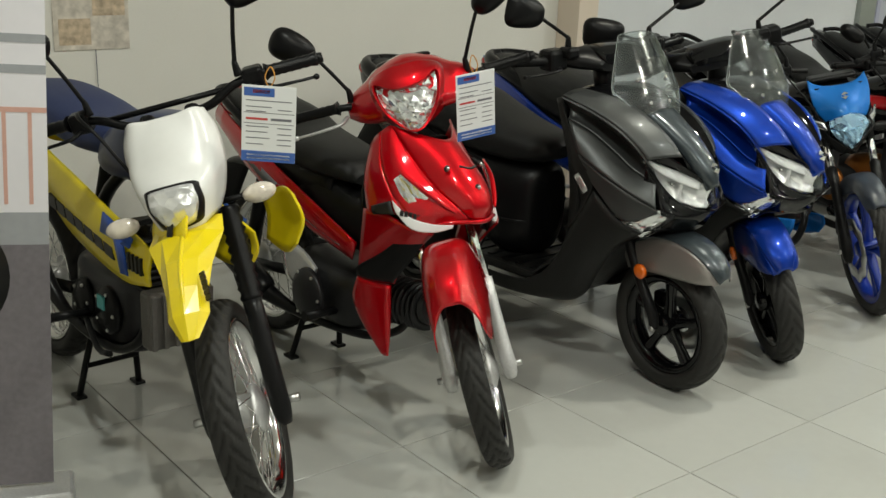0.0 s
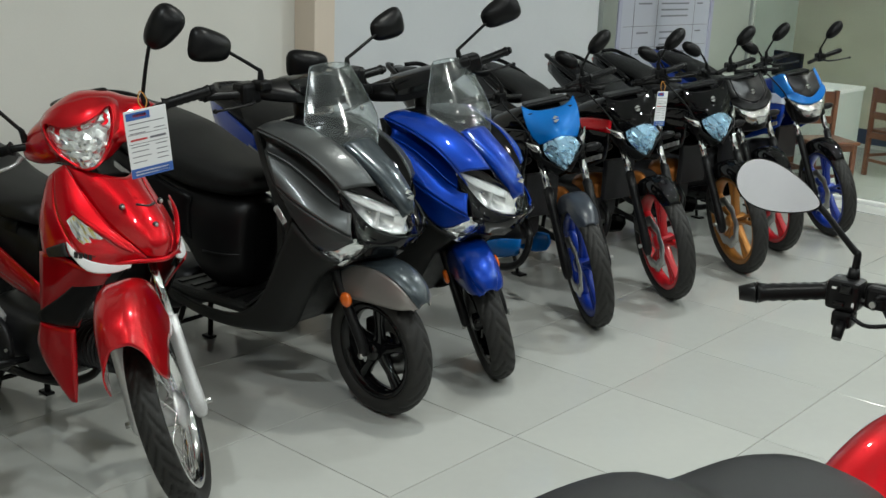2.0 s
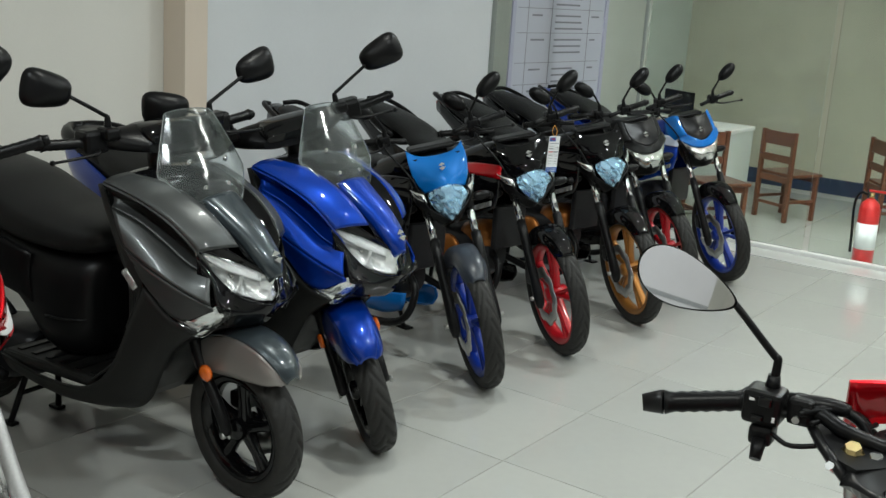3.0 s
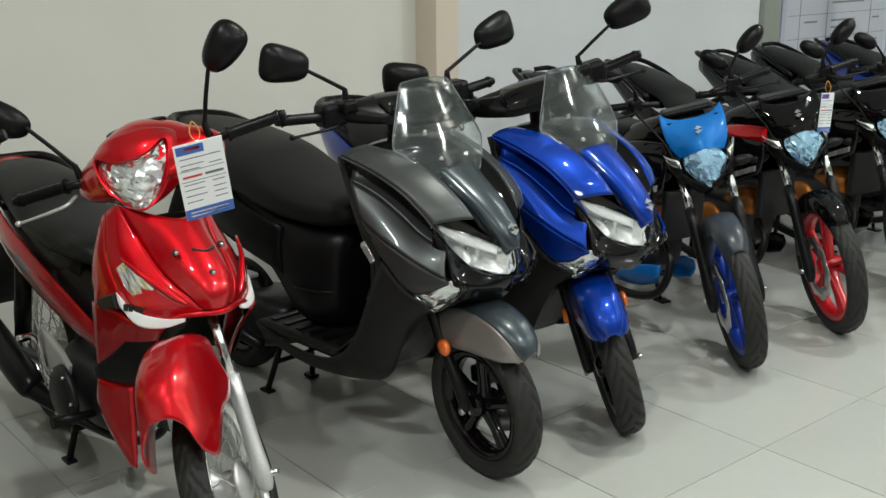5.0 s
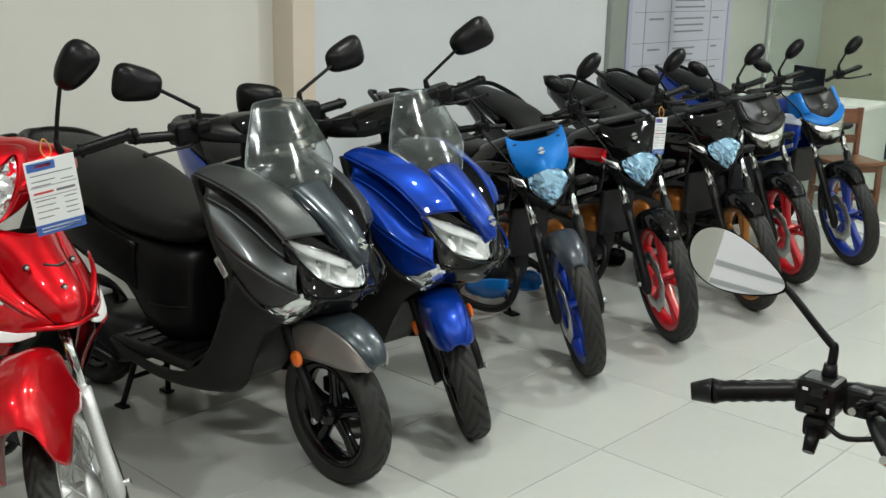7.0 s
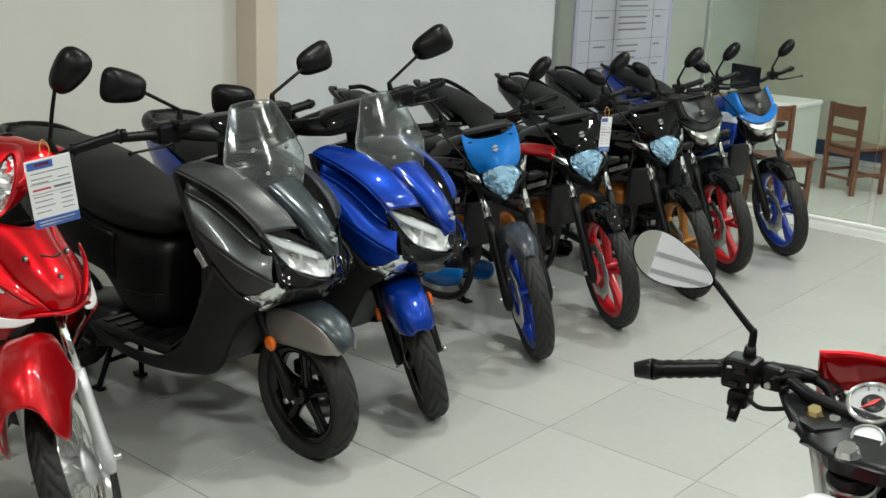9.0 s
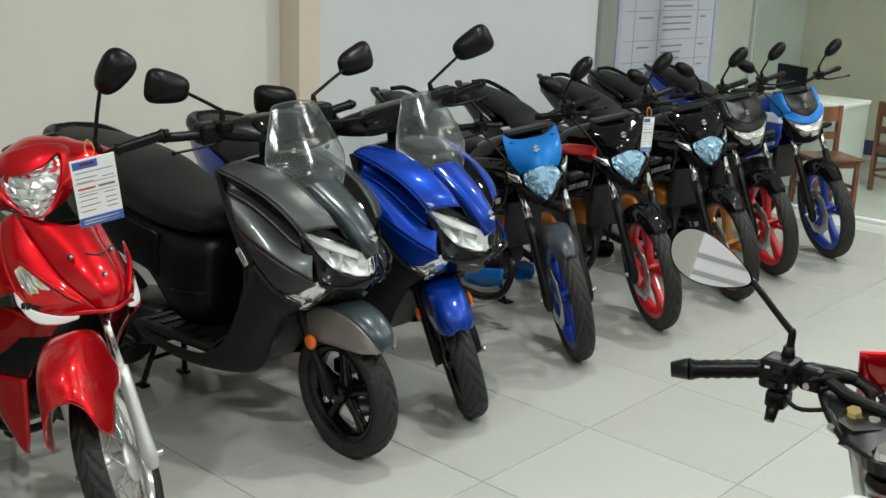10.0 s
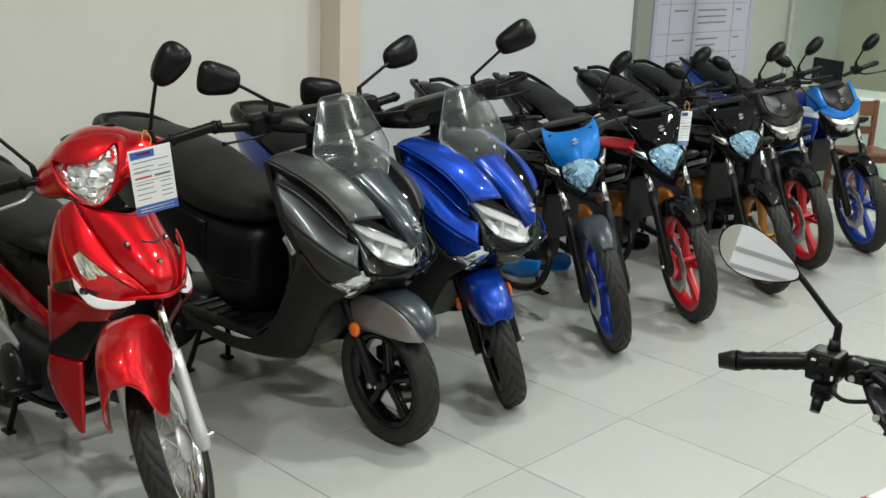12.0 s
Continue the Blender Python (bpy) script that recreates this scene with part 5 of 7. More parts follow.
        sp = part("side_panel", skin([[(-0.26, 0.150, 0.675), (-0.26, 0.162, 0.62), (-0.28, 0.150, 0.57)], [(-0.45, 0.152, 0.715), (-0.44, 0.165, 0.63), (-0.44, 0.152, 0.545)], [(-0.72, 0.152, 0.775), (-0.72, 0.165, 0.68), (-0.72, 0.152, 0.585)], [(-0.92, 0.145, 0.81), (-0.92, 0.155, 0.73), (-0.90, 0.145, 0.64)], [(-1.10, 0.125, 0.84), (-1.10, 0.132, 0.78), (-1.08, 0.125, 0.71)]], 5, 4, 0.006, side=s), YELLOW, b, "yellow side panel with dark lettering and blue decal")
        part("decal", skin([[(-0.33, 0.170, 0.690), (-0.35, 0.172, 0.66)], [(-0.50, 0.172, 0.725), (-0.52, 0.174, 0.665)]], 4, 2, 0.003, side=s), DECALBLUE, sp)
        part("decal", skin([[(-0.385, 0.172, 0.672), (-0.365, 0.171, 0.580)], [(-0.440, 0.174, 0.672), (-0.405, 0.173, 0.578)]], 3, 2, 0.003, side=s), DECALBLUE, sp)
        for k in range(7):
            xx, zz = -0.455 - 0.062 * k, 0.598 + 0.0085 * k
            part("letter_bar", Geo().prism([(xx, zz), (xx - 0.053, zz + 0.006), (xx - 0.064, zz + 0.040), (xx - 0.011, zz + 0.034)], 0.150 * s, 0.1665 * s, "y"), DECALBLACK, sp)
        for k in range(4):
            part("stripe", Geo().prism([(-0.29 - 0.022 * k, 0.60), (-0.30 - 0.022 * k, 0.60), (-0.305 - 0.022 * k, 0.645), (-0.295 - 0.022 * k, 0.645)], 0.150 * s, 0.170 * s, "y"), DECALBLACK, sp)
        part("footpeg", Geo().tube([(-0.72, 0.11 * s, 0.36), (-0.72, 0.26 * s, 0.365)], [0.01, 0.016], 8), SATIN, b)
    part("seat", loft([(-0.56, 0.88, 0.06, 0.03), (-0.64, 0.885, 0.105, 0.055), (-0.82, 0.88, 0.130, 0.06), (-1.00, 0.90, 0.135, 0.06), (-1.20, 0.92, 0.12, 0.05), (-1.34, 0.925, 0.085, 0.03)], 5, 24), BLUESEAT, b, "navy blue vinyl seat")
    part("tail", loft([(-1.05, 0.84, 0.10, 0.04), (-1.30, 0.87, 0.09, 0.035), (-1.55, 0.84, 0.08, 0.02), (-1.72, 0.80, 0.06, 0.012)], 4), YELLOW, b)
    part("tail_lamp", Geo().box(-1.52, -1.46, -0.05, 0.05, 0.76, 0.83, 0.012), REDLENS, b)
    part("frame", Geo().tube([(-0.30, 0, 0.86), (-0.45, 0, 0.62), (-0.50, 0, 0.30)], 0.02, 10, n=3).tube([(-0.33, 0, 0.92), (-0.70, 0, 0.78), (-0.90, 0, 0.60), (-0.88, 0, 0.35)], 0.02, 10, n=4), SATIN, b)
    part("engine_case", loft([(-0.47, 0.40, 0.06, 0.08, 5), (-0.53, 0.39, 0.115, 0.11, 5), (-0.72, 0.38, 0.12, 0.12, 5), (-0.86, 0.40, 0.10, 0.10, 5), (-0.94, 0.42, 0.06, 0.06, 4)], 4), ENGINE, b)
    for s in (1, -1):
        for cx, cz, r in ((-0.60, 0.40, 0.072), (-0.76, 0.39, 0.062)):
            g = Geo().lathe([(0, 0.022), (r * 0.55, 0.022), (r * 0.6, 0.016), (r * 0.9, 0.014), (r, 0.006), (r, -0.01), (0, -0.01)], 26, (0, 0, 0), closed=False)
            g.v = [(p[0] + cx, s * (p[1] + 0.122), p[2] + cz) for p in g.v]
            cover = part("engine_cover", g, SATIN, b)
            for k in range(5):
                a = 2 * np.pi * k / 5
                part("bolt", Geo().ball((cx + r * 0.78 * np.cos(a), s * 0.139, cz + r * 0.78 * np.sin(a)), 0.006, 0.005, 0.006, 8, 5), STEEL, cover)
    cyl = part("cylinder", Geo().box(-0.59, -0.47, -0.06, 0.06, 0.46, 0.67, 0.01), ENGINE, b, "finned black cylinder")
    for k in range(9):
        part("fin", Geo().box(-0.62, -0.44, -0.085, 0.085, 0.49 + 0.018 * k, 0.499 + 0.018 * k, 0.002), ENGINE, cyl)
    guard = part("oil_cooler", Geo().box(-0.455, -0.395, -0.10, 0.10, 0.33, 0.50, 0.012), mat_dull, b, "dull grey ribbed engine front")
    for k in range(6):
        part("rib", Geo().box(-0.396, -0.386, -0.095 + 0.035 * k, -0.080 + 0.035 * k, 0.335, 0.495, 0.003), mat_dull, guard)
    part("engine_sticker", Geo().box(-0.62, -0.58, -0.149, -0.143, 0.41, 0.45), mat_sticker, b)
    part("exhaust", Geo().tube([(-0.54, -0.04, 0.50), (-0.45, -0.07, 0.44), (-0.47, -0.10, 0.34), (-0.60, -0.125, 0.29), (-0.85, -0.15, 0.33), (-1.0, -0.17, 0.46), (-1.1, -0.18, 0.55), (-1.5, -0.17, 0.68)], [0.014, 0.014, 0.014, 0.015, 0.018, 0.03, 0.045, 0.04], 14, n=5), SATIN, b)
    part("swing_arm", Geo().tube([(-0.88, 0.10, 0.38), (-1.30, 0.11, 0.30)], 0.02, 8).tube([(-0.88, -0.10, 0.38), (-1.30, -0.11, 0.30)], 0.02, 8).tube([(-0.90, -0.10, 0.38), (-0.90, 0.10, 0.38)], 0.02, 8), SATIN, b)
    for s in (1, -1):
        part("shock_absorber", Geo().tube([(-1.24, 0.12 * s, 0.36), (-1.08, 0.12 * s, 0.74)], 0.026, 12), BLACK, b)
    part("brake_pedal", Geo().tube([(-0.72, -0.14, 0.34), (-0.58, -0.17, 0.30), (-0.50, -0.17, 0.31)], 0.009, 8, n=3), SATIN, b)
    centre_stand(b, -0.90, 0.10, 0.28)
    return b


mat_ind = mat("clear_amber_indicator", (0.82, 0.74, 0.64), 0.15, 0.2, coat=1.0, grain=0.5, patches=0.5, scale=60)
mat_dull = mat("dull_grey_casting", (0.16, 0.15, 0.14), 0.5, 0.4, grain=0.4, patches=0.3, scale=120, bump=0.2)
mat_tank = mat("navy_tank_paint", (0.008, 0.018, 0.07), 0.4, coat=0.3, grain=0.1, patches=0.2)
mat_sticker = mat("teal_sticker", (0.10, 0.45, 0.45), 0.5)
dual_sport(-1.07, -0.095, 3, -40)


# ---- the street motorcycles ----
def street(x, y, heading, turn, cowl, wheel, lamp, band, flank, belly, fender, sporty, label, gold=True):
    S = steer(0.08, 25, turn)
    R = 0.285
    b = thing("street_motorcycle", park(x, y, heading, S, R, 1.28) , label, "motorcycle", "motorcycles in the row")
    cast_wheel(b, 0, R, 0.041, 0.225, wheel, S, 5, True, disc=False, pitch=24)
    cast_wheel(b, -1.28, R, 0.048, 0.22, wheel, None, 5, True, disc=False, pitch=24)
    yd = -0.058
    part("brake_disc", Geo().lathe([(0.085, yd), (0.132, yd), (0.132, yd + 0.004), (0.085, yd + 0.004)], 72, (0, 0, R), wave=lambda a, r, h: 0.006 * np.sin(a * 9) if r > 0.1 else 0.004 * np.sin(a * 9)), STEEL, b, "wavy steel brake disc", m=S)
    part("brake_caliper", Geo().box(-0.15, -0.085, -0.085, -0.045, R + 0.02, R + 0.10, 0.012), SATIN, b, m=S)
    for s in (1, -1):
        part("fork_slider", Geo().tube([(0.015, 0.088 * s, R - 0.045), (0.008, 0.088 * s, R), (-0.05, 0.088 * s, 0.42), (-0.135, 0.088 * s, 0.61)], [0.015, 0.024, 0.021, 0.021], 14, n=3), SATIN, b, m=S)
        part("fork_tube", Geo().tube([(-0.132, 0.088 * s, 0.60), (-0.185, 0.088 * s, 0.71)], 0.016, 12), CHROME, b, "bright chrome fork tube", m=S)
        part("fork_cover", Geo().tube([(-0.18, 0.088 * s, 0.70), (-0.280, 0.088 * s, 0.915)], 0.021, 12), BLACK, b, m=S)
        part("axle_nut", Geo().tube([(0, 0.10 * s, R), (0, 0.125 * s, R)], 0.010, 6), STEEL, b, m=S)
    # mudguard
    arc = [(0.168, 0.522, 0.026), (0.130, 0.562, 0.042), (0.07, 0.592, 0.050), (-0.02, 0.602, 0.054), (-0.11, 0.572, 0.054), (-0.18, 0.51, 0.05)]
    part("mudguard", skin([[(x_, 0, z), (x_ - 0.004, w * 0.7, z - 0.006), (x_ - 0.012, w, z - 0.03), (x_ - 0.02, w + 0.008, z - (0.085 if -0.15 < x_ < 0.05 else 0.04))] for x_, z, w in arc], 5, 5, 0.004, True), fender, b, m=S)
    # headlamp, its dark surround and the cowl above it
    if sporty:
        part("headlamp", skin([[(-0.13, 0, 0.792), (-0.145, 0.065, 0.80), (-0.19, 0.122, 0.835)], [(-0.095, 0, 0.762), (-0.115, 0.058, 0.762), (-0.16, 0.098, 0.786)], [(-0.105, 0, 0.715), (-0.12, 0.045, 0.72), (-0.15, 0.075, 0.745)]], 5, 5, 0.02, True), lamp, b, "clear wedge headlamp", m=S)
        part("lamp_surround", skin([[(-0.106, 0, 0.715), (-0.122, 0.047, 0.72), (-0.152, 0.077, 0.745), (-0.205, 0.137, 0.84)], [(-0.13, 0, 0.675), (-0.145, 0.045, 0.68), (-0.175, 0.08, 0.70), (-0.23, 0.12, 0.78)], [(-0.20, 0, 0.655), (-0.20, 0.05, 0.66), (-0.22, 0.08, 0.68), (-0.26, 0.10, 0.74)]], 4, 4, 0.005, True), BLACK, b, m=S)
        part("cowl", skin([[(-0.245, 0, 0.950), (-0.252, 0.048, 0.950), (-0.272, 0.090, 0.962)], [(-0.185, 0, 0.895), (-0.195, 0.048, 0.893), (-0.220, 0.090, 0.905)], [(-0.147, 0, 0.830), (-0.156, 0.042, 0.846), (-0.178, 0.082, 0.870)]], 6, 5, 0.005, True), SATIN, b, m=S)
        part("cowl_trim", skin([[(-0.146, 0, 0.829), (-0.155, 0.043, 0.845), (-0.177, 0.083, 0.869), (-0.205, 0.108, 0.885)], [(-0.140, 0, 0.815), (-0.146, 0.045, 0.823), (-0.168, 0.085, 0.838), (-0.205, 0.128, 0.858)], [(-0.128, 0, 0.793), (-0.143, 0.066, 0.802), (-0.165, 0.100, 0.822), (-0.192, 0.124, 0.838)]], 4, 4, 0.005, True), cowl, b, m=S)
        for s in (1, -1):
            part("cowl_wing", skin([[(-0.271, 0.091, 0.964), (-0.288, 0.112, 0.966), (-0.34, 0.140, 0.945)], [(-0.221, 0.091, 0.906), (-0.240, 0.118, 0.905), (-0.31, 0.155, 0.870)], [(-0.177, 0.085, 0.866), (-0.200, 0.116, 0.856), (-0.28, 0.155, 0.800)]], 4, 4, 0.005, side=s), cowl, b, m=S)
    else:
        face = [[(-0.135, 0, 0.835), (-0.145, 0.035, 0.825), (-0.175, 0.072, 0.800)], [(-0.100, 0, 0.782), (-0.112, 0.045, 0.780), (-0.148, 0.080, 0.772)], [(-0.100, 0, 0.728), (-0.112, 0.036, 0.730), (-0.138, 0.060, 0.734)], [(-0.128, 0, 0.682), (-0.132, 0.018, 0.686), (-0.142, 0.030, 0.692)]]
        lens = part("headlamp", skin(face, 5, 5, 0.003, True), LENS, b, "clear shield-shaped headlamp over a blue-tinted reflector", m=S)
        lens.visible_shadow = False
        part("reflector_bowl", facets([[(q[0] - 0.010, 0.97 * q[1], q[2]) for q in r] for r in face], 3, 3, 0.007, True, seed=7), lamp, lens, "blue-tinted faceted reflector", m=S)
        part("lamp_surround", skin([[(-0.178, 0.088, 0.800), (-0.215, 0.115, 0.82), (-0.26, 0.125, 0.84)], [(-0.153, 0.092, 0.758), (-0.19, 0.115, 0.75), (-0.24, 0.12, 0.76)], [(-0.143, 0.064, 0.728), (-0.18, 0.082, 0.71), (-0.23, 0.09, 0.71)], [(-0.133, 0.0, 0.676), (-0.17, 0.03, 0.652), (-0.21, 0.04, 0.67)]], 5, 4, 0.005), BLACK, b, m=S)
        part("lamp_surround", skin([[(-0.178, 0.088, 0.800), (-0.215, 0.115, 0.82), (-0.26, 0.125, 0.84)], [(-0.153, 0.092, 0.758), (-0.19, 0.115, 0.75), (-0.24, 0.12, 0.76)], [(-0.143, 0.064, 0.728), (-0.18, 0.082, 0.71), (-0.23, 0.09, 0.71)], [(-0.133, 0.0, 0.676), (-0.17, 0.03, 0.652), (-0.21, 0.04, 0.67)]], 5, 4, 0.005, side=-1), BLACK, b, m=S)
        part("cowl", skin([[(-0.262, 0, 0.925), (-0.266, 0.055, 0.928), (-0.282, 0.092, 0.938), (-0.298, 0.118, 0.956)], [(-0.212, 0, 0.895), (-0.220, 0.050, 0.892), (-0.240, 0.092, 0.898), (-0.256, 0.122, 0.905)], [(-0.168, 0, 0.862), (-0.176, 0.048, 0.854), (-0.202, 0.086, 0.846), (-0.222, 0.112, 0.840)], [(-0.138, 0, 0.828), (-0.150, 0.036, 0.818), (-0.172, 0.062, 0.806), (-0.190, 0.086, 0.796)]], 6, 5, 0.005, True), cowl, b, m=S)
        for s in (1, -1):
            part("position_lamp", skin([[(-0.178, 0.092, 0.794), (-0.200, 0.122, 0.808), (-0.235, 0.140, 0.822)], [(-0.160, 0.086, 0.764), (-0.185, 0.114, 0.776), (-0.222, 0.132, 0.798)]], 3, 3, 0.008, side=s), FACET, b, m=S)
    emblem(b, (-0.190, 0, 0.893) if not sporty else (-0.175, 0, 0.888), 0.017, (0.72, 0, 0.55), CHROME, m=S)
    # bars
    part("upper_yoke", Geo().box(-0.39, -0.32, -0.098, 0.098, 0.928, 0.952, 0.010), SATIN, b, m=S)
    part("instrument_panel", loft([(-0.315, 0.885, 0.055, 0.015), (-0.345, 0.908, 0.070, 0.020), (-0.385, 0.930, 0.060, 0.015)], 4), GLOSSBLACK, b, m=S)
    for s in (1, -1):
        part("handlebar", Geo().tube([(-0.34, 0.10 * s, 0.985), (-0.36, 0.20 * s, 1.0), (-0.40, 0.345 * s, 1.005)], 0.011, 10, n=3), SATIN, b, m=S)
        part("switch_box", Geo().box(-0.39, -0.335, min(0.165 * s, 0.215 * s), max(0.165 * s, 0.215 * s), 0.975, 1.025, 0.01), BLACK, b, m=S)
        grip(b, 0.215 * s, 0.335 * s, -0.365, -0.398, 1.0, 1.005, S, 0.016)
        lever(b, s, -0.35, 0.19 * s, 0.995, S)
        mirror(b, (-0.345, 0.185 * s, 1.02), (-0.33, 0.275 * s, 1.155), S, s, 0.064, 0.034, 38, 0.92)
        part("indicator", Geo().ball((-0.25, 0.16 * s, 0.72), 0.018, 0.045, 0.02, 12, 8), SATIN, b, m=S)
        # flank cover with big lettering
        part("flank_cover", skin([[(-0.30, 0.135, 0.80), (-0.28, 0.155, 0.72), (-0.30, 0.15, 0.63)], [(-0.42, 0.150, 0.80), (-0.41, 0.172, 0.69), (-0.42, 0.165, 0.56)], [(-0.56, 0.140, 0.77), (-0.55, 0.160, 0.66), (-0.54, 0.155, 0.52)], [(-0.70, 0.115, 0.72), (-0.69, 0.130, 0.63), (-0.66, 0.13, 0.52)]], 5, 4, 0.005, side=s), flank, b)
        part("flank_band", skin([[(-0.29, 0.140, 0.825), (-0.28, 0.155, 0.79), (-0.28, 0.158, 0.765)], [(-0.45, 0.155, 0.815), (-0.45, 0.170, 0.79), (-0.45, 0.178, 0.765)], [(-0.62, 0.135, 0.775), (-0.62, 0.145, 0.755), (-0.62, 0.148, 0.735)]], 5, 3, 0.006, side=s), band, b)
        bars(b, DECALSILVER, (-0.305 if s < 0 else -0.515, 0.172 * s, 0.640 if s < 0 else 0.560), (-1, 0, -0.40) if s < 0 else (1, 0, 0.40), (0, 0, 1), [0.017, -0.006, 0.017, -0.006, 0.017, -0.006, 0.017, -0.006, 0.017, -0.006, 0.007], 0.024, normal=(0, s, 0), proud=0.010)
        part("side_panel", skin([[(-0.66, 0.125, 0.74), (-0.66, 0.138, 0.66), (-0.68, 0.13, 0.57)], [(-0.90, 0.135, 0.78), (-0.90, 0.145, 0.71), (-0.90, 0.135, 0.64)], [(-1.15, 0.120, 0.85), (-1.15, 0.128, 0.80), (-1.14, 0.12, 0.75)], [(-1.42, 0.075, 0.955), (-1.42, 0.080, 0.925), (-1.42, 0.075, 0.90)]], 5, 4, 0.005, side=s), flank, b)
        part("grab_rail", Geo().tube([(-1.06, 0.125 * s, 0.85), (-1.22, 0.14 * s, 0.93), (-1.40, 0.11 * s, 0.99), (-1.46, 0.04 * s, 0.985)], 0.012, 8, n=4), BLACK, b)
        part("footpeg", Geo().tube([(-0.72, 0.12 * s, 0.30), (-0.72, 0.24 * s, 0.305)], [0.01, 0.015], 8), BLACK, b)
        part("belly_pan", skin([[(-0.36, 0.085, 0.315), (-0.355, 0.095, 0.275), (-0.375, 0.088, 0.235)], [(-0.46, 0.118, 0.300), (-0.46, 0.124, 0.255), (-0.47, 0.105, 0.205)], [(-0.60, 0.125, 0.250), (-0.60, 0.128, 0.225), (-0.60, 0.108, 0.195)]], 4, 4, 0.005, side=s), belly, b)
    part("body_spine", loft([(-0.33, 0.84, 0.07, 0.06), (-0.42, 0.83, 0.105, 0.085), (-0.55, 0.80, 0.105, 0.08), (-0.68, 0.76, 0.08, 0.06)], 4, 22), flank, b)
    part("seat", loft([(-0.56, 0.815, 0.05, 0.02), (-0.62, 0.815, 0.085, 0.035), (-0.78, 0.805, 0.115, 0.045), (-0.92, 0.825, 0.118, 0.048), (-1.02, 0.875, 0.105, 0.045), (-1.20, 0.925, 0.090, 0.040), (-1.36, 0.965, 0.06, 0.022)], 5, 22), VINYL, b, "slim stepped black vinyl seat")
    part("tail", loft([(-1.10, 0.84, 0.09, 0.05), (-1.30, 0.91, 0.075, 0.045), (-1.46, 0.965, 0.04, 0.02)], 4), flank, b)
    part("tail_lamp", loft([(-1.40, 0.90, 0.045, 0.02), (-1.46, 0.925, 0.04, 0.02), (-1.49, 0.94, 0.015, 0.008)], 3), REDLENS, b)
    part("rear_mudguard", skin([[(-1.24, 0, 0.80), (-1.24, 0.05, 0.79), (-1.24, 0.06, 0.78)], [(-1.42, 0, 0.70), (-1.42, 0.05, 0.69), (-1.42, 0.06, 0.68)], [(-1.60, 0, 0.46), (-1.60, 0.045, 0.46), (-1.60, 0.055, 0.455)]], 4, 3, 0.004, True), BLACK, b)
    part("radiator", Geo().box(-0.36, -0.33, -0.10, 0.10, 0.42, 0.62, 0.006), ENGINE, b)
    part("engine_case", loft([(-0.40, 0.38, 0.06, 0.08, 3), (-0.50, 0.36, 0.125, 0.125, 3), (-0.66, 0.35, 0.135, 0.13, 3), (-0.80, 0.38, 0.11, 0.11, 3), (-0.90, 0.40, 0.06, 0.06, 3)], 4), ENGINE, b)
    part("cylinder_cover", loft([(-0.40, 0.45, 0.07, 0.045, 3), (-0.47, 0.45, 0.105, 0.07, 3), (-0.56, 0.44, 0.10, 0.07, 3)], 3), GOLD if gold else ENGINE, b, "bronze engine cover" if gold else "")
    for s in (1, -1):
        g = Geo().lathe([(0, 0.03), (0.05, 0.028), (0.08, 0.012), (0.085, 0), (0, 0)], 28, (0, 0, 0), closed=False)
        g.v = [(p[0] - 0.60, s * (p[1] + 0.130), p[2] + 0.36) for p in g.v]
        part("engine_cover", g, GOLD if gold else ENGINE, b)
    part("frame_tube", Geo().tube([(-0.30, 0.05, 0.82), (-0.60, 0.11, 0.62), (-0.85, 0.11, 0.44)], 0.02, 10, n=4).tube([(-0.30, -0.05, 0.82), (-0.60, -0.11, 0.62), (-0.85, -0.11, 0.44)], 0.02, 10, n=4).tube([(-0.30, -0.05, 0.82), (-0.30, 0.05, 0.82)], 0.02, 8), GLOSSBLACK, b)
    part("exhaust", Geo().tube([(-0.42, -0.03, 0.40), (-0.33, -0.06, 0.32), (-0.36, -0.10, 0.20), (-0.55, -0.12, 0.16), (-0.85, -0.14, 0.22), (-1.0, -0.16, 0.30), (-1.42, -0.18, 0.50)], [0.016, 0.016, 0.017, 0.018, 0.022, 0.045, 0.042], 14, n=5), SATIN, b)
    part("swing_arm", Geo().tube([(-0.84, 0.10, 0.38), (-1.28, 0.11, R)], 0.024, 8).tube([(-0.84, -0.10, 0.38), (-1.28, -0.11, R)], 0.024, 8).tube([(-0.86, -0.10, 0.38), (-0.86, 0.10, 0.38)], 0.024, 8), SATIN, b)
    part("chain_guard", Geo().box(-1.25, -0.90, 0.07, 0.085, 0.36, 0.42, 0.005), BLACK, b)
    part("shock_absorber", Geo().tube([(-0.98, 0, 0.42), (-0.92, 0, 0.70)], 0.03, 12), STEEL, b)
    part("brake_cable", Geo().tube([(-0.36, -0.19, 1.0), (-0.26, -0.20, 0.98), (-0.20, -0.12, 0.84), (-0.15, -0.09, 0.65), (-0.10, -0.07, R + 0.08)], 0.0045, 6, n=5), BLACK, b, m=S)
    part("side_stand", Geo().tube([(-0.66, 0.11, 0.24), (-0.70, 0.20, 0.10), (-0.72, 0.245, 0.012)], 0.010, 8, n=3).box(-0.75, -0.68, 0.225, 0.275, 0, 0.012, 0.004), BLACK, b)
    centre_stand(b, -0.95, 0.09, 0.22)
    return b


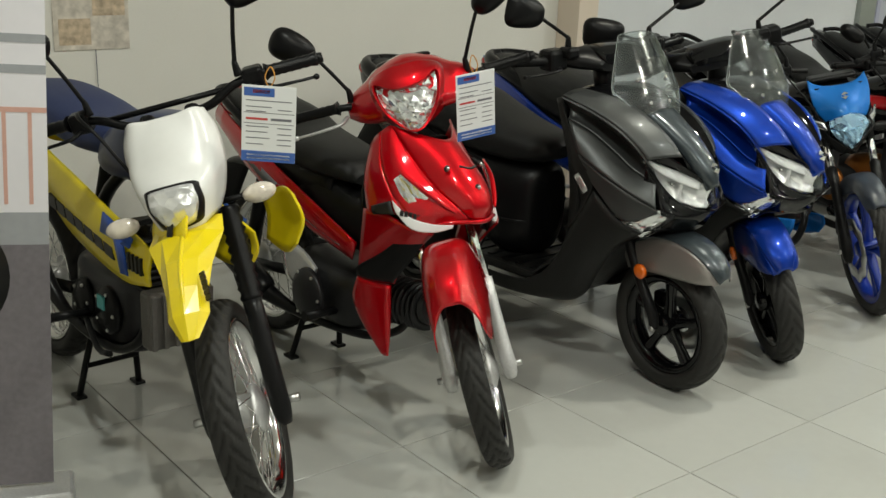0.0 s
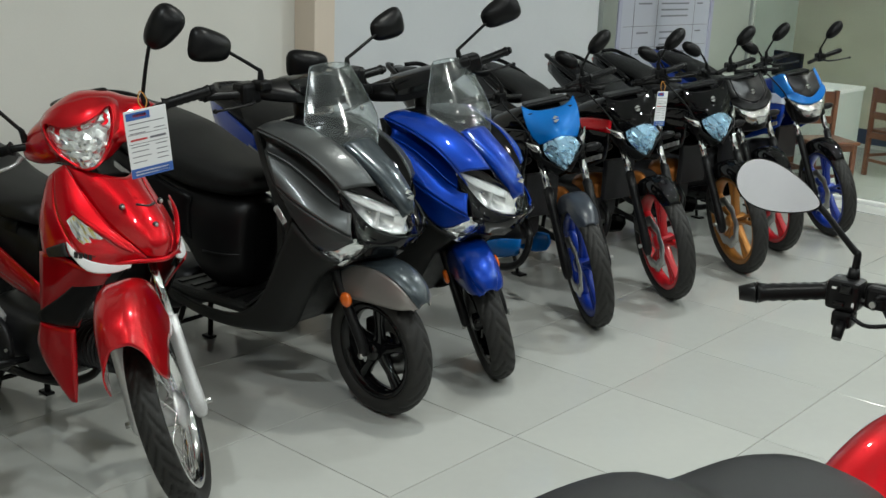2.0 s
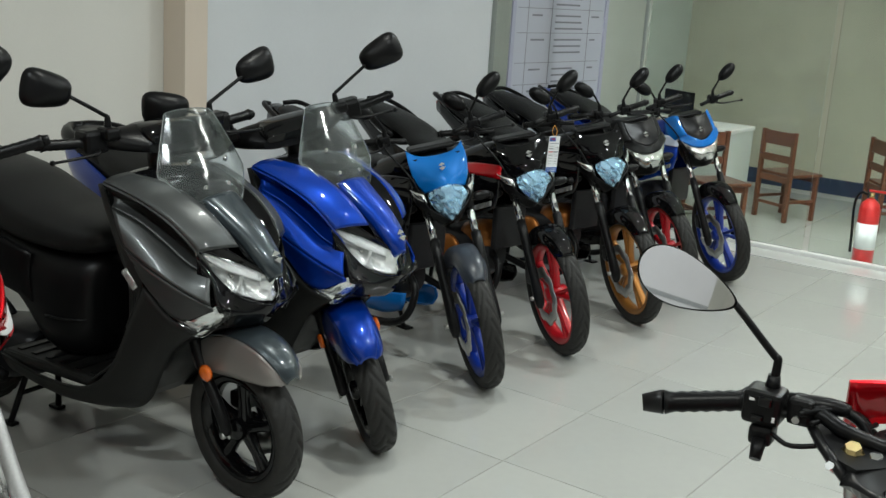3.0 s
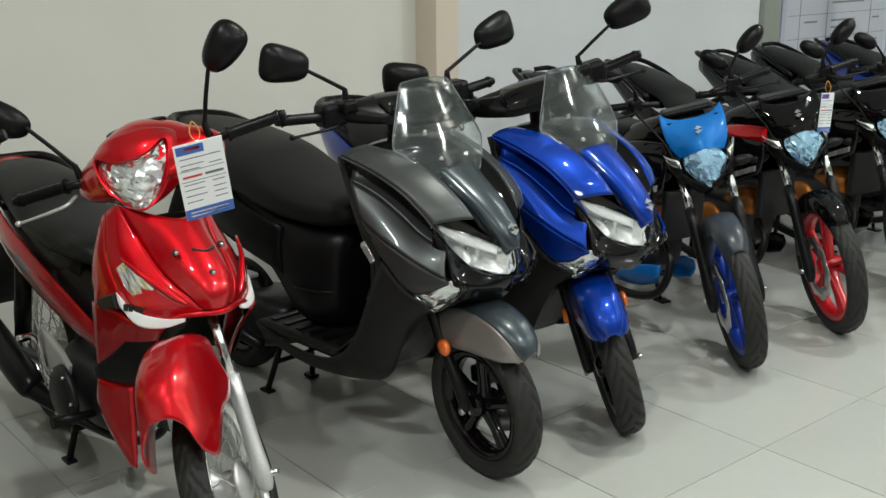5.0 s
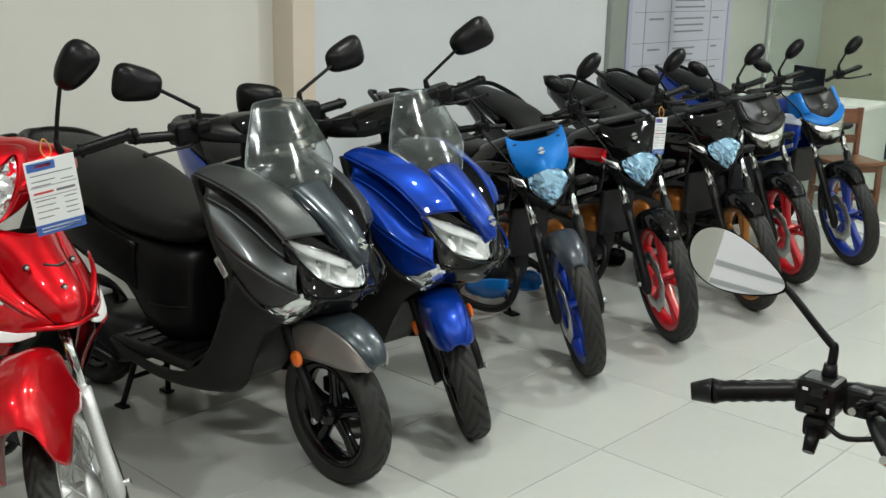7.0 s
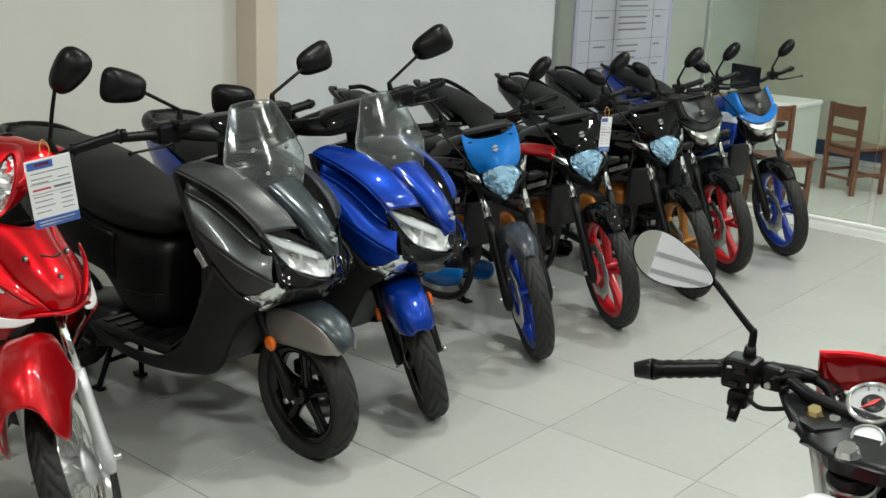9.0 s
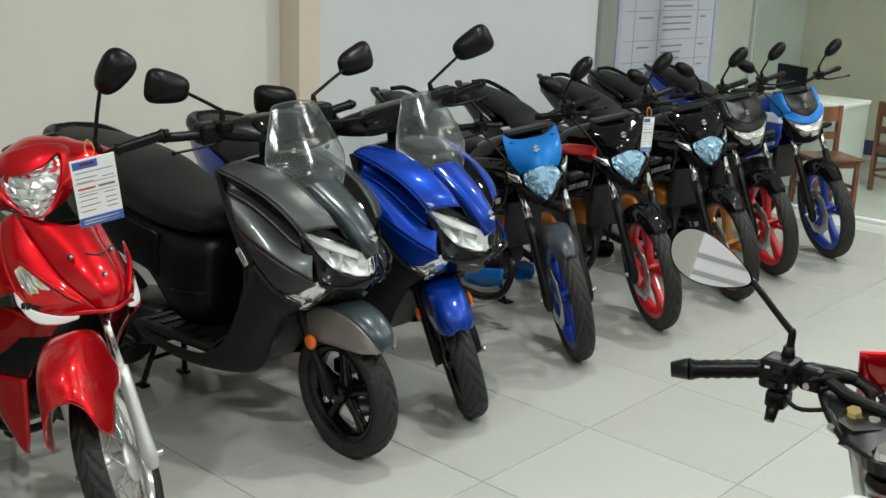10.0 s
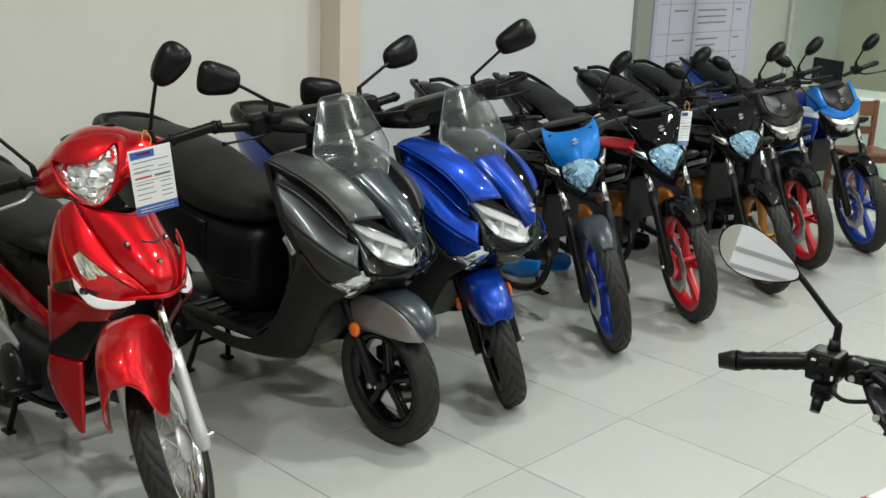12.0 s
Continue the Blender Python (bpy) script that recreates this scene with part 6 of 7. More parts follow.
DARKSLATE = mat("dark_slate_plastic", (0.035, 0.042, 0.055), 0.3, coat=0.3, grain=0.1, patches=0.1)
WHITEBLUE = mat("white_blue_panel", (0.55, 0.60, 0.72), 0.3, coat=0.5, grain=0.1, patches=0.4)
street(1.774, -0.135, -10, -32, SKYBLUE, WHEELBLUE, LAMPBLUE, GLOSSBLACK, GLOSSBLACK, SKYBLUE, DARKSLATE, False, "black motorcycle with sky-blue headlamp cowl and blue wheels")
street(2.382, -0.155, -10, -28, GLOSSBLACK, WHEELRED, LAMPBLUE, RED, GLOSSBLACK, GLOSSBLACK, GLOSSBLACK, False, "gloss black motorcycle with red band and red wheels")
street(3.072, -0.182, -10, -28, GLOSSBLACK, WHEELGOLD, LAMPBLUE, GLOSSBLACK, GLOSSBLACK, GLOSSBLACK, GLOSSBLACK, False, "gloss black motorcycle with bronze wheels and engine cover")
street(3.660, -0.108, -10, -28, SATIN, WHEELRED, LAMPSILVER, WHITEBLUE, GLOSSBLACK, GLOSSBLACK, GLOSSBLACK, True, "satin black motorcycle with clear headlamp and red wheels", False)
street(4.272, -0.176, -9, -31, SKYBLUE, WHEELBLUE, LAMPSILVER, WHITEBLUE, BLUE, GLOSSBLACK, GLOSSBLACK, True, "blue and white motorcycle with clear headlamp and blue wheels", False)


# ---- the red motorcycle seen from its saddle ----
def roadster(x, y, heading, turn):
    R = 0.285
    # the front end is turned to the left of the body
    S = Matrix.Translation((-0.36, 0, 0)) @ Matrix.Rotation(radians(turn), 4, "Z") @ Matrix.Translation((0.36, 0, 0))
    b = thing("roadster_motorcycle", park(x, y, heading, steer(0.09, 26, 0), R, 1.28) @ S.inverted(), "red roadster motorcycle with round dials and black seat facing the row", "motorcycle")
    spoke_wheel(b, 0, R, 0.042, 0.235, S)
    spoke_wheel(b, -1.28, R, 0.048, 0.23, None)
    for s in (1, -1):
        part("fork_leg", Geo().tube([(0.01, 0.095 * s, R - 0.03), (-0.02, 0.095 * s, R + 0.06), (-0.19, 0.095 * s, 0.62)], [0.02, 0.026, 0.026], 14, n=3), SATIN, b, m=S)
        part("fork_tube", Geo().tube([(-0.185, 0.103 * s, 0.61), (-0.405, 0.103 * s, 0.935)], 0.019, 14), STEEL, b, m=S)
        part("yoke_bolt", Geo().tube([(-0.398, 0.080 * s, 0.944), (-0.402, 0.080 * s, 0.952), (-0.404, 0.080 * s, 0.962)], [0.013, 0.0105, 0.0095], 6), CHROME, b, m=S)
        part("fork_cap", Geo().tube([(-0.404, 0.112 * s, 0.955), (-0.406, 0.112 * s, 0.959), (-0.407, 0.112 * s, 0.961), (-0.410, 0.112 * s, 0.969)], [0.017, 0.017, 0.0125, 0.0120], 6), mat_brass, b, "yellow passivated fork cap", m=S)
        g = Geo().prism([(-0.325, 0.200 * s), (-0.352, 0.062 * s), (-0.425, 0.062 * s), (-0.452, 0.096 * s), (-0.432, 0.136 * s), (-0.385, 0.168 * s)], 0.0, 0.016, "z")
        part("bar_clamp", g, SATIN, b, "flat black plate between handlebar and fork", m=S @ Matrix.Translation((0, 0, 0.943)) @ Matrix.Translation((-0.40, 0, 0)) @ Matrix.Rotation(radians(-8), 4, "Y") @ Matrix.Translation((0.40, 0, 0)))
        part("plate_edge", Geo().tube([(-0.325, 0.198 * s, 0.965), (-0.388, 0.166 * s, 0.957), (-0.434, 0.134 * s, 0.949), (-0.448, 0.104 * s, 0.925)], [0.009, 0.008, 0.009, 0.008], 8, n=3), SATIN, b, m=S)
        part("clamp_screw", Geo().tube([(-0.440, 0.130 * s, 0.938), (-0.450, 0.134 * s, 0.946)], 0.007, 6), CHROME, b, m=S)
        part("wiring", Geo().tube([(-0.37, 0.20 * s, 0.985), (-0.34, 0.15 * s, 0.992), (-0.33, 0.11 * s, 0.965), (-0.36, 0.10 * s, 0.90)], 0.008, 8, n=5), BLACK, b, m=S)
    part("upper_yoke", skin([[(-0.35, 0, 0.942), (-0.365, 0.06, 0.940), (-0.395, 0.105, 0.936)], [(-0.41, 0, 0.936), (-0.42, 0.065, 0.933), (-0.43, 0.108, 0.928)], [(-0.525, 0.0, 0.922), (-0.515, 0.050, 0.920), (-0.455, 0.098, 0.918)]], 4, 4, 0.022, True), SATIN, b, m=S)
    part("stem_washer", Geo().tube([(-0.492, 0.030, 0.930), (-0.496, 0.030, 0.938)], 0.027, 28), CHROME, b, m=S)
    part("steering_nut", Geo().tube([(-0.496, 0.030, 0.938), (-0.502, 0.030, 0.950), (-0.503, 0.030, 0.952), (-0.508, 0.030, 0.962)], [0.022, 0.022, 0.0165, 0.0150], 6), CHROME, b, "hexagon chrome steering stem nut", m=S)
    part("steering_head", Geo().tube([(-0.486, 0.026, 0.922), (-0.452, 0.020, 0.84)], [0.033, 0.036], 28), SATIN, b, m=S)
    part("stem_ring", Geo().tube([(-0.476, 0.024, 0.898), (-0.473, 0.024, 0.890)], 0.038, 28), STEEL, b, m=S)
    part("lower_yoke", Geo().box(-0.26, -0.19, -0.13, 0.13, 0.70, 0.74, 0.012), SATIN, b, m=S)
    part("handlebar", Geo().tube([(-0.40, -0.40, 0.957), (-0.352, -0.287, 0.975), (-0.35, -0.19, 0.985), (-0.375, -0.12, 0.972), (-0.38, 0, 0.962), (-0.375, 0.12, 0.972), (-0.35, 0.19, 0.985), (-0.352, 0.287, 0.975), (-0.40, 0.40, 0.957)], 0.0115, 12, n=5), BLACK, b, m=S)
    for s in (1, -1):
        grip(b, 0.285 * s, 0.404 * s, -0.352, -0.402, 0.976, 0.957, S, 0.0175)
        part("bar_end_weight", Geo().tube([(-0.402, 0.405 * s, 0.957), (-0.403, 0.409 * s, 0.9565), (-0.415, 0.435 * s, 0.952)], [0.020, 0.0195, 0.0135], 16), SATIN, b, m=S)
        sw = part("switch_box", Geo().box(-0.383, -0.325, min(0.228 * s, 0.288 * s), max(0.228 * s, 0.288 * s), 0.950, 1.006, 0.009), BLACK, b, m=S)
        part("switch_button", Geo().box(-0.391, -0.380, min(0.240 * s, 0.262 * s), max(0.240 * s, 0.262 * s), 0.985, 1.001, 0.003), GLOSSBLACK, sw, m=S)
        part("switch_mark", Geo().box(-0.3845, -0.3825, min(0.268 * s, 0.276 * s), max(0.268 * s, 0.276 * s), 0.990, 0.994), DECALWHITE, sw, m=S)
        part("switch_mark", Geo().box(-0.3845, -0.3825, min(0.234 * s, 0.238 * s), max(0.234 * s, 0.238 * s), 0.962, 0.970), DECALWHITE, sw, m=S)
        part("switch_slider", Geo().box(-0.390, -0.382, min(0.250 * s, 0.270 * s), max(0.250 * s, 0.270 * s), 0.960, 0.970, 0.003), GLOSSBLACK, sw, m=S)
        part("lower_switch", Geo().box(-0.385, -0.34, min(0.235 * s, 0.272 * s), max(0.235 * s, 0.272 * s), 0.918, 0.951, 0.008), BLACK, b, m=S)
        part("horn_button", Geo().tube([(-0.385, 0.252 * s, 0.930), (-0.405, 0.250 * s, 0.905)], [0.012, 0.009], 10), BLACK, b, m=S)
        part("lever_perch", Geo().box(-0.37, -0.325, min(0.182 * s, 0.222 * s), max(0.182 * s, 0.222 * s), 0.960, 1.003, 0.008), BLACK, b, m=S)
        part("perch_screw", Geo().tube([(-0.368, 0.205 * s, 0.972), (-0.376, 0.205 * s, 0.972)], 0.006, 8), STEEL, b, m=S)
        part("perch_cover", Geo().tube([(-0.345, 0.225 * s, 0.990), (-0.340, 0.165 * s, 0.994), (-0.335, 0.135 * s, 0.992)], [0.013, 0.014, 0.009], 10, n=3), BLACK, b, m=S)
        lever(b, s, -0.365, 0.21 * s, 0.964, S, BLACK, 0.15)
    part("clutch_cable", Geo().tube([(-0.385, 0.235, 0.945), (-0.395, 0.20, 0.938), (-0.375, 0.14, 0.955), (-0.30, 0.10, 0.97)], 0.004, 6, n=4), BLACK, b, m=S)
    # mirror on the left bar, seen from behind its glass
    base, head = np.array((-0.345, 0.252, 1.003)), np.array((-0.355, 0.408, 1.147))
    part("mirror_stem", Geo().tube([base, base + (0.001, -0.002, 0.045), base + (0.0, 0.003, 0.052), base + (-0.004, 0.020, 0.070), head + (-0.004, -0.088, -0.022), head + (0.002, -0.070, -0.014)], [0.0075, 0.0068, 0.0066, 0.0062, 0.006, 0.006], 10, n=5), BLACK, b, m=S)
    part("stem_foot", Geo().tube([base - (0, 0, 0.005), base + (0.0, 0, 0.022)], [0.013, 0.0095], 10), BLACK, b, m=S)
    ring, back = [], []
    for a in np.linspace(0, 2 * np.pi, 44, endpoint=False):
        c, s_ = np.cos(a), np.sin(a)
        ry = 0.096 * c
        rz = 0.043 * s_ * (1 + 0.38 * c)
        t = radians(6)
        p = np.array((0.0, ry * math.cos(t) - rz * math.sin(t), ry * math.sin(t) + rz * math.cos(t)))
        p[0] = 0.20 * p[2] + 0.33 * p[1]
        ring.append(head + p)
        back.append(head + p * 0.6 + np.array((0.026, 0, -0.008)))
    g = Geo().grid([ring, [head + (q - head) * 0.9 + np.array((0.016, 0, -0.004)) for q in ring], back], cv=True)
    g.f += [tuple(88 + i for i in range(44))]
    g.flat += [False]
    hd = part("mirror_head", g, BLACK, b, m=S)
    part("mirror_glass", Geo().add([head + (q - head) * 0.955 + np.array((-0.0012, 0, 0.0006)) for q in ring], [tuple(range(44))], True), MIRROR, hd, "tear-drop mirror glass reflecting the ceiling", m=S)
    # dials
    pod = part("dial_pod", loft([(-0.26, 0.930, 0.08, 0.025, 3), (-0.30, 0.945, 0.100, 0.03, 3), (-0.34, 0.948, 0.100, 0.024, 3), (-0.37, 0.942, 0.09, 0.016, 3)], 4, 28), BLACK, b, m=S)
    tilt = Matrix.Rotation(radians(-32), 4, "Y")
    for yy, r, xx, zz, big in ((0.034, 0.041, -0.362, 0.985, True), (-0.066, 0.041, -0.362, 0.985, True), (0.018, 0.025, -0.436, 0.954, False)):
        mm = S @ Matrix.Translation((xx, yy, zz)) @ tilt
        d = part("dial", Geo().lathe([(r * 0.86, 0.004), (r, 0.006), (r * 1.08, 0.0), (r * 1.04, -0.012), (r * 0.86, -0.012)], 40, (0, 0, 0), axis="z"), CHROME, b, "chrome-ringed round dial", m=mm)
        part("dial_face", Geo().lathe([(0.0, 0.0), (r * 0.88, 0.0)], 40, (0, 0, 0), axis="z", closed=False), mat_dial if big else PAPER, d, m=mm)
        if big:
            part("dial_centre", Geo().lathe([(0.0, 0.0012), (r * 0.45, 0.0012), (r * 0.46, 0.0)], 32, (0, 0, 0), axis="z", closed=False), DECALBLACK, d, m=mm)
            part("needle", Geo().prism([(0.30 * r, -0.26 * r), (0.12 * r, 0.02 * r), (-0.45 * r, 0.40 * r), (-0.08 * r, -0.06 * r)], 0.002, 0.004, "z"), INKRED, d, "red needle", m=mm)
            for k in range(9):
                a = radians(-210 + 30 * k)
                part("dial_mark", Geo().box(0.66 * r, 0.80 * r, -0.0012, 0.0012, 0.0006, 0.0014).moved(Matrix.Rotation(a, 4, "Z")), INKGREY, d, m=mm)
    part("fly_screen", skin([[(-0.20, 0, 0.95), (-0.21, 0.09, 0.945), (-0.25, 0.155, 0.93)], [(-0.25, 0, 1.025), (-0.255, 0.09, 1.025), (-0.285, 0.150, 1.022)]], 4, 4, 0.006, True), RED, b, "red headlamp cowl behind the dials", m=S)
    part("headlamp", Geo().lathe([(0.0, 0.03), (0.06, 0.022), (0.085, 0.0), (0.08, -0.06), (0.03, -0.11), (0.0, -0.11)], 32, (-0.06, 0, 0.90), axis="x", closed=False), LAMP, b, m=S)
    for k, (y0, z0) in enumerate(((0.18, 0.985), (0.16, 0.975))):
        part("cable", Geo().tube([(-0.38, y0 + 0.02, z0), (-0.30, y0 - 0.02, z0 + 0.005), (-0.22, y0 - 0.05, z0 - 0.05), (-0.24, 0.05, 0.85)], 0.0045, 6, n=5), BLACK, b, m=S)
    part("fuel_tank", loft([(-0.490, 0.795, 0.055, 0.055, 2.8, -0.018), (-0.53, 0.795, 0.072, 0.090, 2.5, -0.022), (-0.64, 0.788, 0.090, 0.108, 2.4, -0.020), (-0.74, 0.780, 0.088, 0.100, 2.2, -0.020), (-0.84, 0.745, 0.074, 0.080, 2.6, -0.015), (-0.92, 0.73, 0.05, 0.05, 2.6, -0.010)], 6, 32), RED, b, "glossy red fuel tank")
    part("tank_cap", Geo().lathe([(0, 0.012), (0.032, 0.010), (0.036, 0), (0, 0)], 28, (-0.72, -0.050, 0.880), axis="z", closed=False), CHROME, b)
    part("tank_sticker", skin([[(-0.560, -0.026, 0.8985), (-0.560, -0.004, 0.8970), (-0.560, 0.018, 0.8910)], [(-0.600, -0.026, 0.9000), (-0.600, -0.004, 0.8985), (-0.600, 0.018, 0.8930)], [(-0.640, -0.026, 0.8985), (-0.640, -0.004, 0.8970), (-0.640, 0.018, 0.8920)]], 4, 4, 0.002), PAPER, b, "white warning sticker")
    part("seat", loft([(-0.80, 0.790, 0.06, 0.03), (-0.85, 0.808, 0.105, 0.055), (-0.94, 0.818, 0.132, 0.062), (-1.06, 0.822, 0.140, 0.060), (-1.12, 0.835, 0.142, 0.062), (-1.20, 0.862, 0.140, 0.072), (-1.34, 0.876, 0.134, 0.070), (-1.50, 0.876, 0.118, 0.058), (-1.64, 0.848, 0.08, 0.035)], 5, 26), VINYL, b, "black vinyl dual seat")
    part("tail", loft([(-1.30, 0.76, 0.11, 0.04), (-1.55, 0.79, 0.09, 0.035), (-1.68, 0.80, 0.05, 0.02)], 4), RED, b)
    for s in (1, -1):
        part("side_cover", skin([[(-0.88, 0.125, 0.73), (-0.88, 0.135, 0.64), (-0.88, 0.125, 0.55)], [(-1.05, 0.135, 0.74), (-1.05, 0.145, 0.66), (-1.04, 0.135, 0.58)], [(-1.24, 0.125, 0.76), (-1.24, 0.13, 0.70), (-1.22, 0.125, 0.64)]], 4, 4, 0.005, side=s), RED, b)
        part("shock_absorber", Geo().tube([(-1.24, 0.13 * s, 0.36), (-1.14, 0.13 * s, 0.70)], 0.028, 12), STEEL, b)
        part("footpeg", Geo().tube([(-0.85, 0.12 * s, 0.30), (-0.85, 0.25 * s, 0.305)], [0.01, 0.016], 8), BLACK, b)
    part("engine_case", loft([(-0.50, 0.38, 0.07, 0.09, 3), (-0.62, 0.36, 0.13, 0.13, 3), (-0.80, 0.36, 0.14, 0.13, 3), (-0.95, 0.40, 0.10, 0.09, 3)], 4), ENGINE, b)
    cyl = part("cylinder", Geo().box(-0.70, -0.56, -0.06, 0.06, 0.46, 0.72, 0.01), ALU, b)
    for k in range(9):
        part("fin", Geo().box(-0.73, -0.53, -0.09, 0.09, 0.49 + 0.022 * k, 0.50 + 0.022 * k, 0.002), ALU, cyl)
    part("frame", Geo().tube([(-0.33, 0, 0.86), (-0.44, 0, 0.66), (-0.52, 0, 0.28)], 0.02, 10, n=3).tube([(-0.35, 0, 0.90), (-0.80, 0, 0.72), (-1.50, 0, 0.76)], 0.02, 10, n=4), SATIN, b)
    part("swing_arm", Geo().tube([(-0.92, 0.10, 0.38), (-1.28, 0.11, R)], 0.02, 8).tube([(-0.92, -0.10, 0.38), (-1.28, -0.11, R)], 0.02, 8).tube([(-0.93, -0.10, 0.38), (-0.93, 0.10, 0.38)], 0.02, 8), SATIN, b)
    part("exhaust", Geo().tube([(-0.56, -0.04, 0.62), (-0.46, -0.08, 0.50), (-0.48, -0.13, 0.28), (-0.70, -0.16, 0.24), (-1.0, -0.17, 0.28), (-1.6, -0.18, 0.40)], [0.018, 0.018, 0.02, 0.022, 0.045, 0.04], 14, n=5), CHROME, b)
    part("front_mudguard", skin([[(0.20, 0, 0.53), (0.19, 0.045, 0.52), (0.18, 0.06, 0.49)], [(0.06, 0, 0.625), (0.055, 0.05, 0.615), (0.05, 0.066, 0.58)], [(-0.10, 0, 0.62), (-0.10, 0.05, 0.61), (-0.10, 0.066, 0.575)], [(-0.24, 0, 0.52), (-0.235, 0.05, 0.51), (-0.23, 0.06, 0.48)]], 4, 4, 0.004, True), RED, b, m=S)
    centre_stand(b, -0.98, 0.11, 0.28)
    return b


mat_dial = mat("pale_grey_dial", (0.42, 0.43, 0.43), 0.35, grain=0.2, patches=0.2, scale=200)
mat_brass = mat("passivated_steel", (0.55, 0.42, 0.20), 0.25, 1.0)
roadster(0.203, -2.124, 94, 12.5)


# ---- notice board on the north wall ----
def notice_board():
    t = thing("notice_board", pose(4.90, YW - 0.004, 0.50), "large printed requirements chart in a pale frame on the wall", "notice board")
    w, h = 1.36, 1.75
    part("panel", Geo().box(0, w, -0.012, 0, 0, h, 0.002), mat_chart, t)
    for x0, x1, z0, z1 in ((-0.05, 0, -0.05, h + 0.05), (w, w + 0.05, -0.05, h + 0.05), (0, w, -0.05, 0), (0, w, h, h + 0.05)):
        part("frame_bar", Geo().box(x0, x1, -0.025, 0, z0, z1, 0.004), mat_chartframe, t)
    random.seed(4)
    rows = [0.10, 0.26, 0.42, 0.58, 0.80, 0.98, 1.16, 1.34, 1.52, 1.66]
    for z in rows:
        part("rule", Geo().box(0.04, w - 0.04, -0.0135, -0.012, z, z + 0.004), mat_print, t)
    for xx in (0.18, 0.52, 1.10):
        part("rule", Geo().box(xx, xx + 0.006, -0.0132, -0.012, 0.10, 1.66), mat_print, t)
    for k, z in enumerate(rows[1:]):
        top = z - 0.05
        part("print_bar", Geo().box(0.24, 0.24 + random.uniform(0.12, 0.20), -0.0136, -0.012, top - 0.005, top + 0.008), mat_print, t)
        for j in range(3):
            zz = top - 0.048 * j
            if zz > rows[k] + 0.01:
                part("print_bar", Geo().box(0.58, 0.58 + random.uniform(0.26, 0.46), -0.0136, -0.012, zz - 0.005, zz + 0.008), mat_print, t)
        part("print_bar", Geo().box(1.14, 1.14 + random.uniform(0.08, 0.14), -0.0136, -0.012, top - 0.005, top + 0.008), mat_print, t)


mat_chart = mat("pale_lilac_chart", (0.50, 0.52, 0.60), 0.4, grain=0.03, patches=0.06)
mat_print = mat("faded_print", (0.20, 0.20, 0.24), 0.5)
mat_chartframe = mat("lilac_grey_frame", (0.42, 0.43, 0.55), 0.35, grain=0.05, patches=0.05)
mat_alu = mat("grey_green_profile", (0.33, 0.36, 0.33), 0.35, 0.3, grain=0.1, patches=0.1)
notice_board()
structure("door_frame", Geo().box(4.61, 4.80, YW - 0.05, YW - 0.002, 0, CEIL, 0.004), mat_alu, "grey-green profile at the end of the wall", "frame")


# ---- glass partition and office ----
def partition():
    t = thing("glass_partition", pose(XG, 0, 0), "frameless clear glass partition on a white threshold", "partition", kind="structure")
    t["kind"] = "structure"
    for y0, y1 in ((-0.30, 0.98), (-1.62, -0.34), (-2.94, -1.66), (-4.26, -2.98)):
        p = part("pane", Geo().box(-0.005, 0.005, y0, y1, 0.035, CEIL - 0.02, 0.001), GLASS, t, "clear glass pane")
        p.visible_shadow = False
    part("threshold", Geo().box(-0.035, 0.035, -4.26, 1.02, 0.0, 0.030, 0.006), WHITE, t, "white painted threshold strip")
    part("mullion", Geo().box(-0.03, 0.03, 0.985, 1.010, 0.035, CEIL, 0.004), mat_alu, t)
    part("floor_trim", Geo().box(-0.30, -0.055, -4.26, 1.02, 0.0, 0.008, 0.002), mat_trim, t, "pale polished strip in front of the glass")


mat_trim = mat("pale_stone_strip", (0.60, 0.61, 0.59), 0.12, grain=0.1, patches=0.2)
partition()


def wooden_chair(m):
    t = thing("wooden_chair", m, "brown varnished wooden chair with slatted backrest in the office", "chair", "office chairs")
    for sx in (-0.19, 0.19):
        part("front_leg", Geo().box(sx - 0.02, sx + 0.02, -0.20, -0.16, 0, 0.43, 0.004), WOOD, t)
        part("back_leg", Geo().box(sx - 0.02, sx + 0.02, 0.17, 0.21, 0, 0.86, 0.004), WOOD, t)
        part("side_rail", Geo().box(sx - 0.012, sx + 0.012, -0.16, 0.17, 0.18, 0.21, 0.003), WOOD, t)
    part("seat", Geo().box(-0.22, 0.22, -0.23, 0.18, 0.43, 0.46, 0.01), WOOD, t)
    for z0, z1 in ((0.56, 0.63), (0.72, 0.85)):
        part("back_slat", Geo().box(-0.17, 0.17, 0.178, 0.200, z0, z1, 0.004), WOOD, t)
    for yy in (-0.18, 0.19):
        part("stretcher", Geo().box(-0.17, 0.17, yy - 0.012, yy + 0.012, 0.14, 0.17, 0.003), WOOD, t)
        part("seat_rail", Geo().box(-0.17, 0.17, yy - 0.012, yy + 0.012, 0.37, 0.43, 0.003), WOOD, t)
    return t


chair = wooden_chair(pose(5.57, 0.45, 0, 0, 0, -36) @ Matrix.Scale(0.82, 4))
copy_thing(chair, pose(6.53, 0.24, 0, 0, 0, 66) @ Matrix.Scale(0.98, 4))
copy_thing(chair, pose(6.75, -0.50, 0, 0, 0, 36) @ Matrix.Scale(0.98, 4))
copy_thing(chair, pose(7.08, -0.74, 0, 0, 0, 36) @ Matrix.Scale(0.98, 4))


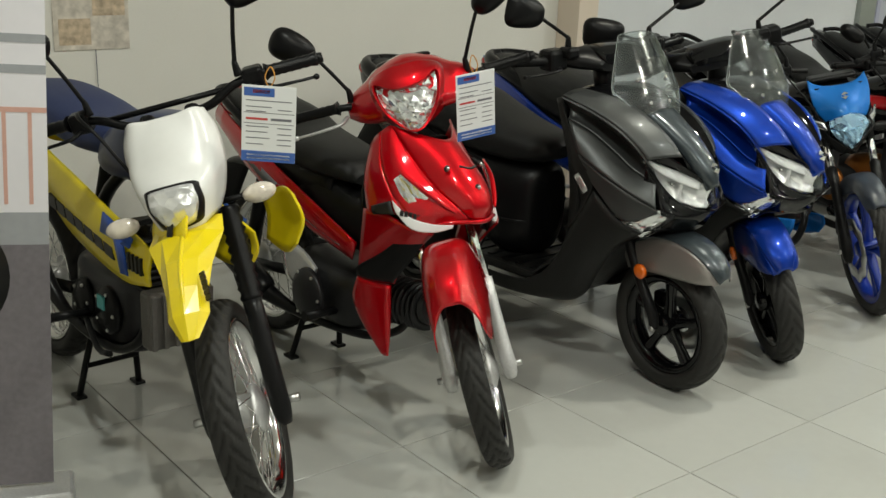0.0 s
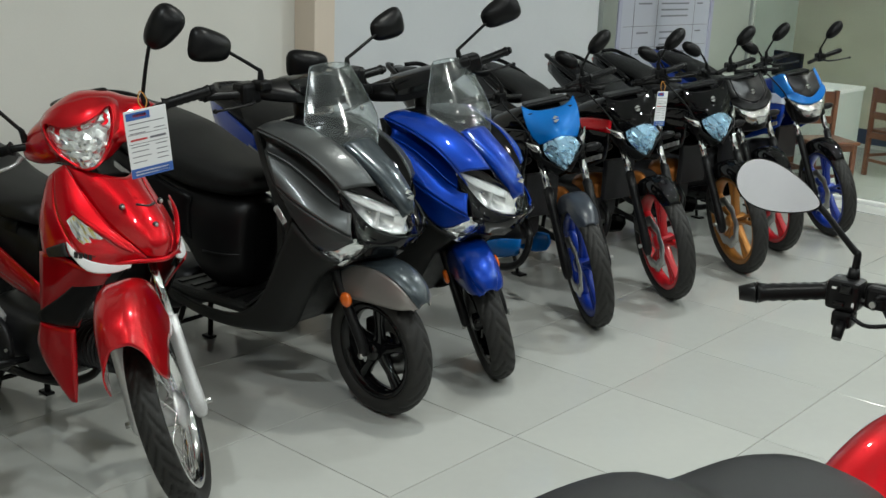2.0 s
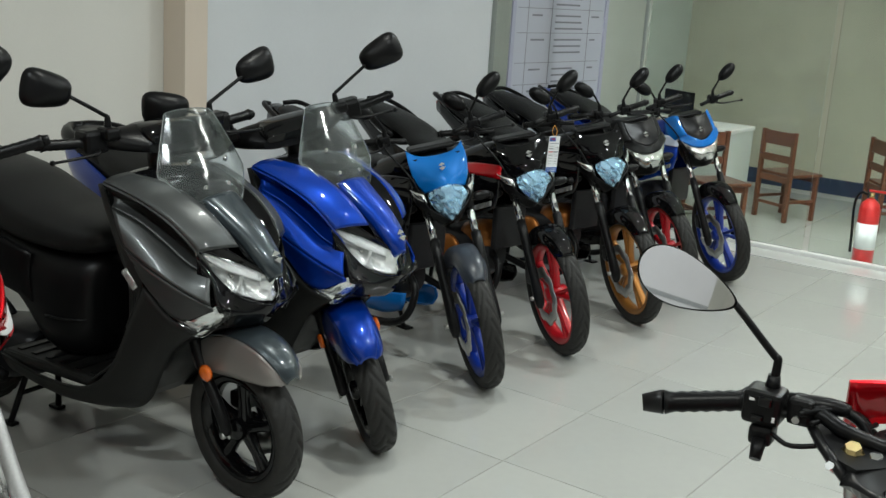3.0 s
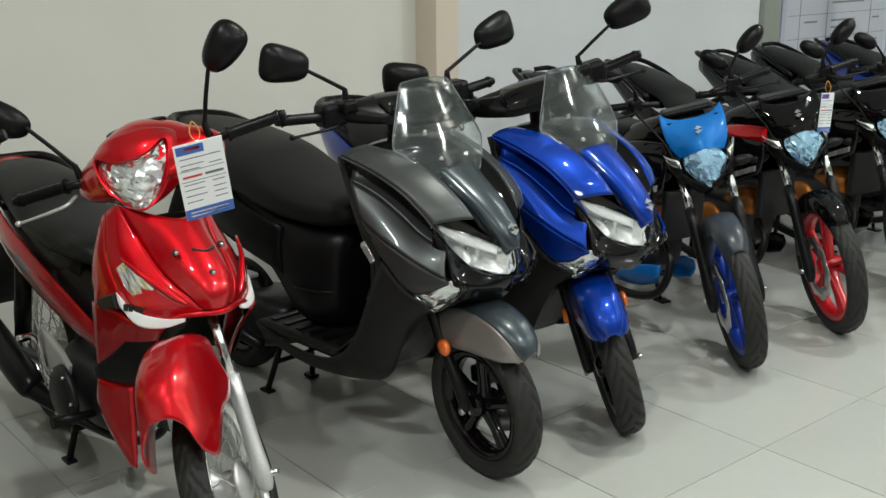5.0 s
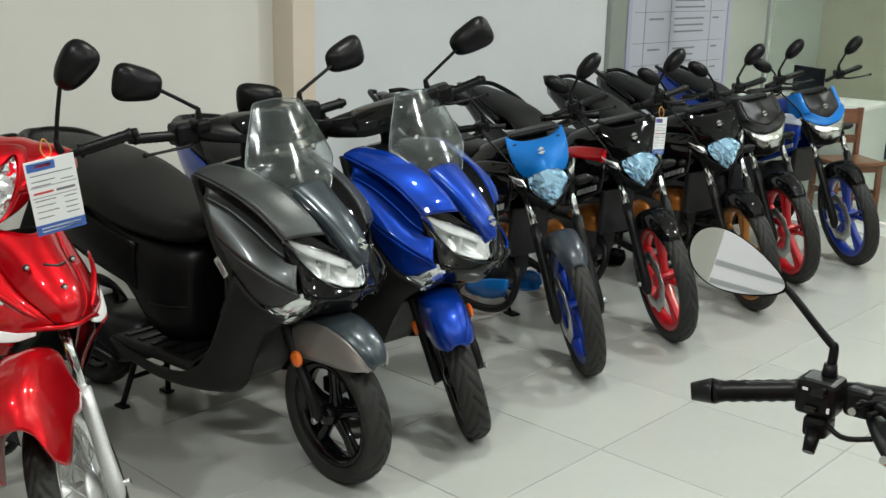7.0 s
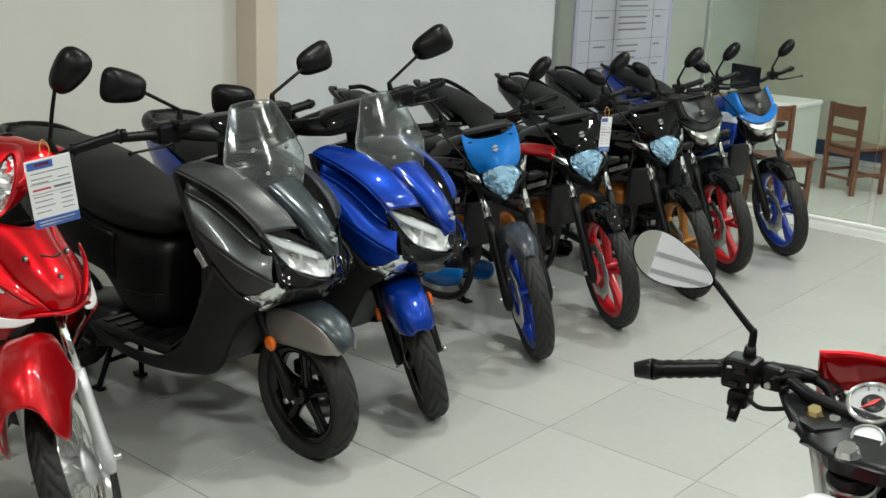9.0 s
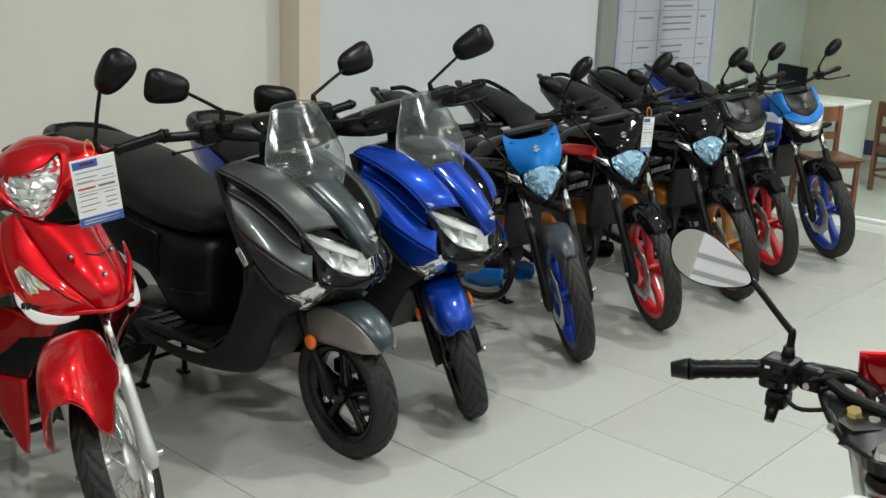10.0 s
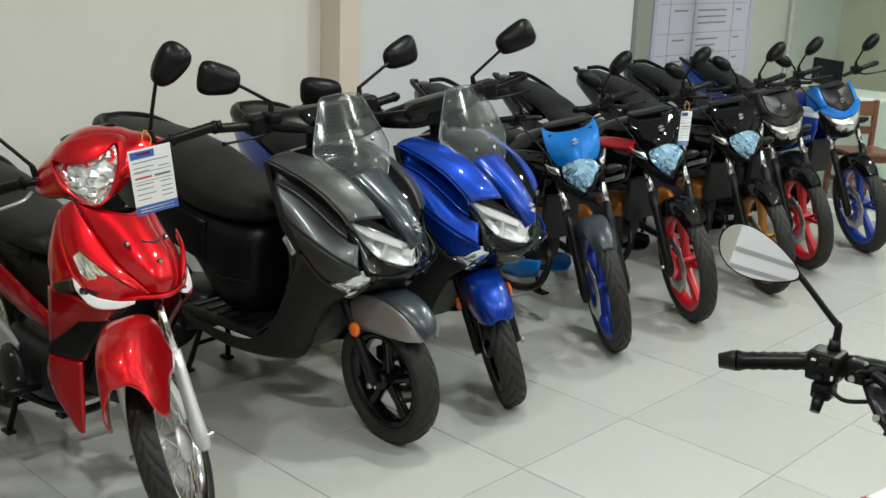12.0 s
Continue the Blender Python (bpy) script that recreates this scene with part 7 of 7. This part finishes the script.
def desk():
    t = thing("office_desk", pose(6.20, 1.07, 0, 0, 0, 90), "white office desk with a dark worktop edge", "desk")
    part("tabletop", Geo().box(-0.55, 0.55, -0.25, 0.25, 0.66, 0.69, 0.005), WHITE, t)
    part("front_panel", Geo().box(-0.52, 0.52, 0.22, 0.24, 0.02, 0.66, 0.003), mat_desk, t)
    for x in (-0.54, 0.52):
        part("side_panel", Geo().box(x, x + 0.02, -0.245, 0.245, 0, 0.66, 0.003), mat_desk, t)
    d = thing("side_table", pose(5.62, 0.98, 0), "small dark wooden side table", "table")
    part("tabletop", Geo().box(-0.22, 0.22, -0.25, 0.25, 0.70, 0.73, 0.006), WOOD, d)
    for x in (-0.19, 0.17):
        for y in (-0.22, 0.20):
            part("leg", Geo().box(x, x + 0.03, y, y + 0.03, 0, 0.70, 0.003), WOOD, d)
    c = thing("computer_monitor", pose(6.18, 1.06, 0.692, 0, 0, 62), "black flat computer monitor seen from behind on a desk", "monitor")
    part("screen_housing", Geo().box(-0.17, 0.17, -0.015, 0.02, 0.03, 0.23, 0.008), BLACK, c)
    part("stand_neck", Geo().box(-0.03, 0.03, 0.0, 0.02, 0.01, 0.06, 0.004), BLACK, c)
    part("stand_foot", Geo().box(-0.11, 0.11, -0.08, 0.08, 0.0, 0.012, 0.004), BLACK, c)


mat_desk = mat("pale_laminate", (0.48, 0.51, 0.47), 0.4, grain=0.05, patches=0.08)
desk()


def extinguisher():
    t = thing("fire_extinguisher", pose(5.45, -0.66, 0), "red fire extinguisher with white label standing on the floor", "fire extinguisher")
    part("cylinder", Geo().lathe([(0, 0), (0.062, 0), (0.066, 0.006), (0.066, 0.36), (0.055, 0.40), (0.03, 0.425), (0.022, 0.43), (0, 0.43)], 32, (0, 0, 0), axis="z", closed=False), EXTRED, t)
    part("label_band", Geo().lathe([(0.0665, 0.10), (0.0672, 0.10), (0.0672, 0.27), (0.0665, 0.27)], 32, (0, 0, 0), axis="z"), PAPER, t)
    part("valve", Geo().tube([(0, 0, 0.43), (0, 0, 0.47)], 0.018, 12), mat_brass, t)
    part("handle", Geo().box(-0.012, 0.012, -0.11, 0.02, 0.475, 0.49, 0.004), EXTRED, t)
    part("hose", Geo().tube([(0, 0.02, 0.455), (0, 0.07, 0.46), (0.0, 0.10, 0.38), (0.0, 0.09, 0.18), (0.0, 0.085, 0.06)], 0.009, 10, n=5), BLACK, t)


extinguisher()


# ---- poster on the wall and roll-up banner ----
def wall_poster():
    t = thing("wall_poster", pose(-0.925, YW - 0.003, 0.965), "small glossy photo poster with brown and yellow print", "poster")
    part("sheet", Geo().box(0, 0.30, -0.002, 0, 0, 0.36, 0.0006), mat_photo, t)
    part("print_header", Geo().box(0.02, 0.29, -0.003, -0.002, 0.29, 0.345), mat_photoyellow, t)
    part("picture_block", Geo().box(0.155, 0.285, -0.003, -0.002, 0.13, 0.27), mat_photo2, t)
    part("picture_block", Geo().box(0.02, 0.145, -0.003, -0.002, 0.02, 0.12), mat_photo2, t)
    part("cord", Geo().tube([(0.16, -0.004, 0.0), (0.165, -0.004, -0.35)], 0.0018, 5), INKGREY, t)


mat_photo = mat("brown_photo_print", (0.62, 0.57, 0.50), 0.3, grain=1.4, patches=0.7, scale=22)
mat_photo2 = mat("tan_photo_print", (0.55, 0.44, 0.32), 0.3, grain=1.6, patches=0.6, scale=34)
mat_photoyellow = mat("mustard_print", (0.55, 0.38, 0.06), 0.35, grain=0.6, patches=0.4, scale=40)
wall_poster()


def banner():
    t = thing("roll_up_banner", pose(-2.305, 0.50, 0, 0, 0, -20), "roll-up banner stand with printed street picture and silver base", "banner")
    w, h = 0.80, 2.0
    # the sheet hangs a little out of plumb on its upright base
    lean = Matrix.Translation((w, 0, 0.08)) @ Matrix.Rotation(radians(2.6), 4, "Y") @ Matrix.Translation((-w, 0, -0.08))
    part("sheet", Geo().box(0, w, -0.002, 0.0, 0.08, h, 0.0005), mat_sky, t, m=lean)
    part("base", Geo().box(-0.03, w + 0.05, -0.07, 0.07, 0.0, 0.075, 0.012), ALU, t, "silver aluminium banner base")
    part("top_rail", Geo().box(0, w, -0.008, 0.008, h, h + 0.02, 0.004), ALU, t, m=lean)
    part("pole", Geo().tube([(w / 2, 0.03, 0.07), (w / 2, 0.02, h)], 0.008, 8), ALU, t, m=lean)
    y = -0.003
    part("printed_road", Geo().box(0, w, y, -0.002, 0.08, 0.72), mat_road, t, m=lean)
    part("printed_pavement", Geo().box(0, w, y, -0.002, 0.72, 0.80), mat_pave, t, m=lean)
    for k in range(14):
        part("printed_fence_bar", Geo().box(0.03 + 0.056 * k, 0.039 + 0.056 * k, y, -0.002, 0.82, 1.04), mat_fence, t, m=lean)
    part("printed_fence_rail", Geo().box(0, w, y, -0.002, 1.04, 1.052), mat_fence, t, m=lean)
    for z in (1.13, 1.20):
        part("printed_rail", Geo().box(0, w, y, -0.002, z, z + 0.02), mat_pave, t, m=lean)
    part("printed_wheel", Geo().lathe([(0.0, 0.0), (0.17, 0.0), (0.17, 0.001), (0.0, 0.001)], 40, (w - 0.26, y - 0.001, 0.64), closed=False), DECALBLACK, t, m=lean)
    part("printed_fairing", Geo().prism([(w - 0.42, 0.78), (w - 0.10, 0.80), (w - 0.16, 0.95), (w - 0.30, 1.02), (w - 0.45, 0.98)], y - 0.001, y, "y"), DECALWHITE, t, m=lean)
    part("printed_mark", Geo().box(w - 0.26, w - 0.19, y - 0.001, y, 0.10, 0.20, 0.0003), PAPER, t, m=lean)


mat_sky = mat("printed_pale_sky", (0.74, 0.72, 0.76), 0.4, grain=0.05, patches=0.25)
mat_road = mat("printed_asphalt", (0.17, 0.155, 0.17), 0.4, grain=0.5, patches=0.4, scale=60)
mat_pave = mat("printed_pavement", (0.33, 0.34, 0.36), 0.4, grain=0.2, patches=0.3)
mat_fence = mat("printed_orange", (0.62, 0.36, 0.30), 0.4, grain=0.2, patches=0.2)
banner()

# ---- price tags, hanging from the mirror stems ----
price_tag(pose(-0.413, -0.03, 1.108, 8, -9, -12), 0.122, 0.195)
price_tag(pose(-1.025, 0.03, 1.098, 4, 2, -38), 0.135, 0.195)
price_tag(pose(2.415, 0.0, 0.968, 4, 0, -30), 0.055, 0.165)


# ---- recessed downlights in the ceiling ----
def downlight():
    t = thing("ceiling_downlight", pose(*DOWNLIGHTS[0], CEIL), "round recessed white downlight in the ceiling", "downlight", "ceiling downlights")
    part("bezel", Geo().lathe([(0.085, 0.0), (0.085, -0.012), (0.11, -0.008), (0.115, 0.0)], 32, (0, 0, 0), axis="z"), WHITE, t)
    return t


first_light = downlight()
for x, y in DOWNLIGHTS[1:]:
    copy_thing(first_light, pose(x, y, CEIL))


# ---- floor tiles ----
def floor_tiles():
    s, gap, b = 0.6, 0.0035, 0.0015
    a = s - gap
    v = [(-a / 2, -a / 2, -0.01), (a / 2, -a / 2, -0.01), (a / 2, a / 2, -0.01), (-a / 2, a / 2, -0.01)]
    v += [(x, y, -b) for x, y, _ in v[:4]]
    c = a / 2 - b
    v += [(-c, -c, 0), (c, -c, 0), (c, c, 0), (-c, c, 0)]
    f = [(8, 9, 10, 11)] + [(i, (i + 1) % 4, (i + 1) % 4 + 4, i + 4) for i in range(4)] + [(i + 4, (i + 1) % 4 + 4, (i + 1) % 4 + 8, i + 8) for i in range(4)]
    me = bpy.data.meshes.new("tile")
    me.from_pydata(v, [], f)
    me.materials.append(TILE)
    for i in range(-6, 13):
        for j in range(-8, 3):
            ob = new("tile", me)
            ob.matrix_world = pose(i * s + s / 2, j * s + s / 2, 0)
            ob.parent = floor


floor_tiles()
